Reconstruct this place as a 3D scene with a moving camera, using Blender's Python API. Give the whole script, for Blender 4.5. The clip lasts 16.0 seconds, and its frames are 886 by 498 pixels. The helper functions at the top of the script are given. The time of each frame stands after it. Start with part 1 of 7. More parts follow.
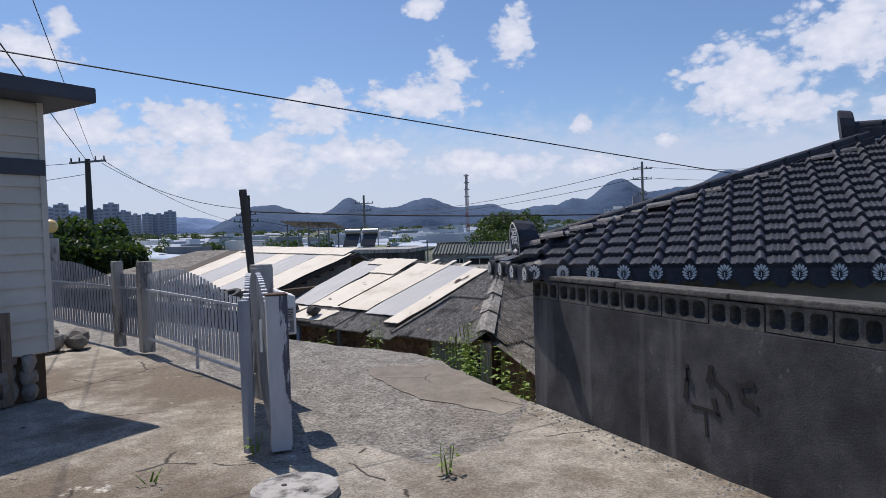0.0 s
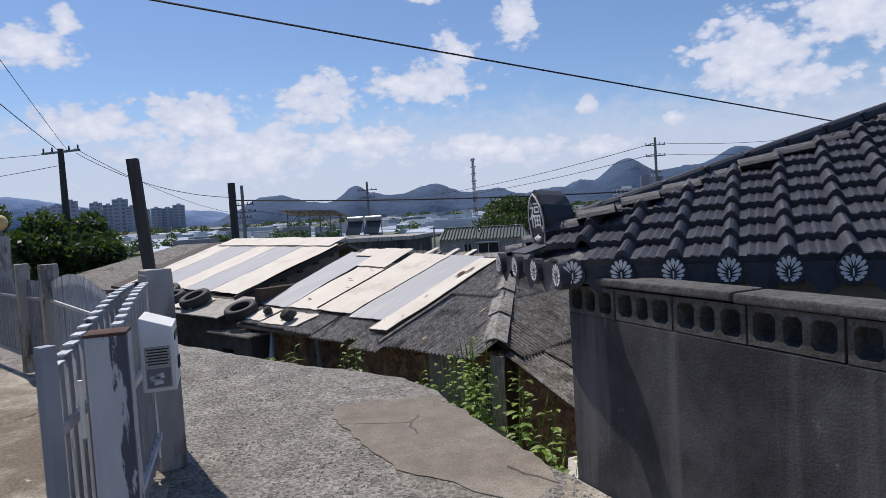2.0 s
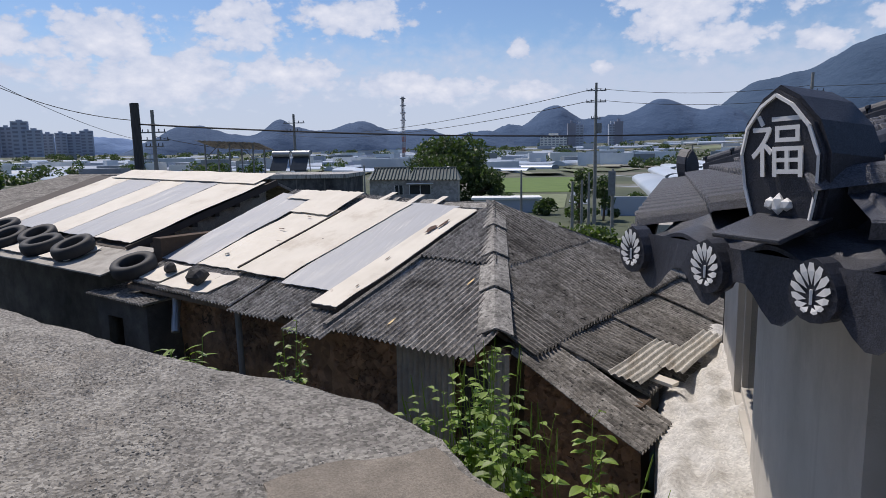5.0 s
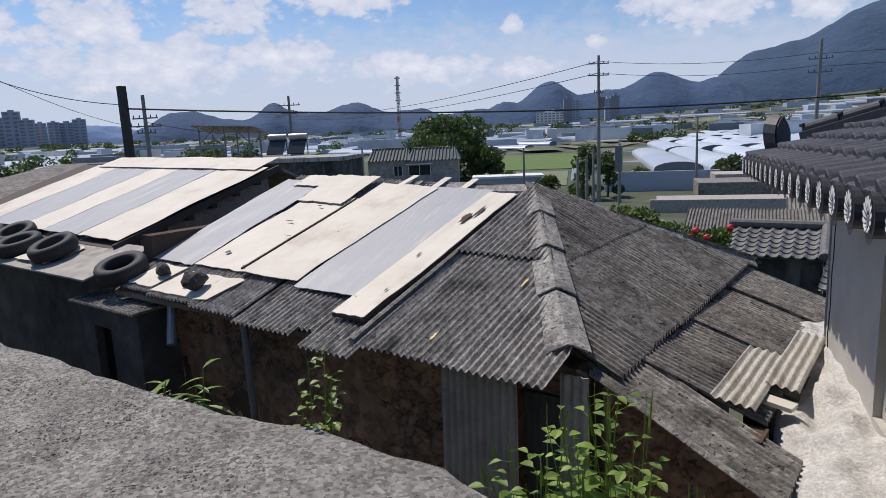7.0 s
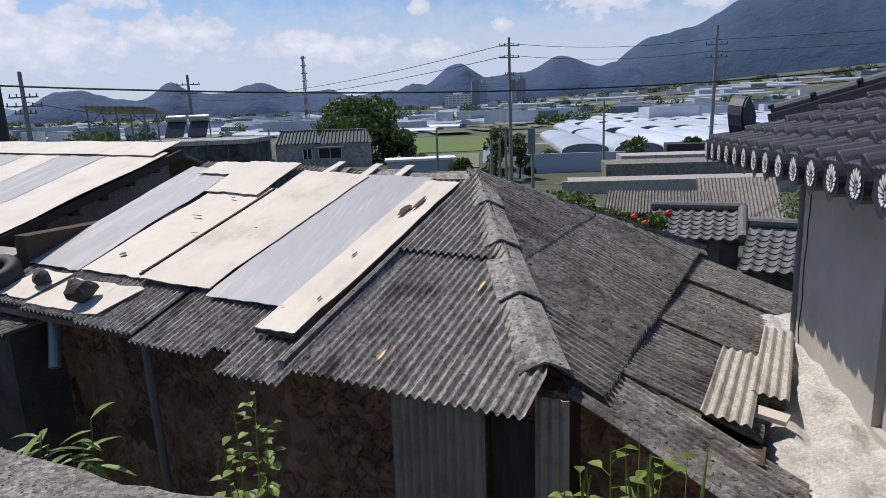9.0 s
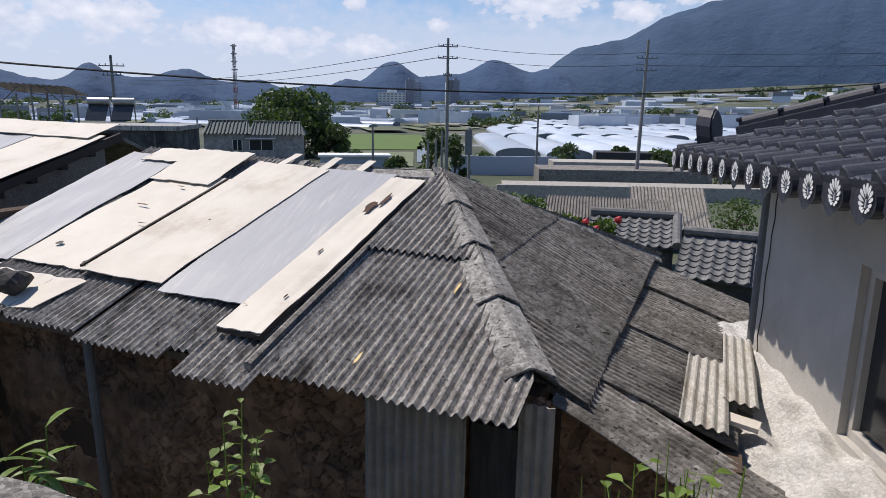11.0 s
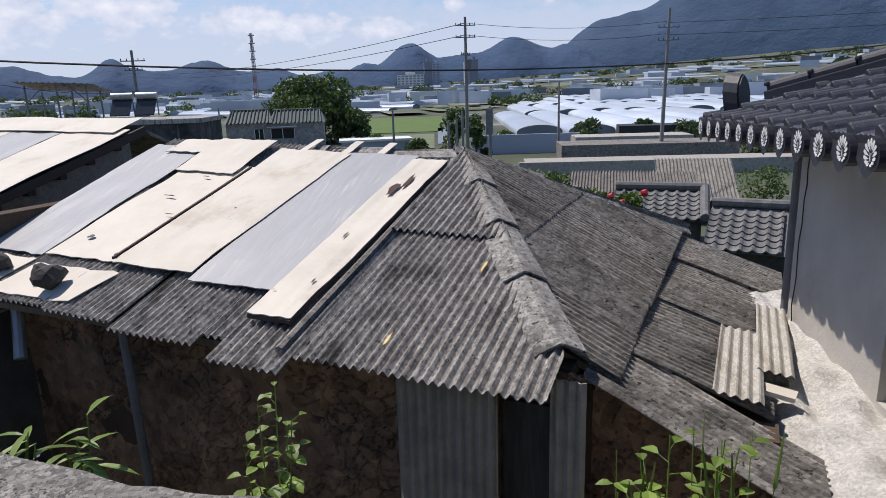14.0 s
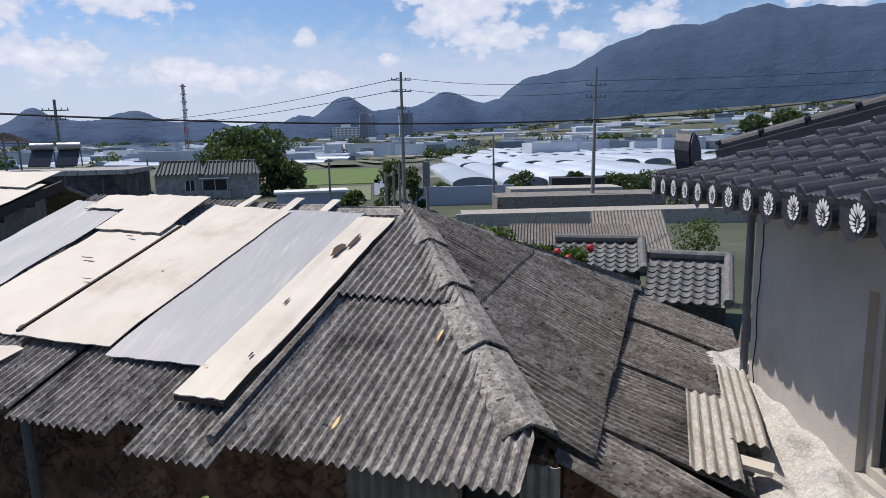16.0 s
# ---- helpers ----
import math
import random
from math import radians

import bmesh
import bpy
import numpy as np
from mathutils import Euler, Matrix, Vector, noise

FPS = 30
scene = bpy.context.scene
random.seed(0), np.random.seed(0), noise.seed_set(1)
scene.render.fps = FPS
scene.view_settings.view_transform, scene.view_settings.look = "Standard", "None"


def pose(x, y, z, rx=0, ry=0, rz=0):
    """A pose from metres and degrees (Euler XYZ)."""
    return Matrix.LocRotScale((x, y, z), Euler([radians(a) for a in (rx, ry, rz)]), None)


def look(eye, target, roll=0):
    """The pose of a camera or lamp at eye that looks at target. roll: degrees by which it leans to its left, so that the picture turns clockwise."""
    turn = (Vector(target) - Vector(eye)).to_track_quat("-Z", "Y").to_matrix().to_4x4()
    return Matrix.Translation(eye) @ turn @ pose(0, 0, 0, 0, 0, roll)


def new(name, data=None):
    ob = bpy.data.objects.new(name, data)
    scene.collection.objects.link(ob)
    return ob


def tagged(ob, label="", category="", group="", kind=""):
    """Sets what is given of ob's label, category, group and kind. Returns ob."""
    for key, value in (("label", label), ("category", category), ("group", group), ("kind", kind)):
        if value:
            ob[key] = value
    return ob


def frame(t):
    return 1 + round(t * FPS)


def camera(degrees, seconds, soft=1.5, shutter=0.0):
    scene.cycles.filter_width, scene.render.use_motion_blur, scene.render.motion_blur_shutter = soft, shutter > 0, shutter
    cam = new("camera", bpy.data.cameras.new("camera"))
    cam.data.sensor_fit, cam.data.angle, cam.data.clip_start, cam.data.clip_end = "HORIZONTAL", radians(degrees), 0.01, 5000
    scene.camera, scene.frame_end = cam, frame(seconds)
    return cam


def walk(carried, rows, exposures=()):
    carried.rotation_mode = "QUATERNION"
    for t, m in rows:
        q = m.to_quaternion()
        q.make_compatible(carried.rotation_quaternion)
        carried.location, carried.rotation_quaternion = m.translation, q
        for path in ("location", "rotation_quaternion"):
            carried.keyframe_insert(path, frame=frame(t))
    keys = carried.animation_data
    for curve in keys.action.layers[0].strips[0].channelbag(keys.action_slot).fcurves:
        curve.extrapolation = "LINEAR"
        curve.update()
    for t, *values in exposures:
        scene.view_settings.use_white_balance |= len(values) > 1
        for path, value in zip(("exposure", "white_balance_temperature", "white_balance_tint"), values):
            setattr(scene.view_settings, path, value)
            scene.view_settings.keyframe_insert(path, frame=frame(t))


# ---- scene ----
cam = camera(68.2, 16.0, 0.75)
PATH = [
    (0, (0.596, -0.515, 1.563), (-0.451, 1.187, 1.503), -1.8),
    (0.5, (0.38, -0.028, 1.558), (-0.671, 1.673, 1.511), -2.0),
    (1, (0.204, 0.462, 1.535), (-0.886, 2.137, 1.477), -1.5),
    (1.5, (-0.155, 0.999, 1.518), (-1.267, 2.66, 1.444), -2.6),
    (2, (-0.416, 1.43, 1.511), (-1.487, 3.116, 1.408), -3.5),
    (2.5, (-0.767, 1.779, 1.5), (-1.907, 3.416, 1.361), -3.4),
    (3, (-1.073, 2.078, 1.5), (-2.135, 3.757, 1.276), -2.0),
    (3.5, (-1.279, 2.351, 1.502), (-2.295, 4.066, 1.338), -2.6),
    (4, (-1.592, 2.697, 1.471), (-2.616, 4.403, 1.271), -1.5),
    (4.5, (-1.893, 2.956, 1.486), (-2.787, 4.728, 1.243), -1.1),
    (4.7, (-1.984, 3.074, 1.482), (-2.858, 4.854, 1.216), -0.7),
    (6.8, (-2.893, 3.988, 1.464), (-3.728, 5.773, 1.124), -3.1),
    (7, (-2.958, 4.069, 1.451), (-3.821, 5.839, 1.1), -2.5),
    (7.5, (-3.111, 4.187, 1.45), (-4.036, 5.913, 1.041), -4.0),
    (8, (-3.275, 4.352, 1.448), (-4.109, 6.12, 1.027), -4.0),
    (8.5, (-3.396, 4.616, 1.451), (-4.097, 6.452, 1.08), -6.3),
    (9, (-3.485, 4.662, 1.45), (-4.097, 6.521, 1.036), -2.3),
    (11.3, (-3.849, 4.722, 1.43), (-4.243, 6.638, 1.014), 0.6),
    (11.5, (-3.841, 4.728, 1.429), (-4.24, 6.644, 1.016), 0.2),
    (12, (-3.828, 4.734, 1.432), (-4.21, 6.648, 0.992), 0.1),
    (12.5, (-3.824, 4.735, 1.424), (-4.218, 6.636, 0.943), 0.1),
    (13, (-3.82, 4.713, 1.422), (-4.21, 6.616, 0.946), 0.2),
    (13.5, (-3.819, 4.709, 1.422), (-4.212, 6.613, 0.951), -0.6),
    (14, (-3.844, 4.721, 1.416), (-4.318, 6.606, 0.942), -1.8),
    (14.5, (-3.886, 4.791, 1.411), (-4.446, 6.659, 0.964), -0.4),
    (15, (-3.906, 4.919, 1.426), (-4.533, 6.776, 1.029), -2.1),
    (15.5, (-3.879, 4.992, 1.445), (-4.391, 6.896, 1.111), -1.9),
    (16, (-4.019, 5.033, 1.445), (-4.305, 6.985, 1.117), -1.3),
]
walk(cam, [(t, look(eye, target, roll)) for t, eye, target, roll in PATH], exposures=[(0.0, -0.03, 6500, 15), (4.7, -0.08, 6500, 15), (9.0, -0.03, 6500, 15), (11.5, 0.06, 6500, 15), (16.0, 0.02, 6500, 15)])

# ---- light ----
SUN_EL, SUN_AZ = radians(61), math.atan2(-0.53, 0.18)
world = bpy.data.worlds.new("sky")
scene.world = world
world.use_nodes = True


def build_sky(nt):
    n, l = nt.nodes, nt.links
    n.clear()
    out, bg = n.new("ShaderNodeOutputWorld"), n.new("ShaderNodeBackground")
    sky = n.new("ShaderNodeTexSky")
    sky.sky_type, sky.sun_disc = "NISHITA", False
    sky.sun_elevation, sky.sun_rotation = SUN_EL, SUN_AZ
    sky.altitude, sky.air_density, sky.dust_density, sky.ozone_density = 50, 1.0, 0.35, 1.6
    coord = n.new("ShaderNodeTexCoord")

    def m(op, a, b=None, c=None):
        k = n.new("ShaderNodeMath")
        k.operation = op
        for i, v in enumerate((a, b, c)):
            if v is None:
                continue
            if isinstance(v, (int, float)):
                k.inputs[i].default_value = v
            else:
                l.new(v, k.inputs[i])
        return k.outputs[0]
    sep = n.new("ShaderNodeSeparateXYZ")
    l.new(coord.outputs["Generated"], sep.inputs[0])
    # cumulus heaps: bearing, height above the horizon, half width, half height (degrees)
    heaps = [(-52.2, 8.9, 4.6, 1.9), (-42.1, 10.4, 3.4, 1.9), (-33.3, 11.2, 4.4, 1.6), (-30.3, 13.5, 1.7, 1.8), (-24.9, 16.2, 1.6, 2.0), (-32.6, 18.6, 1.8, 0.8),
             (-6.6, 10.8, 4.2, 3.2), (0.3, 13.2, 4.0, 3.0), (-4.0, 8.4, 4.0, 1.2), (-19.4, 8.5, 0.9, 0.8), (-12.7, 6.9, 1.0, 0.5), (-63.5, 14.0, 3.0, 1.4), (-61.1, 16.1, 1.0, 1.2),
             (-60.5, 8.4, 3.6, 1.6), (-38.9, 6.6, 4.6, 1.5), (-49, 6.0, 9, 2.2), (-27, 5.4, 7, 1.4), (3.6, 7.9, 1.9, 1.0), (8.9, 9.3, 2.5, 1.2), (22.2, 10.0, 3.4, 1.2), (-18.7, 5.0, 3.2, 0.9), (14.5, 12.5, 2.4, 1.0)]
    az = m("MULTIPLY", m("ARCTAN2", sep.outputs[0], sep.outputs[1]), 57.29578)
    el = m("MULTIPLY", m("ARCSINE", sep.outputs[2]), 57.29578)
    total = None
    for a, e, w, h in heaps:
        dx = m("MULTIPLY", m("SUBTRACT", az, a), 1.0 / (w * 1.3))
        dy = m("MULTIPLY", m("SUBTRACT", el, e), 1.0 / (h * 1.3))
        d = m("SQRT", m("ADD", m("MULTIPLY", dx, dx), m("MULTIPLY", dy, dy)))
        f = m("SUBTRACT", 1.0, d)
        total = f if total is None else m("MAXIMUM", total, f)
    comb = n.new("ShaderNodeCombineXYZ")
    l.new(m("MULTIPLY", az, 0.11), comb.inputs[0])
    l.new(m("MULTIPLY", el, 0.17), comb.inputs[1])
    big = n.new("ShaderNodeTexNoise")
    big.inputs["Scale"].default_value, big.inputs["Detail"].default_value, big.inputs["Roughness"].default_value = 3.2, 14, 0.6
    big.inputs["Distortion"].default_value = 0.2
    l.new(comb.outputs[0], big.inputs["Vector"])
    fine = n.new("ShaderNodeTexNoise")
    fine.inputs["Scale"].default_value, fine.inputs["Detail"].default_value = 5.0, 8
    l.new(comb.outputs[0], fine.inputs["Vector"])
    puff = n.new("ShaderNodeTexVoronoi")
    puff.feature = "SMOOTH_F1"
    puff.inputs["Scale"].default_value, puff.inputs["Detail"].default_value, puff.inputs["Smoothness"].default_value = 6.5, 3.0, 0.35
    l.new(comb.outputs[0], puff.inputs["Vector"])
    wisp = m("ADD", m("MULTIPLY", m("SUBTRACT", big.outputs[0], 0.5), 1.7), m("MULTIPLY", m("SUBTRACT", 0.5, puff.outputs["Distance"]), 0.6))
    dens = m("ADD", m("MAXIMUM", total, -0.9), wisp)
    heap = n.new("ShaderNodeMapRange")
    heap.interpolation_type = "SMOOTHSTEP"
    for i, v in ((1, -0.26), (2, 0.16), (3, 0.0), (4, 0.97)):
        heap.inputs[i].default_value = v
    l.new(dens, heap.inputs[0])
    # the low bank over the hills
    bank = m("SUBTRACT", 1.0, m("ABSOLUTE", m("MULTIPLY", m("SUBTRACT", el, 3.0), 0.125)))
    bank = m("ADD", bank, m("MULTIPLY", wisp, 0.4))
    low = n.new("ShaderNodeMapRange")
    low.interpolation_type = "SMOOTHSTEP"
    for i, v in ((1, -0.08), (2, 0.66), (3, 0.0), (4, 0.86)):
        low.inputs[i].default_value = v
    l.new(bank, low.inputs[0])
    amount = m("MINIMUM", m("MAXIMUM", heap.outputs[0], low.outputs[0]), 1.0)
    shade = n.new("ShaderNodeMix")
    shade.data_type = "RGBA"
    shade.inputs[6].default_value, shade.inputs[7].default_value = (5.6, 6.4, 7.9, 1), (9.0, 9.2, 9.7, 1)
    lit = m("ADD", m("MULTIPLY", dens, 0.7), m("MULTIPLY", m("SUBTRACT", fine.outputs[0], 0.4), 0.9))
    lm = n.new("ShaderNodeMapRange")
    l.new(lit, lm.inputs[0])
    l.new(lm.outputs[0], shade.inputs[0])
    tint = n.new("ShaderNodeMix")
    tint.data_type, tint.blend_type = "RGBA", "MULTIPLY"
    tint.inputs[0].default_value, tint.inputs[7].default_value = 1.0, (SKY_TINT[0], SKY_TINT[1], SKY_TINT[2], 1)
    l.new(sky.outputs[0], tint.inputs[6])
    mix = n.new("ShaderNodeMix")
    mix.data_type = "RGBA"
    l.new(amount, mix.inputs[0])
    l.new(tint.outputs[2], mix.inputs[6])
    l.new(shade.outputs[2], mix.inputs[7])
    l.new(mix.outputs[2], bg.inputs[0])
    bg.inputs[1].default_value = 0.1
    l.new(bg.outputs[0], out.inputs[0])


SKY_TINT = (0.84, 0.97, 1.13)
build_sky(world.node_tree)
sun = new("sun", bpy.data.lights.new("sun", "SUN"))
sun.data.energy, sun.data.angle, sun.data.color = 4.2, radians(0.6), (1.0, 0.94, 0.84)
sun_dir = Vector((math.sin(SUN_AZ) * math.cos(SUN_EL), math.cos(SUN_AZ) * math.cos(SUN_EL), math.sin(SUN_EL)))
sun.matrix_world = look(sun_dir * 100, (0, 0, 0))

# ---- materials ----
def material(name, base, second=None, scale=3.0, detail=8, contrast=(0.35, 0.65), rough=0.8, metal=0.0, bump=0.0, bump_scale=60.0,
             stain=None, stain_scale=0.8, stain_range=(0.5, 0.7), stretch=(1, 1, 1), piece=0.0, spots=None, spot_scale=30.0, spot_cut=0.62, island=0.0, chips=None, cracks=None, drips=None):
    """A surface of two mixed tones with larger stains, small spots and fine relief, sized in metres."""
    mt = bpy.data.materials.new(name)
    mt.use_nodes = True
    nt = mt.node_tree
    n, l = nt.nodes, nt.links
    bsdf = n["Principled BSDF"]
    bsdf.inputs["Roughness"].default_value, bsdf.inputs["Metallic"].default_value = rough, metal
    geo = n.new("ShaderNodeNewGeometry")
    mp = n.new("ShaderNodeMapping")
    mp.inputs["Scale"].default_value = stretch
    l.new(geo.outputs["Position"], mp.inputs[0])

    def tex(sc, det=detail, rg=0.6):
        t = n.new("ShaderNodeTexNoise")
        t.inputs["Scale"].default_value, t.inputs["Detail"].default_value, t.inputs["Roughness"].default_value = sc, det, rg
        l.new(mp.outputs[0], t.inputs["Vector"])
        return t.outputs[0]

    def ramp(v, lo, hi):
        r = n.new("ShaderNodeMapRange")
        r.inputs[1].default_value, r.inputs[2].default_value = lo, hi
        l.new(v, r.inputs[0])
        return r.outputs[0]

    def blend(f, a, b):
        k = n.new("ShaderNodeMix")
        k.data_type = "RGBA"
        l.new(f, k.inputs[0])
        for i, c in ((6, a), (7, b)):
            if isinstance(c, tuple):
                k.inputs[i].default_value = (*c, 1)
            else:
                l.new(c, k.inputs[i])
        return k.outputs[2]
    second = second or tuple(c * 0.8 for c in base)
    col = blend(ramp(tex(scale), *contrast), base, second)
    if stain:
        col = blend(ramp(tex(stain_scale, 10, 0.68), *stain_range), col, stain)
    if spots:
        col = blend(ramp(tex(spot_scale, 4, 0.7), spot_cut, spot_cut + 0.05), col, spots)
    if chips:
        vo = n.new("ShaderNodeTexVoronoi")
        vo.inputs["Scale"].default_value = chips[0]
        l.new(mp.outputs[0], vo.inputs["Vector"])
        sep = n.new("ShaderNodeSeparateColor")
        l.new(vo.outputs["Color"], sep.inputs[0])
        hsv = n.new("ShaderNodeHueSaturation")
        l.new(col, hsv.inputs["Color"])
        r = n.new("ShaderNodeMapRange")
        r.inputs[3].default_value, r.inputs[4].default_value = chips[1], chips[2]
        l.new(sep.outputs[0], r.inputs[0])
        l.new(r.outputs[0], hsv.inputs["Value"])
        col = hsv.outputs[0]
    if cracks:
        warp = n.new("ShaderNodeTexNoise")
        warp.inputs["Scale"].default_value, warp.inputs["Detail"].default_value = cracks[0] * 3, 6
        l.new(geo.outputs["Position"], warp.inputs["Vector"])
        av = n.new("ShaderNodeVectorMath")
        av.operation = "MULTIPLY_ADD"
        av.inputs[1].default_value = (cracks[3],) * 3
        l.new(warp.outputs["Color"], av.inputs[0])
        l.new(geo.outputs["Position"], av.inputs[2])
        vo = n.new("ShaderNodeTexVoronoi")
        vo.feature = "DISTANCE_TO_EDGE"
        vo.inputs["Scale"].default_value = cracks[0]
        l.new(av.outputs[0], vo.inputs["Vector"])
        where = n.new("ShaderNodeMath")
        where.operation = "ADD"
        l.new(vo.outputs["Distance"], where.inputs[0])
        l.new(ramp(tex(cracks[4] if len(cracks) > 4 else 1.1, 5), 0.47, 0.56), where.inputs[1])
        col = blend(ramp(where.outputs[0], cracks[1] * 0.3, cracks[1]), cracks[2], col)
    if drips:
        dm = n.new("ShaderNodeMapping")
        dm.inputs["Scale"].default_value = (drips[0], drips[0], 0.35)
        l.new(geo.outputs["Position"], dm.inputs[0])
        dt = n.new("ShaderNodeTexNoise")
        dt.inputs["Scale"].default_value, dt.inputs["Detail"].default_value = 1.0, 6
        l.new(dm.outputs[0], dt.inputs["Vector"])
        col = blend(ramp(dt.outputs[0], drips[2], drips[2] + 0.12), col, drips[1])
    if piece or island:
        hsv = n.new("ShaderNodeHueSaturation")
        src = n.new("ShaderNodeObjectInfo").outputs["Random"] if piece else geo.outputs["Random Per Island"]
        r = n.new("ShaderNodeMapRange")
        k = piece or island
        r.inputs[3].default_value, r.inputs[4].default_value = 1 - k, 1 + k
        l.new(src, r.inputs[0])
        l.new(r.outputs[0], hsv.inputs["Value"])
        l.new(col, hsv.inputs["Color"])
        col = hsv.outputs[0]
    l.new(col, bsdf.inputs["Base Color"])
    if bump:
        bp = n.new("ShaderNodeBump")
        bp.inputs["Strength"].default_value, bp.inputs["Distance"].default_value = 1.0, bump
        l.new(tex(bump_scale, 6, 0.65), bp.inputs["Height"])
        l.new(bp.outputs[0], bsdf.inputs["Normal"])
    return mt


M = {}
M["aggregate"] = material("aggregate_concrete", (0.3, 0.285, 0.255), (0.2, 0.188, 0.168), 3, 14, (0.38, 0.62), 0.9, 0, 0.02, 46, (0.22, 0.195, 0.16), 0.6, (0.52, 0.68), chips=(48, 0.5, 1.45), spots=(0.06, 0.056, 0.05), spot_scale=30, spot_cut=0.62)
M["yard"] = material("yard_concrete", (0.41, 0.375, 0.315), (0.25, 0.225, 0.185), 4, 12, (0.38, 0.62), 0.88, 0, 0.012, 34, (0.16, 0.128, 0.094), 0.42, (0.46, 0.57), chips=(80, 0.65, 1.25), cracks=(0.6, 0.01, (0.04, 0.034, 0.028), 0.35), spots=(0.5, 0.48, 0.43), spot_scale=2.4, spot_cut=0.66)
M["patch"] = material("patch_concrete", (0.23, 0.2, 0.162), (0.165, 0.143, 0.115), 5, 14, (0.35, 0.65), 0.85, 0, 0.006, 40, (0.3, 0.27, 0.225), 0.8, (0.52, 0.66), chips=(140, 0.75, 1.2), cracks=(0.5, 0.006, (0.06, 0.05, 0.04), 0.3))
M["soil"] = material("soil", (0.2, 0.16, 0.11), (0.12, 0.1, 0.07), 9, 10, rough=0.95, bump=0.02, bump_scale=20)
M["cinder"] = material("cinder_render", (0.1, 0.1, 0.102), (0.042, 0.042, 0.045), 2.4, 14, (0.36, 0.62), 0.9, 0, 0.0025, 90, (0.022, 0.022, 0.025), 0.9, (0.46, 0.64), chips=(190, 0.8, 1.2), drips=(5.0, (0.14, 0.139, 0.137), 0.56), spots=(0.14, 0.138, 0.135), spot_scale=5.0, spot_cut=0.66)
M["render_grey"] = material("grey_cement_render", (0.14, 0.133, 0.122), (0.075, 0.071, 0.065), 2.4, 12, (0.36, 0.62), 0.92, 0, 0.003, 60, (0.045, 0.042, 0.039), 0.9, (0.48, 0.64), chips=(150, 0.8, 1.2))
M["block"] = material("concrete_block", (0.14, 0.136, 0.126), (0.075, 0.073, 0.068), 16, 10, rough=0.95, bump=0.008, bump_scale=80, stain=(0.06, 0.058, 0.054), stain_scale=2.2, stain_range=(0.48, 0.62), chips=(90, 0.75, 1.25))
M["black_paint"] = material("black_paint", (0.02, 0.02, 0.022), rough=0.6)
M["tile"] = material("black_roof_tile", (0.05, 0.053, 0.066), (0.036, 0.039, 0.05), 22, 8, rough=0.42, bump=0.003, bump_scale=260, stain=(0.085, 0.088, 0.1), stain_scale=3.5, stain_range=(0.58, 0.74), chips=(300, 0.5, 1.6), piece=0.1)
M["tile_trim"] = material("black_ridge_tile", (0.03, 0.032, 0.042), (0.02, 0.022, 0.03), 24, 6, rough=0.5, bump=0.0014, bump_scale=260, stain=(0.06, 0.062, 0.07), stain_scale=6, stain_range=(0.62, 0.78), chips=(300, 0.6, 1.5))
M["white_paint"] = material("white_paint", (0.78, 0.78, 0.76), (0.7, 0.7, 0.68), 12, rough=0.6)
M["slate"] = material("weathered_asbestos_cement", (0.34, 0.322, 0.292), (0.19, 0.177, 0.158), 10, 14, (0.36, 0.62), 0.95, 0, 0.005, 80, (0.08, 0.073, 0.064), 2.2, (0.54, 0.65), spots=(0.035, 0.032, 0.029), spot_scale=26, spot_cut=0.61, chips=(55, 0.58, 1.4), piece=0.1, stretch=(1.4, 0.7, 1))
M["slate_dark"] = material("blackened_asbestos_cement", (0.3, 0.28, 0.25), (0.16, 0.147, 0.128), 9, 14, (0.38, 0.6), 0.95, 0, 0.003, 80, (0.08, 0.073, 0.064), 1.6, (0.55, 0.68), spots=(0.03, 0.028, 0.025), spot_scale=24, spot_cut=0.6, chips=(70, 0.6, 1.35), piece=0.16, stretch=(0.65, 1.35, 0.8))
M["cap"] = material("lichened_ridge_cap", (0.36, 0.345, 0.315), (0.2, 0.19, 0.172), 15, 12, (0.38, 0.6), 0.95, 0, 0.006, 70, (0.1, 0.095, 0.087), 2.5, (0.54, 0.66), spots=(0.04, 0.038, 0.034), spot_scale=26, spot_cut=0.58, chips=(70, 0.65, 1.3), piece=0.08)
M["cream"] = material("cream_panel", (0.66, 0.61, 0.515), (0.585, 0.535, 0.445), 2.2, 12, (0.36, 0.64), 0.6, 0, 0.004, 9, (0.47, 0.4, 0.31), 1.1, (0.57, 0.72), spots=(0.25, 0.16, 0.1), spot_scale=5.5, spot_cut=0.69, piece=0.05)
M["greysheet"] = material("grey_galvanised_panel", (0.39, 0.395, 0.4), (0.33, 0.335, 0.342), 2, 12, rough=0.5, metal=0.0, bump=0.002, bump_scale=6, stain=(0.52, 0.51, 0.485), stain_scale=2.0, stain_range=(0.54, 0.7), stretch=(7, 0.5, 1))
M["panel_edge"] = material("dark_panel_edge", (0.07, 0.055, 0.045), rough=0.8)
M["mud"] = material("cracked_mud_wall", (0.39, 0.237, 0.146), (0.25, 0.153, 0.096), 6, 12, rough=0.98, bump=0.02, bump_scale=26, stain=(0.12, 0.08, 0.055), stain_scale=1.2, stain_range=(0.5, 0.68), chips=(12, 0.7, 1.25))
M["mud_joint"] = material("mud_joint", (0.1, 0.068, 0.045), rough=1.0, bump=0.02, bump_scale=14)
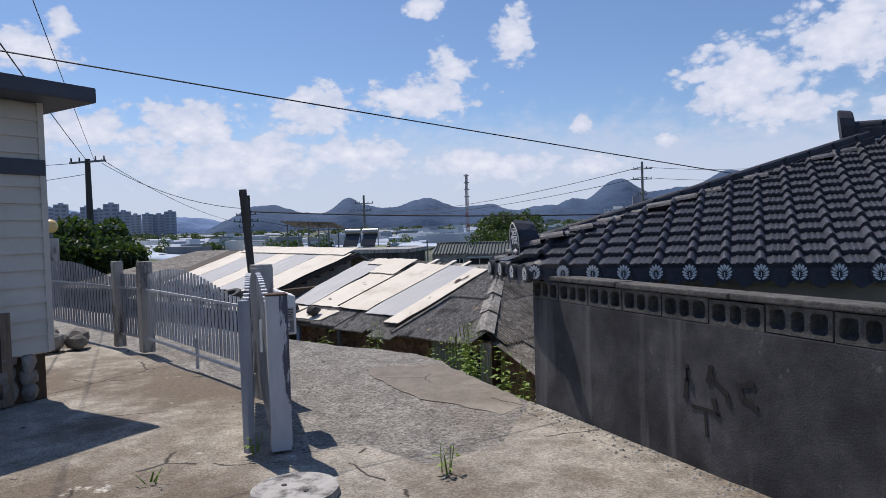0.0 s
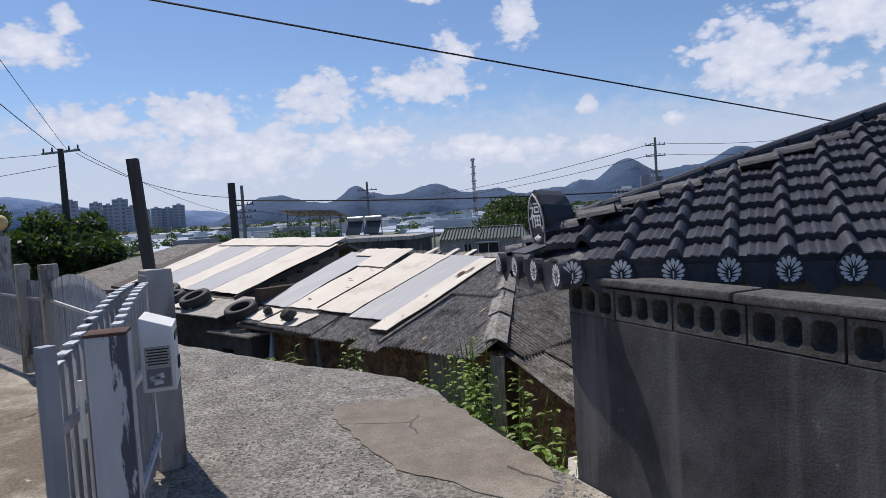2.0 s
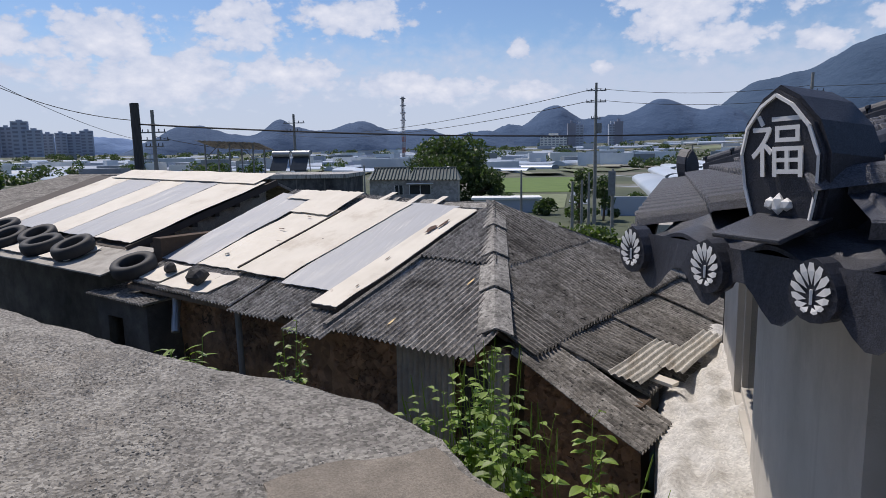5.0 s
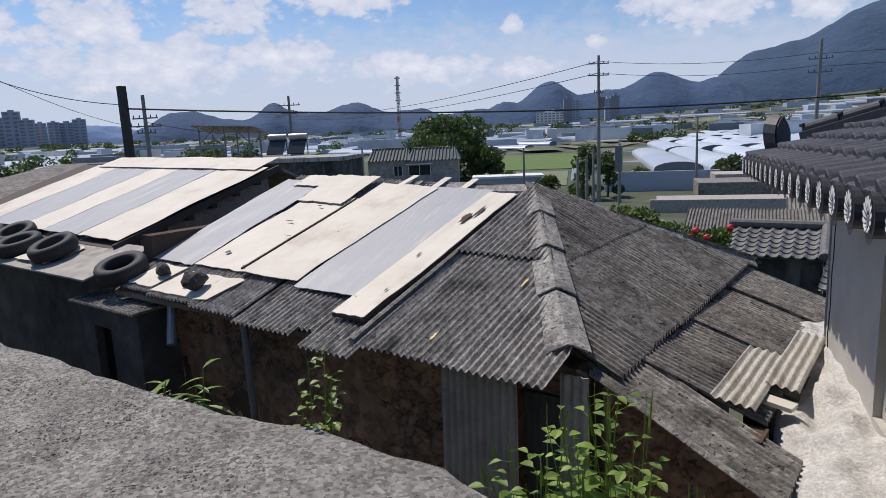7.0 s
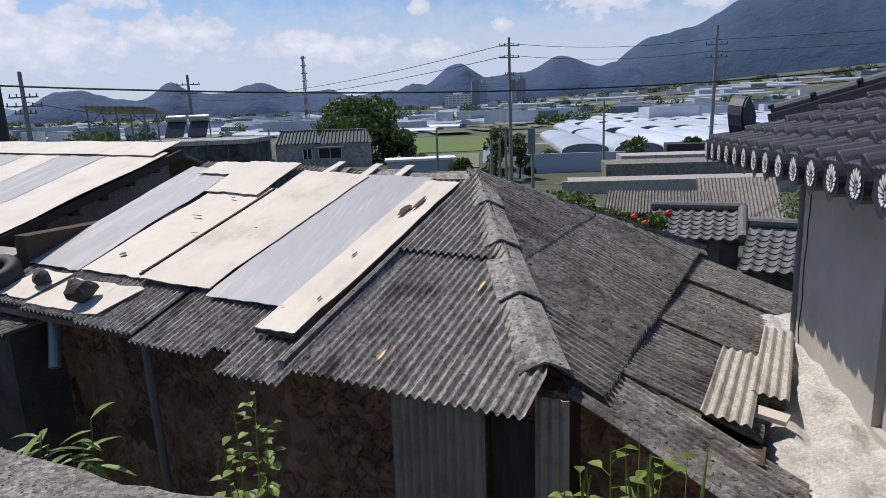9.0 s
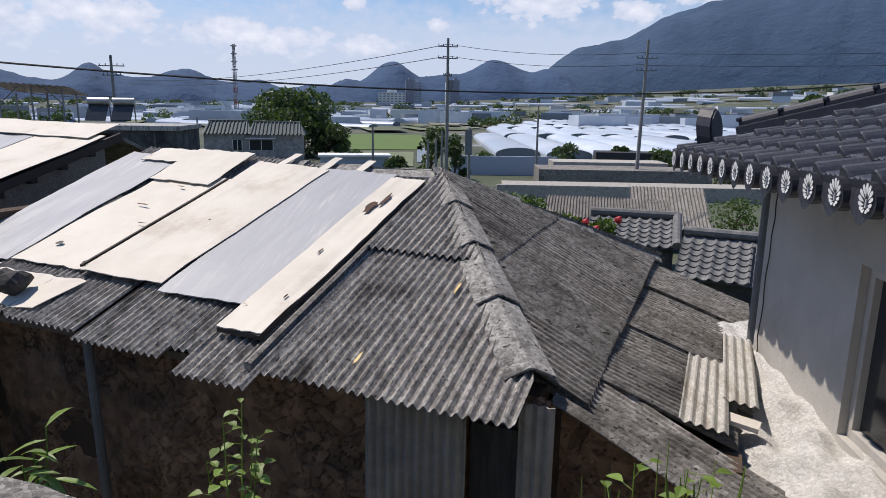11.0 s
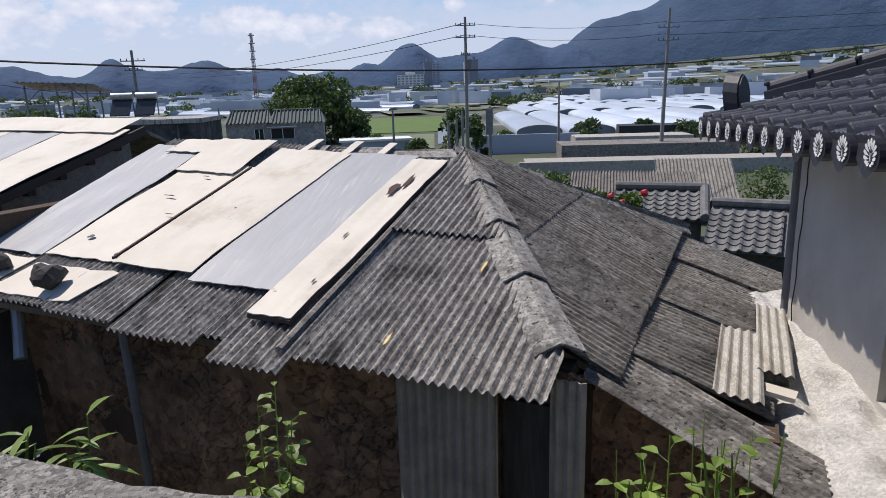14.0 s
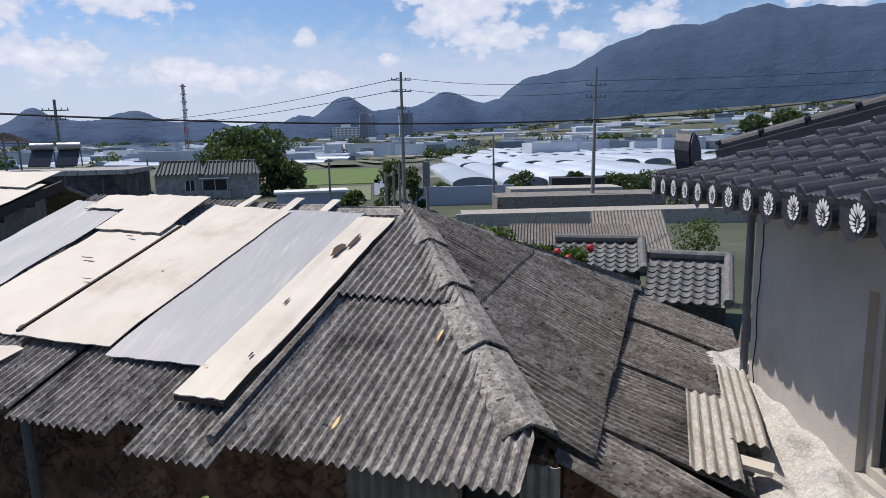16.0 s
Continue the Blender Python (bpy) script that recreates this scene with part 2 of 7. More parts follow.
M["rust"] = material("pale_corrugated_steel", (0.5, 0.475, 0.415), (0.38, 0.355, 0.305), 10, 10, rough=0.7, metal=0.0, bump=0.001, stain=(0.27, 0.225, 0.165), stain_scale=1.8, stain_range=(0.5, 0.68), stretch=(3, 0.7, 1), chips=(60, 0.75, 1.2))
M["beige"] = material("beige_render", (0.53, 0.5, 0.45), (0.44, 0.415, 0.37), 2, 12, rough=0.92, bump=0.004, bump_scale=40, stain=(0.35, 0.325, 0.285), stain_scale=0.9, stain_range=(0.54, 0.72), drips=(6, (0.43, 0.405, 0.36), 0.58))
M["mortar"] = material("rough_white_mortar", (0.64, 0.62, 0.575), (0.5, 0.48, 0.44), 9, 14, rough=0.95, bump=0.02, bump_scale=35, stain=(0.38, 0.35, 0.305), stain_scale=1.6, stain_range=(0.56, 0.68), chips=(70, 0.8, 1.15))
M["siding"] = material("white_vinyl_siding", (0.6, 0.575, 0.51), (0.54, 0.515, 0.455), 2, rough=0.5, stain=(0.42, 0.39, 0.33), stain_scale=1.0, stain_range=(0.56, 0.8))
M["dark_metal"] = material("dark_blue_fascia", (0.06, 0.068, 0.09), (0.05, 0.056, 0.075), 6, rough=0.5)
M["fence_paint"] = material("chipped_white_fence_paint", (0.5, 0.52, 0.545), (0.38, 0.4, 0.43), 4, 10, rough=0.55, bump=0.001, stain=(0.06, 0.068, 0.1), stain_scale=3.0, stain_range=(0.515, 0.54), stretch=(1.8, 1.8, 0.35), piece=0.05)
M["fence_grey"] = material("blue_grey_fence_paint", (0.36, 0.385, 0.43), (0.28, 0.305, 0.35), 4, rough=0.55, stain=(0.16, 0.17, 0.2), stain_scale=2.5, stain_range=(0.58, 0.72), piece=0.06)
M["gate_paint"] = material("weathered_white_sheet_paint", (0.62, 0.64, 0.67), (0.5, 0.52, 0.555), 5, 10, rough=0.5, bump=0.001, stain=(0.1, 0.105, 0.13), stain_scale=2.6, stain_range=(0.6, 0.66), stretch=(2.5, 2.5, 0.3), drips=(26, (0.36, 0.375, 0.405), 0.58), piece=0.06)
M["sheet_grey"] = material("grey_cement_sheet", (0.42, 0.395, 0.35), (0.3, 0.28, 0.245), 6, 12, rough=0.95, bump=0.004, bump_scale=60, stain=(0.2, 0.185, 0.16), stain_scale=2.0, stain_range=(0.56, 0.7), piece=0.05)
M["post_concrete"] = material("painted_concrete_post", (0.45, 0.44, 0.42), (0.34, 0.33, 0.31), 6, rough=0.9, bump=0.003, stain=(0.12, 0.115, 0.11), stain_scale=3, stain_range=(0.5, 0.62), stretch=(1.6, 1.6, 0.4))
M["rust_paint"] = material("rust", (0.11, 0.055, 0.035), (0.06, 0.035, 0.027), 20, rough=0.9)
M["wood_black"] = material("tarred_timber", (0.045, 0.043, 0.042), (0.08, 0.075, 0.07), 5, rough=0.9, stretch=(6, 6, 0.6), bump=0.003, bump_scale=30)
M["wood"] = material("old_timber", (0.24, 0.18, 0.13), (0.14, 0.11, 0.08), 5, rough=0.9, stretch=(6, 6, 0.8))
M["stone"] = material("field_stone", (0.3, 0.285, 0.26), (0.2, 0.19, 0.175), 8, 10, rough=0.92, bump=0.006, bump_scale=40, piece=0.25)
M["dark_stone"] = material("black_volcanic_rock", (0.075, 0.07, 0.066), (0.045, 0.043, 0.04), 12, rough=0.9, bump=0.008, bump_scale=30)
M["rubber"] = material("black_tyre_rubber", (0.022, 0.022, 0.024), (0.034, 0.034, 0.034), 10, rough=0.7)
M["steel"] = material("galvanised_steel", (0.42, 0.43, 0.44), (0.34, 0.35, 0.36), 5, rough=0.45, metal=0.6)
M["grey_steel"] = material("grey_painted_steel", (0.2, 0.21, 0.22), (0.15, 0.155, 0.165), 5, rough=0.6)
M["pole_concrete"] = material("grey_utility_pole", (0.26, 0.255, 0.24), (0.2, 0.195, 0.185), 4, rough=0.85)
M["wire"] = material("black_cable", (0.015, 0.015, 0.017), rough=0.6)
M["bark"] = material("bark", (0.12, 0.095, 0.07), (0.07, 0.055, 0.04), 8, rough=0.95, bump=0.02, bump_scale=12)
M["vinyl"] = material("greenhouse_film", (0.5, 0.56, 0.63), (0.4, 0.465, 0.54), 0.12, 6, rough=0.3, stain=(0.6, 0.64, 0.69), stain_scale=0.06, stain_range=(0.45, 0.62), piece=0.2)
M["vinyl_end"] = material("greenhouse_end", (0.22, 0.25, 0.28), (0.17, 0.2, 0.23), 0.3, rough=0.5)
M["black_net"] = material("black_shade_net", (0.03, 0.032, 0.036), (0.05, 0.05, 0.052), 0.6, rough=0.9)
M["field"] = material("rice_field", (0.11, 0.17, 0.035), (0.085, 0.14, 0.028), 0.35, 8, rough=0.9)
M["veg_plot"] = material("vegetable_plot", (0.2, 0.22, 0.13), (0.13, 0.16, 0.08), 0.6, 8, rough=0.95)
M["plain"] = material("valley_floor", (0.085, 0.098, 0.055), (0.05, 0.064, 0.036), 0.05, 12, (0.4, 0.6), 0.95, stain=(0.15, 0.14, 0.115), stain_scale=0.02, stain_range=(0.52, 0.6), spots=(0.24, 0.26, 0.29), spot_scale=0.03, spot_cut=0.6)
M["plots"] = material("farm_plots", (0.12, 0.135, 0.08), (0.08, 0.095, 0.05), 0.08, 8, rough=0.95, stain=(0.2, 0.185, 0.16), stain_scale=0.02, stain_range=(0.5, 0.6), island=0.55)
M["pebble"] = material("lane_pebbles", (0.33, 0.315, 0.285), (0.2, 0.19, 0.17), 20, 6, rough=0.9, island=0.5)
M["brick_wall"] = material("grey_brick_farmhouse", (0.36, 0.345, 0.33), (0.25, 0.24, 0.23), 1.5, rough=0.9, chips=(4, 0.75, 1.2))
M["farm_roof"] = material("dark_green_roof_tile", (0.035, 0.06, 0.058), (0.025, 0.04, 0.042), 0.8, rough=0.55)
M["window"] = material("dark_window", (0.03, 0.035, 0.04), rough=0.12)
# both apartment tones are paled and blued to paint in distance haze
M["apartment"] = material("hazed_apartment_concrete", (0.42, 0.46, 0.54), (0.37, 0.41, 0.49), 0.02, rough=0.9)
M["apartment_dark"] = material("hazed_apartment_brown", (0.27, 0.28, 0.34), (0.23, 0.24, 0.3), 0.02, rough=0.9)
M["tower_red"] = material("mast_red", (0.3, 0.12, 0.1), rough=0.6)
M["tower_white"] = material("mast_grey", (0.33, 0.32, 0.34), rough=0.6)
M["lamp_globe"] = material("yellowed_globe", (0.75, 0.55, 0.22), (0.7, 0.5, 0.2), 8, rough=0.35)
M["flower"] = material("red_petal", (0.55, 0.03, 0.03), rough=0.6)
M["blue_net"] = material("green_safety_net", (0.03, 0.22, 0.17), rough=0.8)
M["ceramic"] = material("grey_clay_tile", (0.19, 0.19, 0.185), (0.12, 0.12, 0.118), 9, rough=0.8, stain=(0.27, 0.265, 0.25), stain_scale=4, stain_range=(0.55, 0.7), piece=0.15)


def leaf_material(name, a, b):
    mt = material(name, a, b, 2.5, 4, rough=0.5, island=0.35)
    nt = mt.node_tree
    bsdf = nt.nodes["Principled BSDF"]
    bsdf.inputs["Subsurface Weight"].default_value = 0.0
    tr, add = nt.nodes.new("ShaderNodeBsdfTranslucent"), nt.nodes.new("ShaderNodeMixShader")
    tr.inputs[0].default_value = (a[0] * 1.6, a[1] * 1.9, a[2] * 0.8, 1)
    add.inputs[0].default_value = 0.3
    nt.links.new(bsdf.outputs[0], add.inputs[1])
    nt.links.new(tr.outputs[0], add.inputs[2])
    nt.links.new(add.outputs[0], nt.nodes["Material Output"].inputs[0])
    return mt


M["leaf"] = leaf_material("weed_leaf", (0.2, 0.28, 0.045), (0.12, 0.19, 0.032))
M["leaf_tree"] = leaf_material("tree_leaf", (0.05, 0.082, 0.022), (0.03, 0.053, 0.014))
M["leaf_shrub"] = leaf_material("shrub_leaf", (0.085, 0.125, 0.03), (0.05, 0.08, 0.02))
M["leaf_far"] = leaf_material("far_tree_leaf", (0.06, 0.09, 0.035), (0.04, 0.064, 0.026))


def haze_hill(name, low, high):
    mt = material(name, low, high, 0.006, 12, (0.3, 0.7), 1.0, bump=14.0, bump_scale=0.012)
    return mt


# wooded slopes; the blue in these base colours is painted distance haze
M["hill"] = haze_hill("haze_painted_forest_hill", (0.035, 0.07, 0.135), (0.05, 0.09, 0.165))
M["hill_far"] = haze_hill("haze_painted_distant_hill", (0.13, 0.21, 0.36), (0.15, 0.23, 0.39))
M["mountain"] = haze_hill("haze_painted_forest_mountain", (0.03, 0.062, 0.115), (0.045, 0.082, 0.14))

# ---- building helpers ----
WORLD = {}


def thing(name, at, label, category, group="", kind=""):
    """A top-level thing: an Empty at its base."""
    ob = new(name)
    ob.empty_display_size = 0.1
    ob.location = at
    WORLD[ob] = Matrix.Translation(at)
    return tagged(ob, label, category, group, kind)


def mesh_of(bm, name, smooth=False):
    me = bpy.data.meshes.new(name)
    bm.to_mesh(me)
    bm.free()
    if smooth:
        me.shade_smooth()
    return me


def part(name, bm, mat, parent=None, label="", smooth=False):
    """Links a bmesh given in world coordinates as one mesh object under a thing or part."""
    if parent is not None:
        bm.transform(WORLD[parent].inverted())
    ob = new(name, mesh_of(bm, name, smooth))
    ob.data.materials.append(mat)
    ob.parent = parent
    WORLD[ob] = WORLD[parent].copy() if parent is not None else Matrix()
    return tagged(ob, label)


def share(name, me, m, parent):
    """Another object on the same mesh, at the world pose m, under a parent."""
    ob = new(name, me)
    ob.parent = parent
    ob.matrix_basis = (WORLD[parent].inverted() if parent is not None else Matrix()) @ m
    WORLD[ob] = m
    return ob


def setting(name, bm, mat, label, category, smooth=False):
    ob = new(name, mesh_of(bm, name, smooth))
    ob.data.materials.append(mat)
    WORLD[ob] = Matrix()
    return tagged(ob, label, category, kind="structure")


def box(size, m=Matrix(), bevel=0.0, bm=None):
    """A box of that size about the origin of m."""
    own = bmesh.new()
    bmesh.ops.create_cube(own, size=1.0)
    bmesh.ops.scale(own, vec=size, verts=own.verts)
    if bevel:
        bmesh.ops.bevel(own, geom=own.edges[:], offset=bevel, segments=2, affect="EDGES", profile=0.6)
    own.transform(m)
    return join(bm, own)


def join(bm, own):
    if bm is None:
        return own
    me = bpy.data.meshes.new("tmp")
    own.to_mesh(me)
    own.free()
    bm.from_mesh(me)
    bpy.data.meshes.remove(me)
    return bm


def rod(a, b, r0, r1=None, n=10, bm=None):
    """A tapered round bar from a to b."""
    a, b = Vector(a), Vector(b)
    own = bmesh.new()
    bmesh.ops.create_cone(own, cap_ends=True, segments=n, radius1=r0, radius2=r0 if r1 is None else r1, depth=(b - a).length)
    own.transform(Matrix.Translation((a + b) / 2) @ (b - a).to_track_quat("Z", "Y").to_matrix().to_4x4())
    return join(bm, own)


def beam(a, b, w, h, bm=None, bevel=0.0):
    """A rectangular bar from a to b."""
    a, b = Vector(a), Vector(b)
    q = (b - a).to_track_quat("Y", "Z").to_matrix().to_4x4()
    return box((w, (b - a).length, h), Matrix.Translation((a + b) / 2) @ q, bevel, bm)


def slab(points, top, bottom, bm=None):
    """A flat slab with the outline given (anticlockwise), between two heights; top may be a function of x, y."""
    own = bmesh.new()
    t = top if callable(top) else (lambda x, y: top)
    b = bottom if callable(bottom) else (lambda x, y: bottom)
    up = [own.verts.new((x, y, t(x, y))) for x, y in points]
    dn = [own.verts.new((x, y, b(x, y))) for x, y in points]
    own.faces.new(up)
    own.faces.new(dn[::-1])
    for i in range(len(up)):
        j = (i + 1) % len(up)
        own.faces.new((up[i], dn[i], dn[j], up[j]))
    bmesh.ops.recalc_face_normals(own, faces=own.faces)
    return join(bm, own)


def surface(f, nu, nv, thick=0.0, bm=None):
    """A sheet of f(i/nu, j/nv) points, given thickness downwards."""
    own = bmesh.new()
    rows = [[own.verts.new(f(i / nu, j / nv)) for i in range(nu + 1)] for j in range(nv + 1)]
    for j in range(nv):
        for i in range(nu):
            own.faces.new((rows[j][i], rows[j][i + 1], rows[j + 1][i + 1], rows[j + 1][i]))
    if thick:
        under = [[own.verts.new(Vector(v.co) - Vector((0, 0, thick))) for v in r] for r in rows]
        for j in range(nv):
            for i in range(nu):
                own.faces.new((under[j][i], under[j + 1][i], under[j + 1][i + 1], under[j][i + 1]))
        for i in range(nu):
            own.faces.new((rows[0][i + 1], rows[0][i], under[0][i], under[0][i + 1]))
            own.faces.new((rows[nv][i], rows[nv][i + 1], under[nv][i + 1], under[nv][i]))
        for j in range(nv):
            own.faces.new((rows[j][0], rows[j + 1][0], under[j + 1][0], under[j][0]))
            own.faces.new((rows[j + 1][nu], rows[j][nu], under[j][nu], under[j + 1][nu]))
    bmesh.ops.recalc_face_normals(own, faces=own.faces)
    return join(bm, own)


def cable(name, a, b, sag, r=0.012, parent=None, mat=None, n=24):
    """A hanging cable between two points."""
    a, b = Vector(a), Vector(b)
    bm = bmesh.new()
    pts = []
    for i in range(n + 1):
        k = i / n
        p = a.lerp(b, k)
        p.z -= sag * 4 * k * (1 - k)
        pts.append(p)
    d = (b - a).normalized()
    side = d.cross(Vector((0, 0, 1))).normalized()
    up = side.cross(d)
    rings = [[bm.verts.new(p + side * (r * math.cos(k * 1.2566)) + up * (r * math.sin(k * 1.2566))) for k in range(5)] for p in pts]
    for x, y in zip(rings, rings[1:]):
        for k in range(5):
            bm.faces.new((x[k], x[(k + 1) % 5], y[(k + 1) % 5], y[k]))
    return part(name, bm, mat or M["wire"], parent)


def rock(at, size, seed, mat, name, parent=None, squash=0.7, angular=0.35):
    """A rough stone resting at a point."""
    rnd = random.Random(seed)
    bm = bmesh.new()
    bmesh.ops.create_icosphere(bm, subdivisions=2, radius=0.5)
    off = Vector((rnd.random() * 50, rnd.random() * 50, rnd.random() * 50))
    for v in bm.verts:
        v.co *= 1 + angular * noise.noise(v.co * 2.2 + off)
        v.co = Vector((v.co.x * size[0], v.co.y * size[1], v.co.z * size[2] * squash / 0.7))
    low = min(v.co.z for v in bm.verts)
    bm.transform(Matrix.Translation(Vector(at) - Vector((0, 0, low * 0.85))) @ Matrix.Rotation(rnd.random() * 6, 4, "Z"))
    return part(name, bm, mat, parent)


def wobble(x, y, s=1.0, k=0.0):
    return noise.noise(Vector((x * s, y * s, k)))


# ---- ground ----
def rise(az):
    """How steeply the valley climbs beyond the fields, by bearing in degrees."""
    return math.tan(radians(0.45 + 2.7 / (1 + math.exp(-(az - 2) / 9.0))))


def valley(x, y):
    r = math.hypot(x + 4, y - 5)
    az = math.degrees(math.atan2(x + 4, y - 5))
    z = -2.4 - 3.0 * min(1, max(0, (r - 9) / 45))
    if y < 2 and r < 30:
        z = max(z, -2.4)
    return z + rise(az) * max(0, r - 420) * min(1, max(0, r - 420) / 500)


bm = bmesh.new()
radii = [0.0, 3, 6, 9, 13, 18, 25, 34, 45, 60, 80, 110, 150, 200, 270, 350, 450, 560, 700, 900, 1200, 1600, 2100, 2800, 3600, 4600]
turns = 120
centre = bm.verts.new((-4, 5, valley(-4, 5)))
ring_before = None
for r in radii[1:]:
    ring = []
    for i in range(turns):
        a = 2 * math.pi * i / turns
        x, y = -4 + r * math.sin(a), 5 + r * math.cos(a)
        ring.append(bm.verts.new((x, y, valley(x, y))))
    for i in range(turns):
        j = (i + 1) % turns
        if ring_before is None:
            bm.faces.new((centre, ring[j], ring[i]))
        else:
            bm.faces.new((ring_before[i], ring_before[j], ring[j], ring[i]))
    ring_before = ring
bmesh.ops.recalc_face_normals(bm, faces=bm.faces)
for f in bm.faces:
    if f.normal.z < 0:
        f.normal_flip()
setting("ground", bm, M["plain"], "green and brown valley floor with fields reaching the hills", "ground", True)

# the lane's edge above the sunken yard, from the far bend to the block wall
EDGE = [(-16, 8.3), (-12, 7.6), (-9.46, 7.25), (-7.2, 6.87), (-6.0, 6.68), (-5.0, 6.65), (-4.2, 6.52), (-3.6, 6.2), (-3.0, 5.73), (-2.5, 5.35), (-1.86, 4.9)]


def ragged(points, step, amount, k):
    out = []
    for (x0, y0), (x1, y1) in zip(points, points[1:]):
        m = max(1, int(math.hypot(x1 - x0, y1 - y0) / step))
        for i in range(m):
            x, y = x0 + (x1 - x0) * i / m, y0 + (y1 - y0) * i / m
            out.append((x, y + amount * wobble(x, y, 3.1, k) + amount * 0.6 * wobble(x, y, 9, k)))
    out.append(points[-1])
    return out


def lane_z(x, y):
    return -0.009 * max(0, min(7, -x + 0.4 * y - 1))


def sheet_over(outline, top, skirt, step):
    """A finely divided sheet filling an outline, with sides down to skirt."""
    bm = slab(outline, 0.0, -1.0)
    xs, ys = [p[0] for p in outline], [p[1] for p in outline]
    for lo, hi, axis in ((min(xs), max(xs), 0), (min(ys), max(ys), 1)):
        c = math.floor(lo / step) * step + step
        while c < hi:
            co, no = [0, 0, 0], [0, 0, 0]
            co[axis], no[axis] = c, 1
            bmesh.ops.bisect_plane(bm, geom=bm.verts[:] + bm.edges[:] + bm.faces[:], plane_co=co, plane_no=no)
            c += step
    for v in bm.verts:
        v.co.z = top(v.co.x, v.co.y) if v.co.z > -0.5 else skirt
    return bm


def uneven(x, y):
    return lane_z(x, y) + 0.012 * wobble(x, y, 1.3) + 0.006 * wobble(x, y, 5)


LANE = ragged(EDGE, 0.12, 0.05, 2)[::-1] + [(-16, 5.6), (-8.6, 5.22), (-7.8, 5.08), (-6.0, 4.55), (-4.3, 4.03), (-2.8, 2.85), (-2.45, 3.25), (-1.8, 3.1), (-1.55, 3.7), (-1.7, 4.3)]
setting("road", sheet_over(LANE, uneven, -2.5, 0.35), M["aggregate"], "rough grey aggregate concrete lane with a broken edge", "lane")
YARD = [(-1.86, 4.9), (-1.7, 4.3), (-1.55, 3.7), (-1.8, 3.1), (-2.45, 3.25), (-2.8, 2.85), (-4.3, 4.03), (-6.0, 4.55), (-7.8, 5.08), (-8.6, 5.22), (-16, 5.6), (-16, -9), (9, -9), (9, -2.3)]
setting("pavement", sheet_over(YARD, lambda x, y: uneven(x, y) + 0.006, -2.5, 0.45), M["yard"], "cracked pale concrete yard with brown stains", "pavement")
PATCH = ragged([(-4.15, 5.42), (-3.5, 4.93), (-2.84, 4.58), (-1.9, 4.42), (-1.86, 4.78), (-2.2, 5.12), (-2.5, 5.33), (-2.95, 5.66), (-3.58, 6.12), (-4.05, 5.68), (-4.15, 5.42)], 0.08, 0.07, 5)[:-1]
setting("patch", sheet_over(PATCH, lambda x, y: uneven(x, y) + 0.008, -0.2, 0.3), M["patch"], "smooth brown concrete patch on the lane", "pavement")

# ---- block wall ----
WA, WB = Vector((-1.79, 4.87, 0)), Vector((6.2, -0.52, 0))
w_dir = (WB - WA).normalized()
w_in = Vector((-w_dir.y, w_dir.x, 0))


def along(d, off=0.0, z=0.0):
    p = WA + w_dir * d + w_in * off
    return Vector((p.x, p.y, z))


w_rot = Matrix.Rotation(math.atan2(w_dir.y, w_dir.x), 4, "Z")
w_len = (WB - WA).length
wall = setting("wall_south", box((w_len, 0.15, 1.42), Matrix.Translation(along(w_len / 2, 0.075, 0.22)) @ w_rot, 0.008), M["cinder"], "grey cement-rendered block wall with black stains and daubed marks", "wall")


def hollow_block():
    """A block laid on its side, so that its three cells open through the wall."""
    bm = bmesh.new()
    L, H, D = 0.39, 0.155, 0.15
    cells = [(-0.172, -0.072), (-0.04, 0.04), (0.072, 0.172)]
    xs = sorted({-L / 2, L / 2, *[c for p in cells for c in p]})
    solid = [(a, b) for a, b in zip(xs, xs[1:]) if not any(abs(a - c[0]) < 1e-6 for c in cells)]
    for a, b in solid:
        box((b - a, D, H), Matrix.Translation(((a + b) / 2, 0, 0)), 0.0, bm)
    for a, b in cells:
        for s in (-1, 1):
            box((b - a, D, 0.022), Matrix.Translation(((a + b) / 2, 0, s * (H / 2 - 0.011))), 0.0, bm)
            for e in (a, b):
                own = bmesh.new()
                k = 1 if e == a else -1
                v = [own.verts.new((e + dx * k, dy, s * (H / 2 - 0.022 - dz))) for dy in (-D / 2, D / 2) for dx, dz in ((0, 0), (0.018, 0), (0, 0.018))]
                own.faces.new((v[0], v[1], v[2]))
                own.faces.new((v[3], v[5], v[4]))
                own.faces.new((v[1], v[4], v[5], v[2]))
                join(bm, own)
    bmesh.ops.recalc_face_normals(bm, faces=bm.faces)
    me = mesh_of(bm, "block")
    me.materials.append(M["block"])
    return me


me = hollow_block()
k = 0
d = 0.2
while d < w_len - 0.2:
    share("block", me, Matrix.Translation(along(d, 0.075, 1.01 + 0.006 * wobble(d, 3, 2))) @ w_rot @ Matrix.Rotation(radians(0.6 * wobble(d, 9, 3)), 4, "Y"), wall)
    d += 0.402
cap_bm = bmesh.new()
d = 0.0
while d < w_len - 0.3:
    ln = 0.9 + 0.3 * random.random()
    box((ln - 0.012, 0.19, 0.04), Matrix.Translation(along(d + ln / 2, 0.075, 1.112 + 0.008 * random.random())) @ w_rot, 0.01, cap_bm)
    d += ln
part("coping", cap_bm, M["block"], wall, "uneven grey mortar coping")


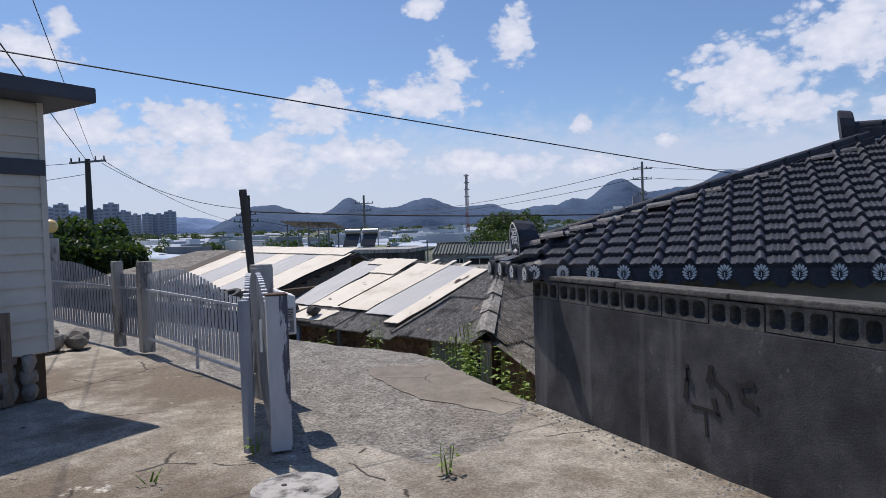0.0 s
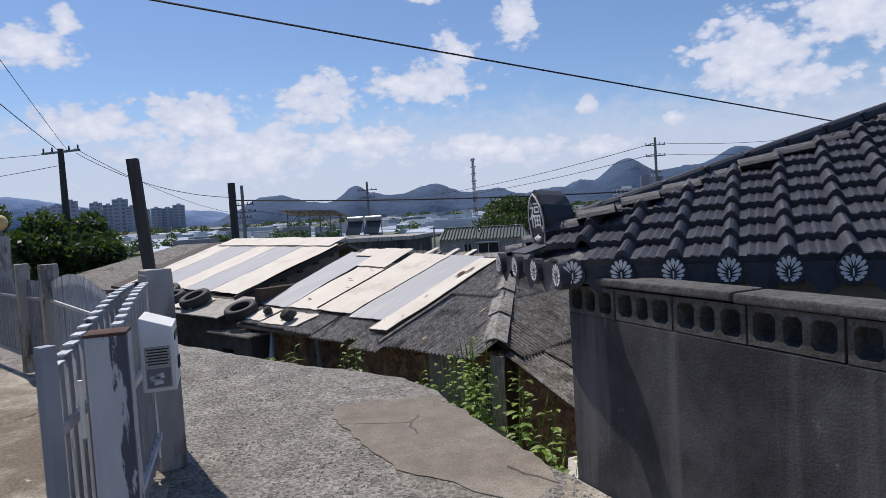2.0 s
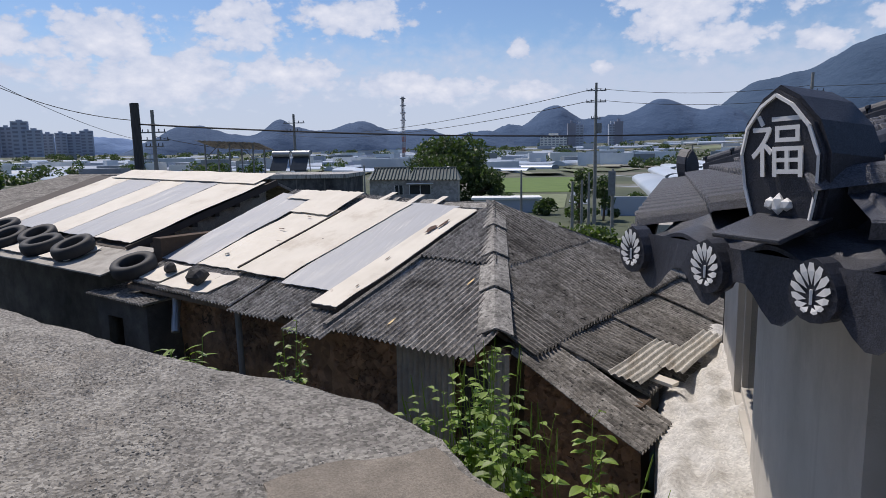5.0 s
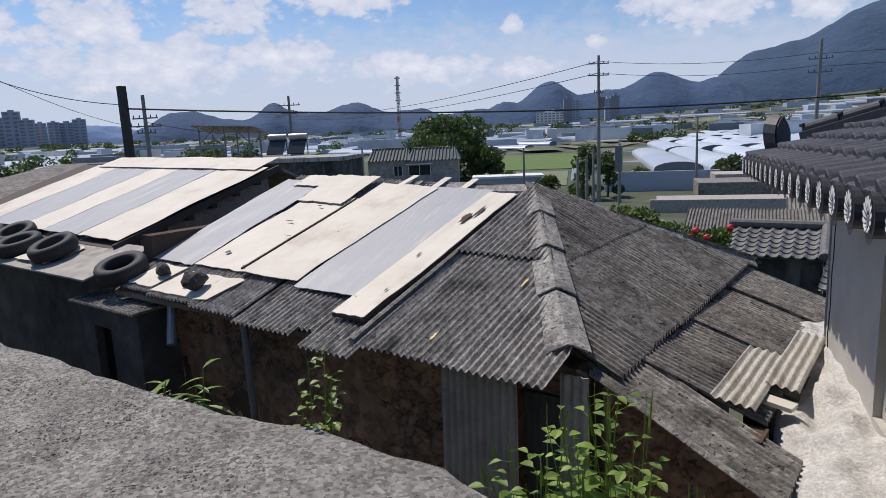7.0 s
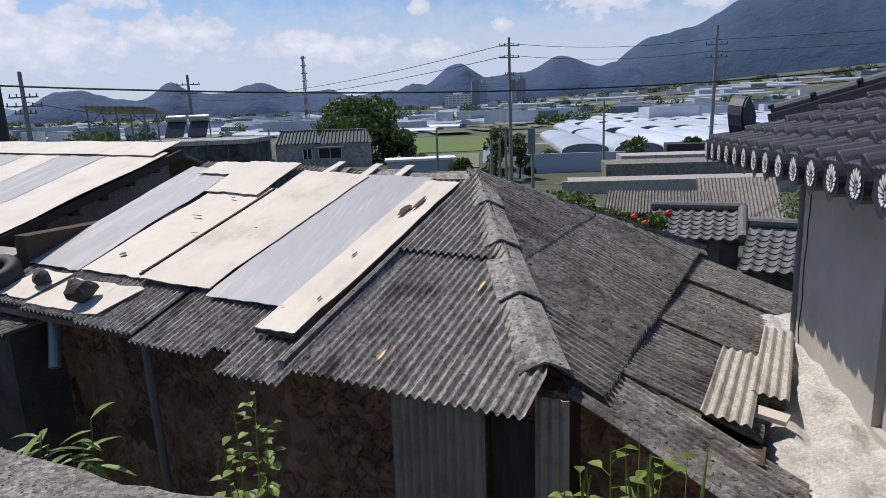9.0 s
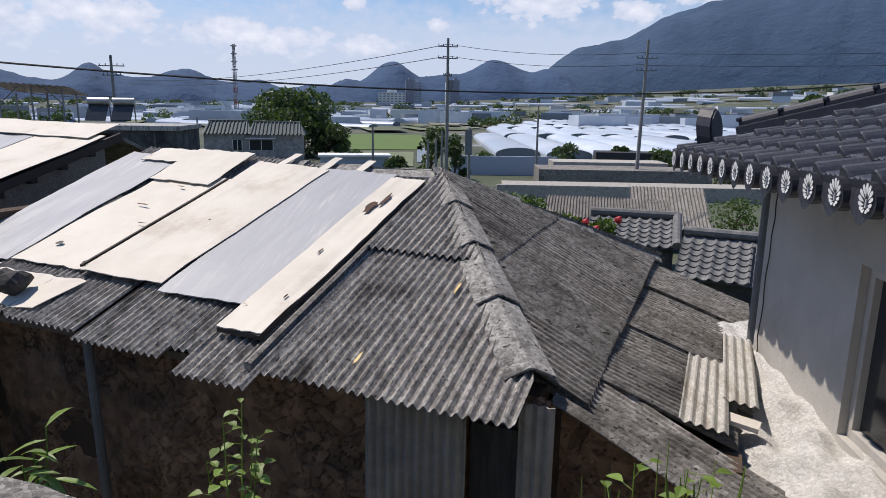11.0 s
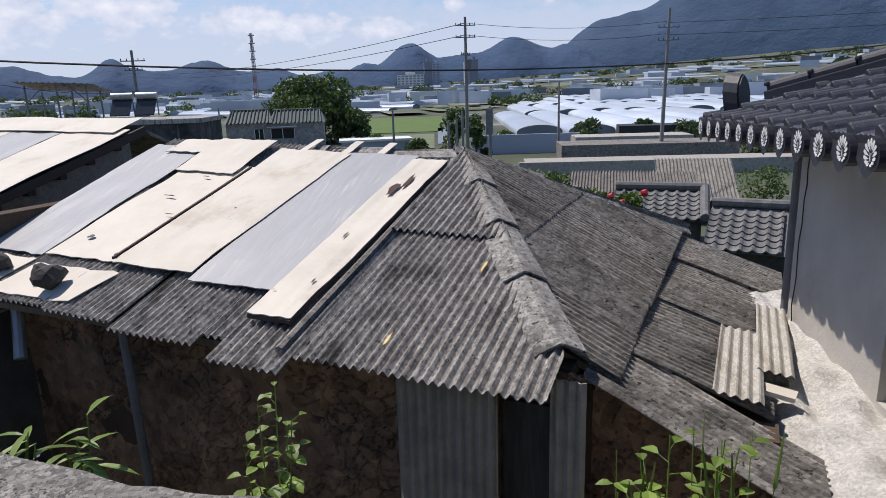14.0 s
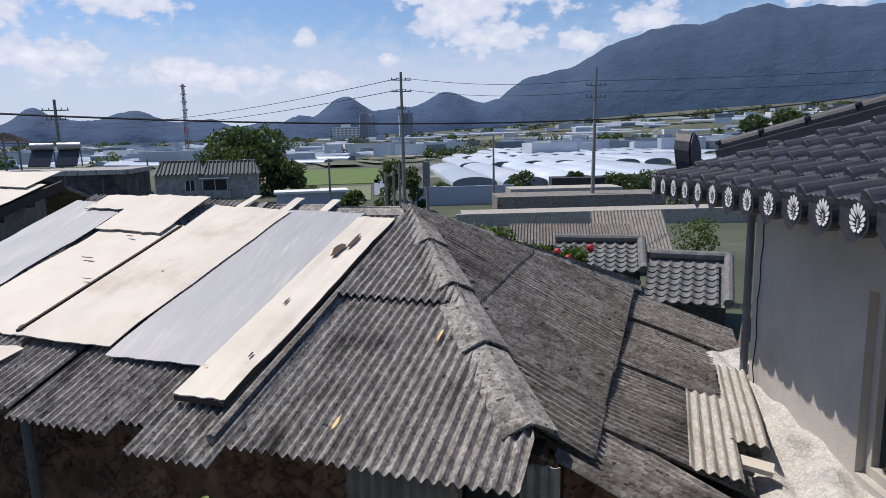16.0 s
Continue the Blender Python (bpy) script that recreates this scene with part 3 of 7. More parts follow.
def stroke(pts, w, parent):
    """A daubed paint stroke on the wall's lane side: points as (distance along, height)."""
    bm = bmesh.new()
    for (d0, z0), (d1, z1) in zip(pts, pts[1:]):
        a, b = along(d0, -0.002, z0), along(d1, -0.002, z1)
        beam(a, b, 0.004, w, bm)
    for d0, z0 in pts:
        own = bmesh.new()
        bmesh.ops.create_cone(own, cap_ends=True, segments=12, radius1=w * 0.62, radius2=w * 0.62, depth=0.006)
        own.transform(Matrix.Translation(along(d0, -0.002, z0)) @ w_rot @ Matrix.Rotation(radians(90), 4, "X"))
        join(bm, own)
    return part("paint_mark", bm, M["black_paint"], parent, "daubed black paint mark")

# ---- tiled house ----
TY = radians(6.5)
tu, tv = Vector((math.cos(TY), math.sin(TY), 0)), Vector((-math.sin(TY), math.cos(TY), 0))
T0 = Vector((-2.383, 4.61, 1.195))
T_LEN, T_HALF, T_HU, T_SLOPE = 9.0, 3.075, 3.65, math.tan(radians(21))
T_WEST = T_SLOPE * T_HALF / T_HU


def tw(u, v, z=0.0):
    """A place by the tiled house's own axes."""
    return T0 + tu * u + tv * v + Vector((0, 0, z - 0.02 * v))


tiled = thing("tiled_house", tw(2, 3, -1.7), "beige rendered house with a black tiled hip roof and flower-ended eaves", "house")
TILE_W, TILE_L = 0.25, 0.225


def tile_profile(x):
    """Height across one tile: a pan with two ribs and a round roll."""
    x = x % 1.0
    if x > 0.66:
        return 0.05 * math.sin((x - 0.66) / 0.34 * math.pi) ** 0.9
    for c in (0.16, 0.33, 0.5):
        if abs(x - c) < 0.03:
            return 0.009
    return 0.0


TILE_X = [0, 0.13, 0.16, 0.19, 0.3, 0.33, 0.36, 0.47, 0.5, 0.53, 0.66, 0.71, 0.77, 0.83, 0.89, 0.95, 1.0]


def tile_mesh():
    bm = bmesh.new()
    rows = []
    for y, lift in ((0.0, -0.03), (0.0, 0.02), (0.03, 0.024), (1.0, -0.014)):
        rows.append([bm.verts.new((x * TILE_W, y * TILE_L, (tile_profile(x * 0.9999) if lift > -0.03 else tile_profile(x * 0.9999) - 0.02) + (lift if lift > -0.03 else 0.0))) for x in TILE_X])
    for a, b in zip(rows, rows[1:]):
        for i in range(len(TILE_X) - 1):
            bm.faces.new((a[i], a[i + 1], b[i + 1], b[i]))
    me = mesh_of(bm, "tile")
    me.materials.append(M["tile"])
    return me


def tiled_face(corner, right, up_flat, width, tiles_parent, cut_left, cut_right, mesh, limit, shift=0.0, run=T_HALF, pitch=T_SLOPE):
    """Lays tiles over one roof face; cut_left and cut_right give the hip's inset at a height up the slope."""
    slope = (up_flat + Vector((0, 0, pitch))).normalized()
    normal = right.cross(slope).normalized()
    base = Matrix((right, slope, normal)).transposed().to_4x4()
    rows = int(run / math.cos(math.atan(pitch)) / TILE_L)
    rest = bmesh.new()
    made = 0
    for j in range(rows + 1):
        flat = j * TILE_L * math.cos(math.atan(pitch))
        a, b = cut_left(flat), width - cut_right(flat)
        i = math.floor((a - shift) / TILE_W)
        while shift + i * TILE_W < b:
            x0 = shift + i * TILE_W
            i += 1
            if x0 + TILE_W * 0.5 < a or x0 + TILE_W * 0.4 > b:
                continue
            p = corner + right * x0 + slope * (j * TILE_L)
            m = Matrix.Translation(p) @ base @ Matrix.Rotation(radians(0.35 * wobble(x0, j, 3)), 4, "X")
            if made < limit:
                share("tile", mesh, m, tiles_parent)
                made += 1
            else:
                own = bmesh.new()
                own.from_mesh(mesh)
                own.transform(m)
                join(rest, own)
    return rest


roof_bm = bmesh.new()
zr = T_HALF * T_SLOPE
CH, CHV = 0.64, 0.82 # the cut-off corner, along each eave
c = [tw(CH + 0.05, 0.1, 0.0), tw(T_LEN, 0.1, 0.0), tw(T_LEN, 2 * T_HALF - 0.12, 0.0), tw(0.12, 2 * T_HALF - 0.12, 0.0), tw(0.1, CHV + 0.05, 0.0)]
r0, r1 = tw(T_HU, T_HALF, zr - 0.05), tw(T_LEN, T_HALF, zr - 0.05)
for pts in ((c[0], c[1], r1, r0), (c[3], c[4], r0), (c[4], c[0], r0), (c[2], c[3], r0, r1), (c[1], c[2], r1), (c[4], c[3], c[2], c[1], c[0])):
    roof_bm.faces.new([roof_bm.verts.new(p) for p in pts])
bmesh.ops.remove_doubles(roof_bm, verts=roof_bm.verts, dist=0.001)
bmesh.ops.recalc_face_normals(roof_bm, faces=roof_bm.faces)
roof = part("roof", roof_bm, M["tile_trim"], tiled, "black pressed tile hip roof")
tmesh = tile_mesh()
rest = tiled_face(T0 + Vector((0, 0, 0.02)), tu, tv, T_LEN, roof, lambda f: max(f * T_HU / T_HALF, CH - f), lambda f: 0.0, tmesh, 200)
more = tiled_face(tw(0, 2 * T_HALF, 0.02), -tv + Vector((0, 0, 0.02)), tu, 2 * T_HALF, roof, lambda f: f * T_HALF / T_HU, lambda f: max(f * T_HALF / T_HU, CHV - f), tmesh, 100, 0.0, T_HU, T_WEST)
rest = join(rest, more)
left_tiles = part("tiles", rest, M["tile"], roof)
left_tiles["kind"] = "stuff"


def ridge_run(a, b, name, w=0.15, h=0.1, lip=True):
    """A stacked ridge: a dark core with a pale lip and a row of half-round caps."""
    a, b = Vector(a), Vector(b)
    d = (b - a)
    q = d.to_track_quat("Y", "Z").to_matrix().to_4x4()
    core = part(name, box((w, d.length, h), Matrix.Translation((a + b) / 2 + Vector((0, 0, h / 2))) @ q, 0.01), M["tile_trim"], roof, "smooth black ridge bank")
    bm = bmesh.new()
    for s in (-1, 1):
        box((0.03, d.length, 0.02), Matrix.Translation((a + b) / 2 + q.to_3x3() @ Vector((s * (w / 2 + 0.012), 0, 0)) + Vector((0, 0, 0.015))) @ q, 0.004, bm)
    sub(bm, "flashing", M["steel"], core)
    n = max(1, int(d.length / 0.3))
    for i in range(n):
        p, e = a.lerp(b, i / n), a.lerp(b, (i + 1) / n)
        cap = bmesh.new()
        bmesh.ops.create_cone(cap, cap_ends=True, segments=14, radius1=w * 0.36, radius2=w * 0.36, depth=d.length / n - 0.012)
        cap.transform(Matrix.Translation((p + e) / 2 + Vector((0, 0, h + 0.02))) @ (e - p).to_track_quat("Z", "Y").to_matrix().to_4x4())
        box((w * 0.8, 0.04, 0.03), Matrix.Translation(p + Vector((0, 0, h + 0.055))) @ q, 0.01, cap)
        sub(cap, "ridge_tile", M["tile_trim"], core)
    return core


def sub(bm, name, mat, parent, label=""):
    return part(name, bm, mat, parent, label)


hip_foot, hip_top = tw(0.43, 0.57, 0.09), tw(T_HU, T_HALF, zr + 0.03)
ridge_run(hip_foot + (hip_top - hip_foot) * 0.04, hip_top, "hip_ridge")
far_foot = tw(0.24, 2 * T_HALF - 0.24, 0.09)
ridge_run(far_foot + (hip_top - far_foot) * 0.05, hip_top, "hip_ridge")
ridge_run(tw(T_HU - 0.25, T_HALF, zr + 0.06), tw(T_LEN, T_HALF, zr + 0.02), "main_ridge", 0.18, 0.15)


def end_tile(at, facing, w, h, thick, name, label, fancy=False):
    """A pointed ridge-end tile, its face leaning forward."""
    bm = bmesh.new()
    outline = [(-0.36, 0.0), (-0.47, 0.3), (-0.5, 0.55), (-0.4, 0.76), (-0.2, 0.92), (0, 1.0), (0.2, 0.92), (0.4, 0.76), (0.5, 0.55), (0.47, 0.3), (0.36, 0.0)]
    f = Vector((facing[0], facing[1], 0)).normalized()
    r = Vector((-f.y, f.x, 0))
    fr = [bm.verts.new(Vector(at) + r * (x * w) + Vector((0, 0, y * h)) + f * (0.10 * y * h + 0.02)) for x, y in outline]
    bk = [bm.verts.new(v.co - f * thick - Vector((0, 0, 0.05 * h))) for v in fr]
    bm.faces.new(fr)
    bm.faces.new(bk[::-1])
    for i in range(len(fr)):
        j = (i + 1) % len(fr)
        bm.faces.new((fr[i], bk[i], bk[j], fr[j]))
    bmesh.ops.recalc_face_normals(bm, faces=bm.faces)
    bmesh.ops.bevel(bm, geom=[e for e in bm.edges if len(e.link_faces) == 2 and e.calc_face_angle() > 1.0], offset=0.012, segments=2, affect="EDGES")
    tile = part(name, bm, M["tile_trim"], roof, label)

    def on(x, y):
        return Vector(at) + r * (x * w) + Vector((0, 0, y * h)) + f * (0.10 * y * h + 0.024)
    if fancy:
        rim = bmesh.new()
        shrunk = [(x * 0.84, 0.05 + y * 0.88) for x, y in outline]
        for p, q in zip(shrunk, shrunk[1:]):
            beam(on(*p), on(*q), 0.007, 0.008, rim)
        part("rim_line", rim, M["white_paint"], tile, "white painted border line")
        cu = bpy.data.curves.new("lettering", "FONT")
        cu.body, cu.size, cu.align_x, cu.align_y, cu.extrude = "福", h * 0.46, "CENTER", "CENTER", 0.002
        ob = new("lettering", cu)
        ob.matrix_world = Matrix.Translation(on(0, 0.56)) @ Matrix((r, Vector((0, 0, 1)) + f * 0.1, f)).transposed().to_4x4()
        dg = bpy.context.evaluated_depsgraph_get()
        me = bpy.data.meshes.new_from_object(ob.evaluated_get(dg))
        me.transform(ob.matrix_world)
        bpy.data.objects.remove(ob)
        own = bmesh.new()
        own.from_mesh(me)
        part("lettering", own, M["white_paint"], tile, "white raised good-fortune character")
        bud = bmesh.new()
        for dx, hh in ((-0.09, 0.03), (0, 0.05), (0.09, 0.03)):
            own = bmesh.new()
            bmesh.ops.create_icosphere(own, subdivisions=1, radius=1)
            own.transform(Matrix.Translation(on(dx, 0.2)) @ Matrix.Diagonal((0.018, 0.018, hh * 0.6, 1)))
            join(bud, own)
        part("flower_bud", bud, M["white_paint"], tile)
    return tile


end_tile(hip_foot - Vector((tu + tv).normalized()) * 0.06 + Vector((0, 0, -0.02)), -(tu * 1.25 + tv), 0.29, 0.38, 0.2, "end_tile", "black pointed ridge-end tile with a white character", True)
end_tile(far_foot + (tv - tu).normalized() * 0.06 + Vector((0, 0, -0.02)), tv - tu, 0.2, 0.34, 0.14, "end_tile", "black pointed ridge-end tile")
end_tile(tw(T_HU - 0.3, T_HALF, zr + 0.02), -tu, 0.26, 0.42, 0.14, "end_tile", "black upturned ridge-end tile")


def flower_end(at, facing):
    """A drooping eave-end tile with a white flower relief."""
    f = Vector((facing.x, facing.y, 0)).normalized()
    r = Vector((-f.y, f.x, 0))
    bm = bmesh.new()
    ring = [(0.066 * math.sin(a) * (1.0 - 0.12 * math.cos(a)), 0.082 * math.cos(a) * (0.84 + 0.16 * max(0.0, math.cos(a)) ** 4)) for a in [i * math.pi / 8 for i in range(16)]]
    fr = [bm.verts.new(Vector(at) + r * x + Vector((0, 0, y)) + f * 0.012) for x, y in ring]
    bk = [bm.verts.new(v.co - f * 0.05) for v in fr]
    bm.faces.new(fr)
    bm.faces.new(bk[::-1])
    for i in range(16):
        bm.faces.new((fr[i], bk[i], bk[(i + 1) % 16], fr[(i + 1) % 16]))
    bmesh.ops.recalc_face_normals(bm, faces=bm.faces)
    disc = part("eave_end_tile", bm, M["tile_trim"], roof)
    pet = bmesh.new()
    c0 = Vector(at) + f * 0.015
    for k in range(13):
        a = radians(-156 + 26 * k)
        ln = 0.056 + 0.008 * math.cos(a)
        root = c0 + Vector((0, 0, -0.012 + 0.016 * math.cos(a)))
        tip = c0 + r * (ln * 0.94 * math.sin(a)) + Vector((0, 0, 0.004 + (ln + 0.004) * math.cos(a)))
        side = (r * math.cos(a) - Vector((0, 0, math.sin(a)))) * 0.0095
        mid = root.lerp(tip, 0.72)
        v = [pet.verts.new(p) for p in (root.lerp(tip, 0.25), mid - side, tip - side * 0.6, tip + side * 0.6, mid + side)]
        for q in v[1:]:
            q.co += f * 0.004
        pet.faces.new(v)
    box((0.006, 0.006, 0.034), Matrix.Translation(c0 + Vector((0, 0, -0.008))), 0.0, pet)
    sub(pet, "flower", M["white_paint"], disc, "white fan-petalled flower relief")


n_a = int((T_LEN - 0.4) / TILE_W)
for i in range(n_a):
    x = (math.floor(CH / TILE_W) + i + 0.83) * TILE_W
    if x < 6:
        flower_end(tw(x, -0.02, -0.035), -tv)
for i in range(int((2 * T_HALF - CHV) / TILE_W)):
    flower_end(tw(-0.02, 2 * T_HALF - (i + 0.83) * TILE_W, -0.035), -tu)
for k in (0.0, 0.333, 0.667, 1.0):
    flower_end(tw(CH * (1 - k) - 0.01, CHV * k - 0.01, -0.05 + 0.02 * k), -(tu * CHV + tv * CH))
# wavy valance under the eaves
for a, b, f in ((tw(CH, 0, 0), tw(T_LEN, 0, 0), -tv), (tw(0, CHV, 0), tw(0, 2 * T_HALF, 0), -tu), (tw(CH, 0, -0.015), tw(0, CHV, 0), -(tu * CHV + tv * CH).normalized())):
    d = b - a
    n = max(6, int(d.length / TILE_W * 8))
    own = surface(lambda s, t, a=a, d=d, f=f: a + d * s + f * (-0.01 + 0.018 * t) + Vector((0, 0, 0.03 - t * (0.125 + 0.045 * math.cos(2 * math.pi * (s * d.length / TILE_W - 0.83))))), n, 1)
    own = join(own, box((0.0301, d.length, 0.02), Matrix.Translation((a + b) / 2 - f * 0.03) @ d.to_track_quat("Y", "Z").to_matrix().to_4x4()))
    part("valance", own, M["tile_trim"], roof, "black wavy eave valance")
# body
WALL_IN = 0.6
for nm, a, b in (("wall", (WALL_IN, WALL_IN), (WALL_IN, 2 * T_HALF - 0.75)), ("wall", (WALL_IN, WALL_IN), (T_LEN - 0.4, WALL_IN)), ("wall", (WALL_IN, 2 * T_HALF - 0.75), (T_LEN - 0.4, 2 * T_HALF - 0.75))):
    pa, pb = tw(*a, 0), tw(*b, 0)
    pa.z = pb.z = 0
    d = pb - pa
    if a == (WALL_IN, WALL_IN) and b[0] == WALL_IN:
        # a window opening lies between these distances and heights
        hole = (2.25, 3.5, -0.45, 0.6)
        rot = Matrix.Rotation(math.atan2(d.y, d.x), 4, "Z")
        L = d.length
        n1 = Vector((-math.sin(math.atan2(d.y, d.x)), math.cos(math.atan2(d.y, d.x)), 0))
        for x0, x1, z0, z1 in ((0, hole[0], -2.4, 1.12), (hole[1], L, -2.4, 1.12), (hole[0], hole[1], -2.4, hole[2]), (hole[0], hole[1], hole[3], 1.12)):
            part("wall", box((x1 - x0, 0.18, z1 - z0), Matrix.Translation(pa + d.normalized() * ((x0 + x1) / 2) - n1 * 0.09 + Vector((0, 0, (z0 + z1) / 2))) @ rot), M["beige"], tiled, "beige cement-rendered wall with a long crack")
        win = bmesh.new()
        xm, zm = (hole[0] + hole[1]) / 2, (hole[2] + hole[3]) / 2
        for x, z, sx, sz in ((hole[0] + 0.03, zm, 0.06, hole[3] - hole[2]), (hole[1] - 0.03, zm, 0.06, hole[3] - hole[2]), (xm, hole[2] + 0.03, hole[1] - hole[0], 0.06), (xm, hole[3] - 0.03, hole[1] - hole[0], 0.06)):
            box((sx, 0.06, sz), Matrix.Translation(pa + d.normalized() * x - n1 * 0.08 + Vector((0, 0, z))) @ rot, 0.006, win)
        wf = part("window", win, M["beige"], tiled, "cream window frame in a broken reveal")
        part("pane", box((hole[1] - hole[0] - 0.1, 0.01, hole[3] - hole[2] - 0.1), Matrix.Translation(pa + d.normalized() * xm - n1 * 0.1 + Vector((0, 0, zm))) @ rot), M["window"], wf, "dark window pane")
        W_A, W_D, W_N, W_ROT = pa, d.normalized(), n1, rot
    else:
        part(nm, beam(pa + Vector((0, 0, -0.64)), pb + Vector((0, 0, -0.64)), 0.18, 3.52), M["beige"], tiled)
# rain pipe and the crack
pp = tw(0.66, 5.72, 0)
part("rain_pipe", rod((pp.x, pp.y, 1.0), (pp.x, pp.y, -0.55), 0.03, n=12), M["grey_steel"], tiled, "grey rain pipe")
crack = bmesh.new()
z, s = 0.9, 4.75
while z > -0.5:
    s2, z2 = s + random.uniform(-0.03, 0.03), z - random.uniform(0.06, 0.14)
    beam(W_A + W_D * s + W_N * 0.001 + Vector((0, 0, z)), W_A + W_D * s2 + W_N * 0.001 + Vector((0, 0, z2)), 0.012, 0.004, crack)
    s, z = s2, z2
part("crack", crack, M["black_paint"], tiled, "long thin crack in the render")
# rough mortar ledge along its foot


def ledge_at(u, v):
    """A place along the foot of the wall, on the ledge's own line."""
    return Vector((-2.4 + 0.9965 * u - 0.0837 * v, 4.76 + 0.0837 * u + 0.9965 * v, 0))


bm = surface(lambda s, t: Vector((ledge_at(0.2 * (1 - s) ** 2 - 0.1 + 0.75 * t, 0.7 + 5.4 * s).x + 0.07 * wobble(s * 14, t * 0.5, 1.5) * (1 - t), ledge_at(0.0, 0.7 + 5.4 * s).y, -0.62 + 0.09 * wobble(s * 12, t * 3, 1.5) + 0.03 * wobble(s * 40, t * 8, 1.0) + 0.12 * t - 0.16 * max(0, 0.3 - t) + 0.1 * s)), 110, 20, 1.9)
setting("ledge", bm, M["mortar"], "rough white mortar ledge at the foot of the rendered wall", "ledge", True)



def corner_tiles(s, t):
    """The cut-off corner's own short slope, rolled like the tiles beside it."""
    p = tw(CH * (1 - s) + 0.02, CHV * s + 0.02, 0.0).lerp(tw(CH * (1 - s) + 0.2, CHV * s + 0.2, 0.02 + 0.2 * T_SLOPE), t)
    return p + Vector((0, 0, 0.034 * abs(math.sin(3 * math.pi * s)) ** 3 + 0.02 * (1 - (t * 2) % 1.0) - 0.01))


part("corner_slope", surface(corner_tiles, 48, 6, 0.012), M["tile"], roof, "short black corner slope")
diag = Matrix.Rotation(TY + radians(45), 4, "Z")
part("hip_plate", box((0.2, 0.2, 0.014), Matrix.Translation(tw(0.34, 0.45, 0.09)) @ diag @ Matrix.Rotation(radians(-14), 4, "Y"), 0.006), M["tile"], roof, "flat black plate before the hip end")

# ---- old house with corrugated roof ----
HU, HV, HO = Vector((0.982, -0.19, 0)), Vector((0.19, 0.982, 0)), Vector((-4.09, 7.79, 0))


def hw(u, v, z=0.0):
    p = HO + HU * u + HV * v
    return Vector((p.x, p.y, z))


def front_z(u, v):
    return -0.151 - 0.007 * u + (0.305 - 0.0095 * u) * v + 0.012 * wobble(u, v, 0.9)


def hip_u(v):
    return -0.05 - 0.645 * (v - 0.39)


def right_z(u, v):
    return -0.17 + (0.22 - u) * 0.505 + 0.02 * (v - 0.6)


old = thing("old_house", hw(-3, 2, -2.4), "old mud-walled house under corrugated asbestos roofs and loose panels", "house")
PITCH = 0.0635


def corrugated(name, mat, parent, place, u0, u1, v0, v1, wave_u=True, amp=0.015, pitch=PITCH, nv=8, thick=0.007, cut=None, label=""):
    """One corrugated sheet over the rectangle u0..u1, v0..v1 of place(u, v); cut(u, v) gives a moved pair."""
    n = max(4, int(abs((u1 - u0) if wave_u else (v1 - v0)) / pitch * 6))

    def f(s, t):
        if wave_u:
            u, v = u0 + (u1 - u0) * s, v0 + (v1 - v0) * t
            ph = u
        else:
            u, v = u0 + (u1 - u0) * t, v0 + (v1 - v0) * s
            ph = v
        if cut:
            u, v = cut(u, v)
        p = place(u, v)
        p.z += amp * math.cos(2 * math.pi * ph / pitch)
        return p
    return part(name, surface(f, n, nv, thick), mat, parent, label)


roof_f = part("roof", surface(lambda s, t: hw(-5.5 + 3.83 * s, 0.1 + 2.8 * t, front_z(-5.5 + 3.83 * s, 0.1 + 2.8 * t) - 0.06), 8, 6, 0.05), M["wood"], old, "rough timber roof deck")


def on_front(lift):
    return lambda u, v: hw(u, v, front_z(u, v) + lift)


# sheets of the front slope, lower course over upper: the right end is cut along the hip
def to_hip(lo, hi):
    def f(u, v):
        edge = min(hi, hip_u(v) + 0.02)
        return (lo + (u - lo) * max(0.0, (edge - lo)) / (hi - lo), v)
    return f


def clipped(u, v):
    return (min(u, hip_u(v) + 0.03), v)


for u0, u1, v0, v1, lift in ((-0.75, 0.0, -0.03, 1.52, 0.03), (-1.42, -0.70, -0.02, 1.52, 0.024), (-1.58, -1.36, -0.02, 1.52, 0.018),
                             (-1.68, -0.4, 1.42, 2.95, 0.056)):
    corrugated("roof_sheet", M["slate"], roof_f, on_front(lift), u0, u1, v0, v1, cut=clipped, nv=14, label="weathered grey corrugated asbestos sheet")
for u0, u1, v0, v1, lift in ((-2.18, -1.62, -0.14, 1.6, 0.0), (-2.36, -1.6, 1.4, 2.95, 0.0), (-3.16, -2.36, -0.05, 1.7, 0.01), (-2.4, -2.15, 0.05, 1.7, 0.004), (-3.95, -3.22, 0.02, 1.7, 0.004), (-4.75, -3.9, 0.05, 1.8, 0.01), (-5.5, -4.7, 0.1, 1.8, 0.0), (-5.5, -2.3, 1.6, 2.95, -0.01)):
    corrugated("roof_sheet", M["slate"], roof_f, on_front(lift), u0, u1, v0, v1, nv=6)
# bargeboard strip beside the narrow panel
part("batten", surface(lambda s, t: hw(-1.72 + 0.05 * s + 0.02 * t, 0.0 + 2.75 * t, front_z(-1.7, 2.75 * t) + 0.045 + 0.012 * (1 - 2 * abs(s - 0.5))), 2, 10, 0.05), M["slate_dark"], old, "dark weathered batten along the sheet edge")


# the right slope: courses running up to the hip and the back hip
def back_hip_v(u):
    return 4.36 - (0.32 - u) * 0.734


def on_right(lift):
    return lambda u, v: hw(u, v, right_z(u, v) + lift)


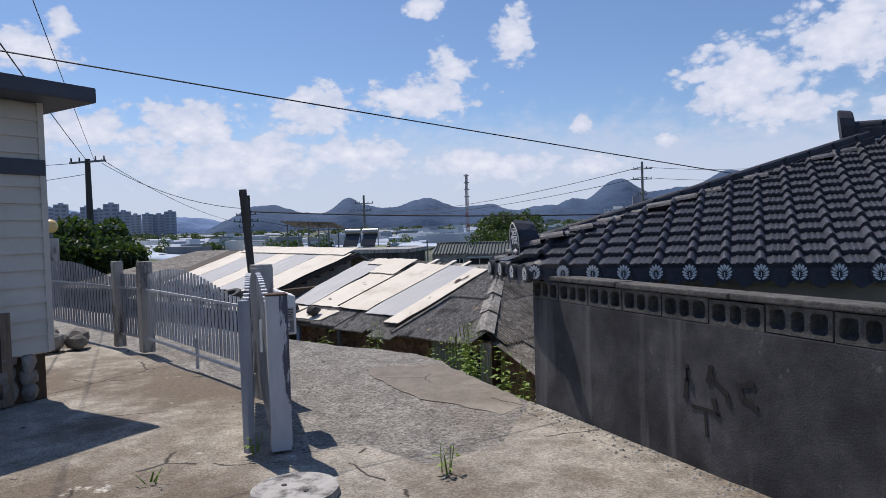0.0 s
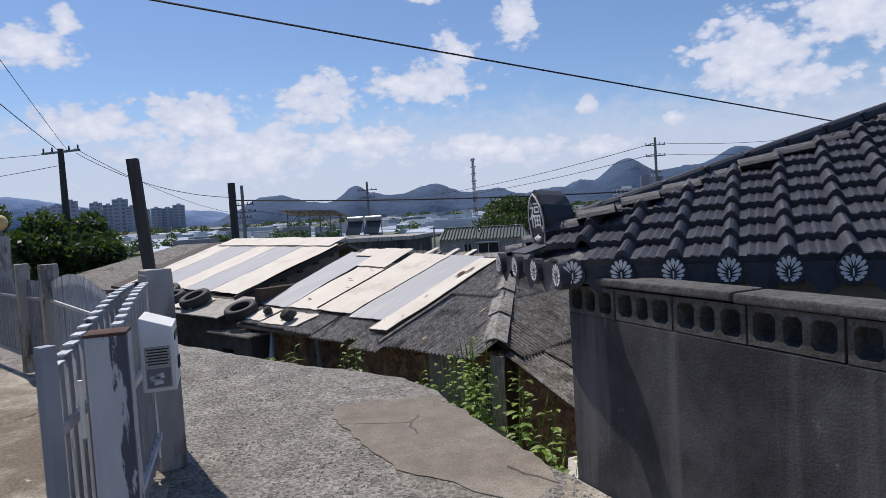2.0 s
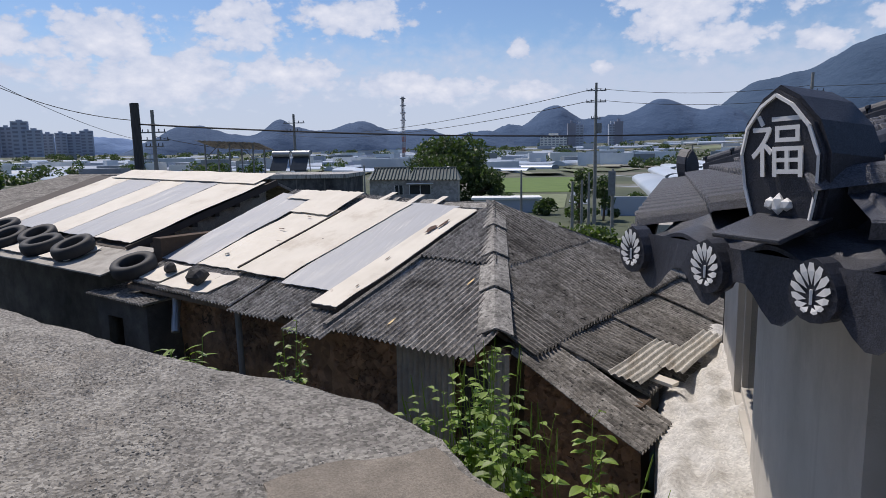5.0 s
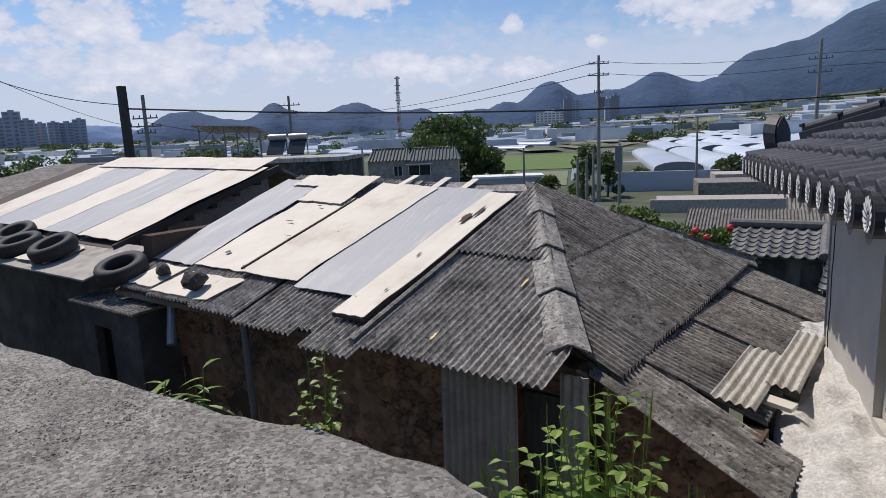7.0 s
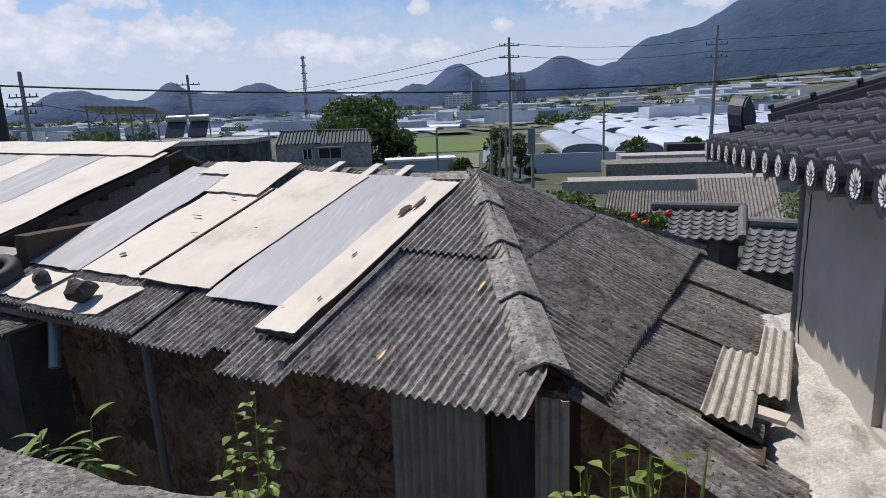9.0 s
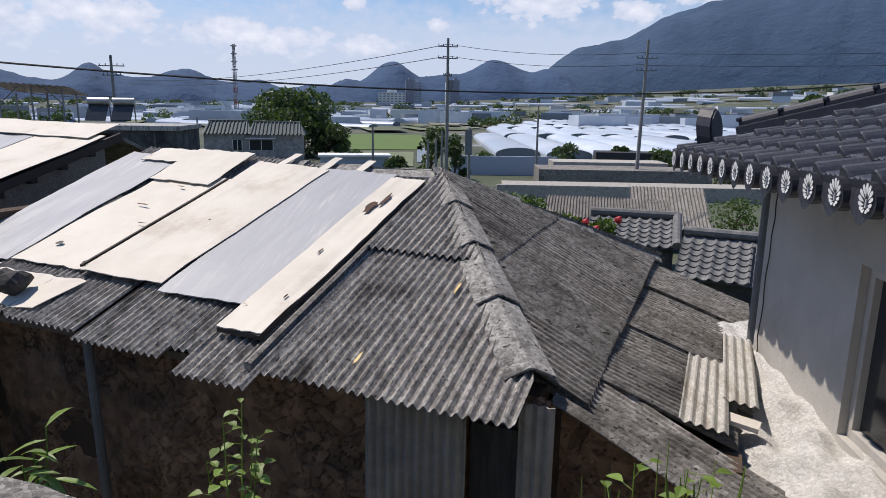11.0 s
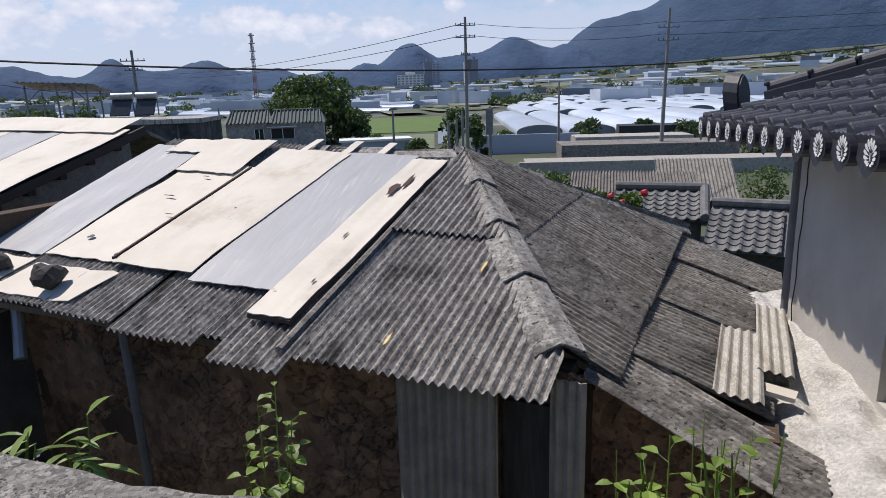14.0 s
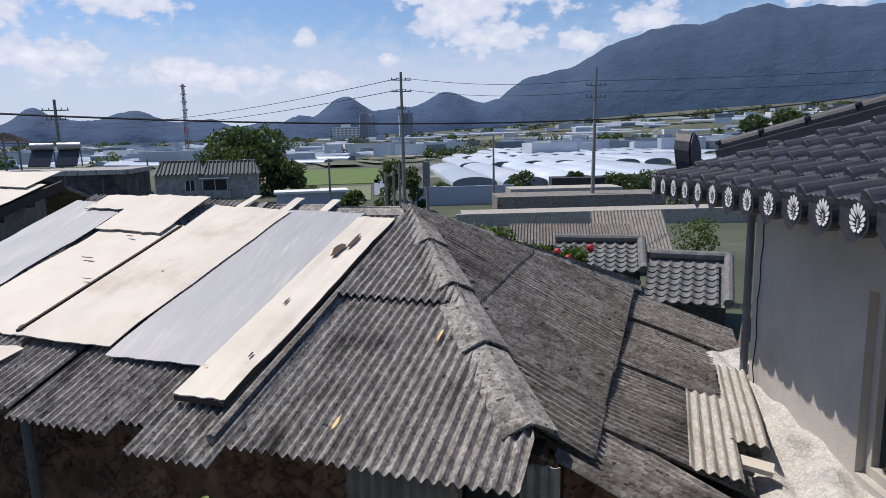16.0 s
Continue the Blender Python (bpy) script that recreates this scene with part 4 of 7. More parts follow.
def right_cut(u, v):
    # from the eave inwards until the front hip or the back hip is met
    lo_front = hip_u(v) if v < 2.9 else -9
    lo_back = 0.32 - (4.36 - v) / 0.734 if v > 2.9 else -9
    return (max(u, lo_front, lo_back), v)


v = 0.5
k = 0
while v < 4.3:
    v2 = min(4.36, v + 0.66)
    for u0, u1, lift in ((-0.75, 0.27 + 0.03 * wobble(v, 1, 4), 0.0), (-1.67, -0.65, 0.014)):
        corrugated("roof_sheet", M["slate_dark"], roof_f, on_right(lift + 0.006 * (k % 2)), u0, u1, v, v2 + 0.03, wave_u=False, amp=0.024, cut=right_cut, nv=8, label="black-stained corrugated asbestos sheet")
    v = v2
    k += 1
part("roof", surface(lambda s, t: (lambda u, v: hw(*right_cut(u, v), right_z(*right_cut(u, v)) - 0.06))(-1.66 + 1.9 * s, 0.55 + 3.8 * t), 10, 14, 0.04), M["wood"], old)
# back slope, out of sight
part("roof", surface(lambda s, t: hw(-5.5 + (3.83 + 2.0 * t) * s, 2.9 + 1.45 * t, 0.86 - 0.9 * t - 0.02 * s), 8, 3, 0.04), M["slate_dark"], old)


def cap_run(pts, width, name, step):
    """Overlapping angled caps along a hip, each laid over the next one up."""
    a, b = pts
    n = max(1, round((b - a).length / step))
    d = (b - a) / n
    side = Vector((-d.y, d.x, 0)).normalized()
    for i in range(n):
        p, q = a + d * i, a + d * (i + 1.12)
        lift0, lift1 = 0.05, 0.022
        wv = 0.012 * wobble(i, 3, 5)

        def f(s, t, p=p, q=q, wv=wv):
            x = (s - 0.5) * 2
            at = p.lerp(q, t)
            drop = 0.066 * abs(x) ** 1.08
            return at + side * (x * width / 2 * (1.04 - 0.06 * t) + wv) + Vector((0, 0, lift0 + (lift1 - lift0) * t - drop))
        part(name, surface(f, 8, 4, 0.014), M["cap"], roof_f, "lichen-spotted grey hip cap")


hip_a, hip_b = hw(hip_u(0.36), 0.36, front_z(hip_u(0.36), 0.36) + 0.03), hw(-1.67, 2.9, front_z(-1.67, 2.9) + 0.03)
cap_run((hip_a, hip_b), 0.29, "hip_cap", 0.72)
cap_run((hw(0.3, 4.34, right_z(0.3, 4.34) + 0.0), hw(-1.67, 2.92, 0.83)), 0.16, "hip_cap", 0.8)
cap_run((hw(-1.7, 2.93, 0.8), hw(-5.5, 2.93, 0.86)), 0.3, "ridge_cap", 0.75)


def panel(u0, u1, v0, v1, lift, mat, label, skew=0.0, name="roof_panel", parent=None, ripple=0.012, plane=front_z, framed=False):
    """A thin loose panel lying on the slope."""
    def f(s, t):
        u, v = u0 + (u1 - u0) * s + skew * t, v0 + (v1 - v0) * t
        u += 0.012 * wobble(v * 3, u0, 2.0) * (abs(s - 0.5) > 0.4)
        v += 0.02 * wobble(u * 5, v0, 2.0) * (abs(t - 0.5) > 0.4)
        return hw(u, v, plane(u, v) + lift + ripple * wobble(u * 2, v, 1.7, 4) + ripple * 0.6 * wobble(u * 6, v * 0.6, 1.9, 8))
    p = part(name, surface(f, 12, 16, 0.007), mat, parent or old, label)
    if not framed:
        return p
    edge = bmesh.new()
    a, b = f(0, 0), f(1, 0)
    beam(a - Vector((0, 0, 0.03)) + HV * 0.015, b - Vector((0, 0, 0.03)) + HV * 0.015, 0.03, 0.03, edge)
    c0, c1 = f(1, 0), f(1, 1)
    beam(c0 - Vector((0, 0, 0.035)) - HU * 0.02, c1 - Vector((0, 0, 0.035)) - HU * 0.02, 0.03, 0.035, edge)
    part("panel_frame", edge, M["panel_edge"], p, "dark frame under the panel")
    return p


panel(-2.12, -1.76, 0.21, 2.58, 0.085, M["cream"], "narrow cream panel with rust stains", 0.07, framed=True)
panel(-2.92, -2.13, 0.5, 2.72, 0.06, M["greysheet"], "shiny grey sheet-metal panel", 0.07)
panel(-3.79, -2.94, 0.56, 2.66, 0.074, M["cream"], "wide cream panel with scratches", 0.14)
panel(-4.69, -3.84, 0.61, 2.3, 0.046, M["cream"], "wide cream panel with a hole", 0.12)
panel(-5.5, -4.72, 0.6, 2.7, 0.04, M["greysheet"], "dull grey panel", 0.02)
panel(-4.62, -3.84, 2.1, 2.84, 0.075, M["cream"], "short cream panel over the ridge", 0.0)
panel(-5.15, -4.45, 2.5, 2.82, 0.068, M["cream"], "cream panel folded over the ridge", 0.0)
# solid dark strip laid over the panel gap to paint its shadow
part("joint", surface(lambda s, t: hw(-3.835 + 0.022 * s + 0.12 * t, 0.6 + 1.62 * t, front_z(-3.8, 0.6 + 1.62 * t) + 0.09), 1, 16, 0.02), M["panel_edge"], old, "dark strip painted for the shadow in the gap between two panels")
for u in (-3.45, -2.95, -2.55):
    panel(u, u + 0.09, 2.6, 2.98, 0.055, M["cream"], "cream strap over the ridge", 0.03, "roof_strap", ripple=0.003)
panel(-4.75, -3.75, -0.02 + 0.12, 0.5, 0.03, M["cream"], "small bent white sheet under stones", 0.1)
panel(-5.3, -4.82, 0.15, 0.55, 0.03, M["cream"], "small bent white sheet under stones", 0.1)
for u, v, s, sd in ((-4.28, 0.3, 0.2, 3), (-4.08, 0.22, 0.24, 4), (-4.9, 0.36, 0.2, 5)):
    ob = rock(hw(u, v, front_z(u, v) + 0.03), (s, s * 0.8, s * 0.75), sd, M["dark_stone"], "stone", None, 0.7, 0.5)
    tagged(ob, "dark angular stone weighting a loose roof sheet", "stone", "roof stones")


# walls: the shaded front with cracked mud, and the side under the lean-to
def wall_box(u0, u1, v, z0, z1, thick=0.22):
    a, b = hw(u0, v, (z0 + z1) / 2), hw(u1, v, (z0 + z1) / 2)
    return beam(a, b, thick, z1 - z0)


GROUND = -2.4
mudwall = part("wall", wall_box(-5.6, 0.02, 0.52, GROUND, -0.13), M["mud_joint"], old, "cracked brown mud wall")
part("wall", wall_box(0.0, 1.1, 0.78, GROUND, -0.5), M["mud_joint"], old)
gable = bmesh.new()
for pts in (((-0.02, 0.66, -0.55), (1.12, 0.66, -0.62), (0.05, 0.66, -0.2)),):
    v0_ = [gable.verts.new(hw(*p)) for p in pts]
    v1_ = [gable.verts.new(hw(p[0], p[1] + 0.2, p[2])) for p in pts]
    gable.faces.new(v0_)
    gable.faces.new(v1_[::-1])
    for i in range(3):
        gable.faces.new((v0_[i], v1_[i], v1_[(i + 1) % 3], v0_[(i + 1) % 3]))
bmesh.ops.recalc_face_normals(gable, faces=gable.faces)
part("gable", gable, M["mud"], old)
part("wall", beam(hw(0.0, 0.6, -1.35), hw(0.0, 4.3, -1.35), 0.2, 2.1), M["mud_joint"], old)
part("wall", beam(hw(-5.6, 0.6, -1.0), hw(-5.6, 4.0, -1.0), 0.2, 2.8), M["mud_joint"], old)
part("wall", wall_box(-5.6, 0.0, 4.1, GROUND, -0.1), M["mud_joint"], old)


h_rot = Matrix.Rotation(math.atan2(HU.y, HU.x), 4, "Z")


def mud_depth(u, z):
    """How far the cracked mud face stands back at a place: gaps between clods, and a slow unevenness."""
    d, _ = noise.voronoi(Vector((u * 9.0 + 0.7 * wobble(u, z, 5.0, 3), z * 11.0 + 0.7 * wobble(u, z, 4.0, 9), 0.0)))
    gap = max(0.0, 1 - (d[1] - d[0]) / 0.07) if wobble(u, z, 1.6, 14) > -0.12 else 0.0
    return 0.05 * wobble(u, z, 2.0, 6) + 0.014 * wobble(u, z, 9.0, 6) + 0.03 * gap


for u0, u1, z0, z1, vv in ((-3.25, 0.1, -2.0, -0.14, 0.36), (-5.5, -3.25, -2.0, -0.14, 0.38)):
    own = surface(lambda s, t: hw(u0 + (u1 - u0) * s, vv + mud_depth(u0 + (u1 - u0) * s, z0 + (z1 - z0) * t), z0 + (z1 - z0) * t), int((u1 - u0) / 0.013), 140)
    part("mud_face", own, M["mud"], mudwall, "cracked brown mud face")
own = surface(lambda s, t: hw(0.02 + 1.1 * s, 0.62 + mud_depth(1.1 * s + 9, (2.05 - 0.36 * s) * t), -2.3 + (2.05 - 0.36 * s) * t), 80, 140)
part("mud_face", own, M["mud"], mudwall, "cracked brown mud face")


def blotch(u, v, w, h, lift, mat, parent, label, seed, plane=front_z):
    """A flat irregular stain or hole lying on a panel."""
    rnd = random.Random(seed)
    bm = bmesh.new()
    vs = []
    for i in range(14):
        a = 2 * math.pi * i / 14
        k = rnd.uniform(0.6, 1.0)
        x, y = u + math.cos(a) * w * k, v + math.sin(a) * h * k
        vs.append(bm.verts.new(hw(x, y, plane(x, y) + lift)))
    bm.faces.new(vs)
    return part("stain", bm, mat, parent, label)


for u, v, w, h, lift, mt, sd in ((-1.93, 1.95, 0.05, 0.13, 0.1, "rust_paint", 1), (-1.86, 2.1, 0.025, 0.16, 0.1, "rust_paint", 2), (-1.95, 1.2, 0.012, 0.05, 0.1, "rust_paint", 3), (-1.84, 0.6, 0.01, 0.04, 0.1, "rust_paint", 4),
                                 (-4.4, 0.86, 0.045, 0.03, 0.074, "black_paint", 5), (-3.62, 0.62, 0.07, 0.03, 0.07, "rust_paint", 6), (-3.84, 0.66, 0.05, 0.035, 0.076, "rust_paint", 7), (-3.3, 1.5, 0.016, 0.014, 0.07, "black_paint", 8), (-4.2, 1.6, 0.09, 0.012, 0.076, "rust_paint", 9), (-4.1, 2.0, 0.06, 0.01, 0.076, "rust_paint", 10), (-3.9, 1.3, 0.07, 0.008, 0.076, "rust_paint", 12)):
    blotch(u, v, w, h, lift, M[mt], old, "brown rust stain" if mt == "rust_paint" else "dark hole in the panel", sd)
for u, v, w, h, sd in ((-0.75, 1.05, 0.012, 0.09, 21), (-1.05, 0.22, 0.012, 0.07, 22)):
    ob = blotch(u, v, w, h, 0.05, M["lamp_globe"], None, "", sd)
    ob.name = "dry_leaf"
    tagged(ob, "dry yellow leaf lying on the roof sheet", "leaf", "leaves on the roof")
# sheets stood against the front wall, and the door behind


def standing(u0, u1, z0, z1, v, mat, label, lean=0.0):
    n = int((u1 - u0) / PITCH * 6)

    def f(s, t):
        u, z = u0 + (u1 - u0) * s, z0 + (z1 - z0) * t
        return hw(u, v + 0.011 * math.cos(2 * math.pi * u / PITCH) + lean * t, z)
    bm = surface(f, n, 3)
    bmesh.ops.solidify(bm, geom=bm.faces[:], thickness=0.007)
    ob = part("standing_sheet", bm, mat, None)
    return tagged(ob, label, "corrugated sheet", "sheets against the mud wall")


standing(-1.02, -0.36, GROUND, -0.1, 0.22, M["sheet_grey"], "grey corrugated sheet stood against the mud wall", 0.02)
standing(-0.08, 0.12, GROUND, -0.16, 0.3, M["sheet_grey"], "narrow corrugated strip stood against the mud wall", 0.02)
part("door", box((0.3, 0.04, 1.9), Matrix.Translation(hw(-0.22, 0.36, GROUND + 1.1)) @ h_rot), M["wood_black"], old, "dark boarded door")
part("drain_pipe", rod(hw(-3.32, 0.2, -0.2), hw(-3.28, 0.22, GROUND), 0.035), M["grey_steel"], old, "grey drain pipe")


# lean-to on the right
def lean_z(u, v):
    return -0.2 - (u - 0.2) * 0.34 - 0.012 * v + 0.02 * wobble(u, v, 1.3)


lean = thing("lean_to", hw(0.7, 2, -2.4), "low lean-to roofed with overlapping dark corrugated sheets", "lean-to")
edges = [(0.42, 1.04), (0.9, 1.5), (1.46, 2.12), (2.08, 2.76), (2.72, 3.34), (3.3, 4.25)]
for i, (a, b) in enumerate(edges):
    skew = 0.30 if i == 0 else 0.03
    end = 1.32 if i == 0 else 0.98 + 0.1 * (i % 3) + (0.05 if i > 3 else 0)

    def shear(u, v, a=a, b=b, skew=skew):
        return (u, v - (u - 0.1) * skew + 0.05 * (u - 0.1))
    corrugated("roof_sheet", M["slate_dark"], lean, lambda u, v, i=i: hw(u, v, lean_z(u, v) + 0.012 * i + 0.02 * (i % 2)), 0.08, end, a, b, wave_u=False, amp=0.019, cut=shear, nv=5, label="dark weathered corrugated asbestos sheet")
part("roof_edge", beam(hw(0.2, 0.62, -0.27), hw(1.0, 0.36, -0.55), 0.04, 0.05), M["steel"], lean, "bent pale flashing at the eave")
part("wall", beam(hw(1.1, 1.2, -1.55), hw(1.1, 4.2, -1.55), 0.12, 1.7), M["mud_joint"], lean)
for u0, u1, v0, v1, lift in ((0.74, 1.02, 0.86, 2.05, 0.07), (0.98, 1.2, 1.36, 2.75, 0.08)):
    ob = corrugated("loose_sheet", M["rust"], None, lambda u, v, lift=lift: hw(u, v, lean_z(0.8, v) - 0.14 * (u - 0.8) + lift), u0, u1, v0, v1, True, 0.011, 0.062, 6, 0.004)
    tagged(ob, "pale stained corrugated sheet lying on the lean-to", "corrugated sheet", "pale loose sheets")
ob = part("board", beam(hw(0.98, 1.22, -0.43), hw(1.2, 1.18, -0.45), 0.12, 0.03), M["cream"])
tagged(ob, "short pale wooden board under the steel sheet", "board")
part("prop", beam(hw(1.2, 3.3, -0.5), hw(1.32, 3.9, -0.15), 0.05, 0.05), M["wood"], lean, "leaning timber prop")


# ---- raised neighbouring roof with tyres ----
def left_z(u, v):
    return 0.26 + 0.33 * (v - 0.7) + 0.012 * (-6.5 - u) + 0.012 * wobble(u, v, 0.8)


shed = thing("long_shed", hw(-9, 2, -2.4), "long low shed roofed with cream and grey sheet panels", "shed")
shed_roof = part("roof", surface(lambda s, t: hw(-12.5 + 6.0 * s, 0.6 + 2.6 * t, left_z(-12.5 + 6.0 * s, 0.6 + 2.6 * t) - 0.05), 10, 6, 0.06), M["panel_edge"], shed)
for u0, u1, mt, lb in ((-7.5, -6.42, "cream", "cream roof panel"), (-8.55, -7.52, "greysheet", "grey roof panel"), (-9.4, -8.57, "cream", "cream roof panel"), (-10.6, -9.42, "greysheet", "grey roof panel"), (-11.6, -10.62, "cream", "cream roof panel")):
    panel(u0, u1, 0.66, 3.0, 0.03, M[mt], lb, 0.15, parent=shed, plane=left_z)
panel(-11.2, -6.4, 2.85, 3.3, 0.06, M["cream"], "cream ridge panel", 0.05, parent=shed, plane=left_z)
part("roof", surface(lambda s, t: hw(-12.5 + 6.1 * s, 3.25 + 1.6 * t, 1.06 - 0.7 * t + 0.06 * (1 - s)), 4, 3, 0.05), M["slate_dark"], shed)
part("bargeboard", beam(hw(-6.42, 0.6, 0.18), hw(-6.3, 3.25, 1.02), 0.05, 0.1), M["panel_edge"], shed, "dark bargeboard")
part("gable", surface(lambda s, t: hw(-6.55, 0.7 + 2.5 * s, -0.6 + (0.76 + 0.8 * s) * t), 8, 2, 0.05), M["mortar"], shed, "patched grey mortar gable")
for i in range(6):
    v = 0.9 + i * 0.4
    part("rafter_end", box((0.12, 0.09, 0.12), Matrix.Translation(hw(-6.46, v, left_z(-6.5, v) - 0.14)) @ h_rot, 0.01), M["wood_black"], shed)
part("wall", beam(hw(-12.5, 0.8, -1.15), hw(-6.5, 0.8, -1.15), 0.2, 2.5), M["render_grey"], shed, "shaded cement wall")
part("wall", beam(hw(-6.6, 0.9, -1.15), hw(-6.6, 4.4, -1.15), 0.2, 2.5), M["render_grey"], shed)
part("wall", beam(hw(-12.4, 0.9, -1.15), hw(-12.4, 4.4, -1.15), 0.2, 2.5), M["render_grey"], shed)
eave = part("eave_sheet", surface(lambda s, t: hw(-12.0 + 6.2 * s, -0.1 + 0.85 * t, -0.02 + 0.24 * t + 0.02 * wobble(s * 9, t, 1)), 20, 4, 0.02), M["sheet_grey"], shed, "grey eave sheet weighted with tyres")


def tyre(at, r, tilt, spin, label="worn black car tyre lying on the eave"):
    bm = bmesh.new()
    prof = [(0.58, -0.24), (0.72, -0.3), (0.92, -0.3), (1.0, -0.2), (1.02, 0), (1.0, 0.2), (0.92, 0.3), (0.72, 0.3), (0.58, 0.24), (0.62, 0.0)]
    n = 32
    rings = [[bm.verts.new((math.cos(2 * math.pi * i / n) * p * r, math.sin(2 * math.pi * i / n) * p * r, q * r)) for p, q in prof] for i in range(n)]
    for i in range(n):
        for j in range(len(prof)):
            k = (j + 1) % len(prof)
            bm.faces.new((rings[i][j], rings[(i + 1) % n][j], rings[(i + 1) % n][k], rings[i][k]))
    bmesh.ops.recalc_face_normals(bm, faces=bm.faces)
    bm.transform(Matrix.Translation(at) @ Matrix.Rotation(spin, 4, "Z") @ Matrix.Rotation(tilt, 4, "X"))
    base = thing("tyre", Vector(at) - Vector((0, 0, 0.28 * r)), label, "tyre", "tyres on the shed eave")
    part("tread", bm, M["rubber"], base, smooth=True)


for u, v, r, t in ((-5.55, 0.2, 0.29, 0.3), (-7.2, 0.28, 0.3, 0.32), (-8.25, 0.18, 0.3, 0.25), (-8.9, 0.42, 0.3, 0.42), (-9.6, 0.25, 0.3, 0.3), (-10.6, 0.5, 0.32, 0.25)):
    zz = (-0.02 + 0.24 * (v + 0.1) / 0.85) if u < -6 else front_z(u, v)
    tyre(hw(u, v + 0.12 * wobble(u, 2, 3), zz + 0.12), r * (1 + 0.12 * wobble(u, 5, 3)), t + 0.15 * wobble(u, 7, 4), 0.8 * wobble(u, 9, 4))

for u0, u1 in ((-7.9, -7.0), (-9.3, -8.4)):
    panel(u0, u1, 0.0, 0.5, 0.0, M["cream"], "bent white sheet under the tyres", 0.06, parent=shed, plane=lambda u, v: 0.03 + 0.27 * (v + 0.1))

# outhouse
out = thing("outhouse", hw(-5.3, 0.1, -2.4), "small cement outhouse with a dark doorway", "outhouse")


def out_wall(u0, u1, v, z0, z1):
    return beam(hw(u0, v, (z0 + z1) / 2), hw(u1, v, (z0 + z1) / 2), 0.1, z1 - z0)


part("wall", out_wall(-6.05, -5.78, 0.0, -2.4, -0.32), M["render_grey"], out)
part("wall", out_wall(-5.4, -4.8, 0.0, -2.4, -0.32), M["render_grey"], out)
part("lintel", out_wall(-5.78, -5.4, 0.0, -0.55, -0.32), M["render_grey"], out)
part("wall", beam(hw(-4.85, 0.05, -1.3), hw(-4.85, 0.8, -1.3), 0.1, 2.1), M["render_grey"], out)
part("wall", beam(hw(-6.0, 0.05, -1.3), hw(-6.0, 0.8, -1.3), 0.1, 2.1), M["render_grey"], out)
corrugated("roof_sheet", M["slate"], out, lambda u, v: hw(u, v, -0.27 + 0.06 * v), -6.15, -4.7, -0.14, 0.62, nv=3, label="grey corrugated roof sheet")
part("vent_pipe", rod(hw(-4.62, 0.25, -0.25), hw(-4.45, 0.1, -0.62), 0.05), M["steel"], out, "dented grey vent pipe")

# ---- fence, gate and mailbox ----
fence = thing("fence", (-6.0, 4.55, 0), "white sheet-metal picket fence on concrete posts, paint chipped", "fence")


def post(at, h, w, mat, name="post", parent=None, label=""):
    bm = box((w, w, h), Matrix.Translation((at[0], at[1], at[2] + h / 2)) @ Matrix.Rotation(radians(-16), 4, "Z"), 0.012)
    box((w * 0.96, w * 0.96, 0.03), Matrix.Translation((at[0], at[1], at[2] + h + 0.01)) @ Matrix.Rotation(radians(-16), 4, "Z"), 0.008, bm)
    return part(name, bm, mat, parent, label)


P_NEAR, P_MID, P_FAR, P_FAR2 = Vector((-2.93, 2.9, 0)), Vector((-4.3, 4.02, -0.05)), Vector((-7.75, 5.07, -0.02)), Vector((-8.6, 5.2, -0.02))
post(P_MID, 1.3, 0.17, M["post_concrete"], "post", fence, "tall grey concrete gatepost")
post(P_FAR, 1.24, 0.17, M["post_concrete"], "post", fence, "white concrete post")
post(P_FAR2, 1.24, 0.14, M["post_concrete"], "post", fence)
post(Vector((-13.2, 6.1, 0)), 1.2, 0.16, M["post_concrete"], "post", fence)


def picket_run(a, b, n, foot, top, parent, mat, rails=(0.2, 0.88)):
    """Folded-metal pickets between two points; top(s) gives the height along the run."""
    a, b = Vector(a), Vector(b)
    d = (b - a)
    side = Vector((-d.y, d.x, 0)).normalized()
    rot = Matrix.Rotation(math.atan2(d.y, d.x), 4, "Z")
    for i in range(n):
        s = (i + 0.5) / n
        p = a.lerp(b, s)
        h = top(s) - foot
        bm = bmesh.new()
        w = d.length / n
        prof = [(-0.4, 0.0), (-0.3, 0.014), (0.06, 0.014), (0.16, 0.0), (0.24, 0.0)]
        for (x0, y0), (x1, y1) in zip(prof, prof[1:]):
            v = [bm.verts.new((x * w, y, z)) for x, y, z in ((x0, y0, 0), (x1, y1, 0), (x1, y1, h), (x0, y0, h))]
            bm.faces.new(v)
        bmesh.ops.solidify(bm, geom=bm.faces[:], thickness=0.002)
        bm.transform(Matrix.Translation((p.x, p.y, p.z + foot)) @ rot)
        part("picket", bm, mat, parent)
    for z in rails:
        bm = beam(a + Vector((0, 0, z)) - side * 0.014, b + Vector((0, 0, z)) - side * 0.014, 0.022, 0.03)
        part("rail", bm, mat, parent, "horizontal fence rail")


picket_run(P_FAR + Vector((0.1, -0.03, 0)), P_MID + Vector((-0.1, 0.03, 0)), 34, 0.27, lambda s: 1.02 + 0.2 * math.sin(math.pi * min(1, s * 1.1 + 0.1)) - 0.06 * s, fence, M["gate_paint"])
picket_run(P_FAR2 + Vector((0.07, 0, 0)), P_FAR + Vector((-0.1, 0, 0)), 8, 0.18, lambda s: 1.08, fence, M["fence_grey"])
picket_run((-13.1, 6.08, 0), P_FAR2 + Vector((-0.07, 0, 0)), 36, 0.16, lambda s: 1.0 + 0.24 * math.sin(math.pi * s), fence, M["fence_grey"])
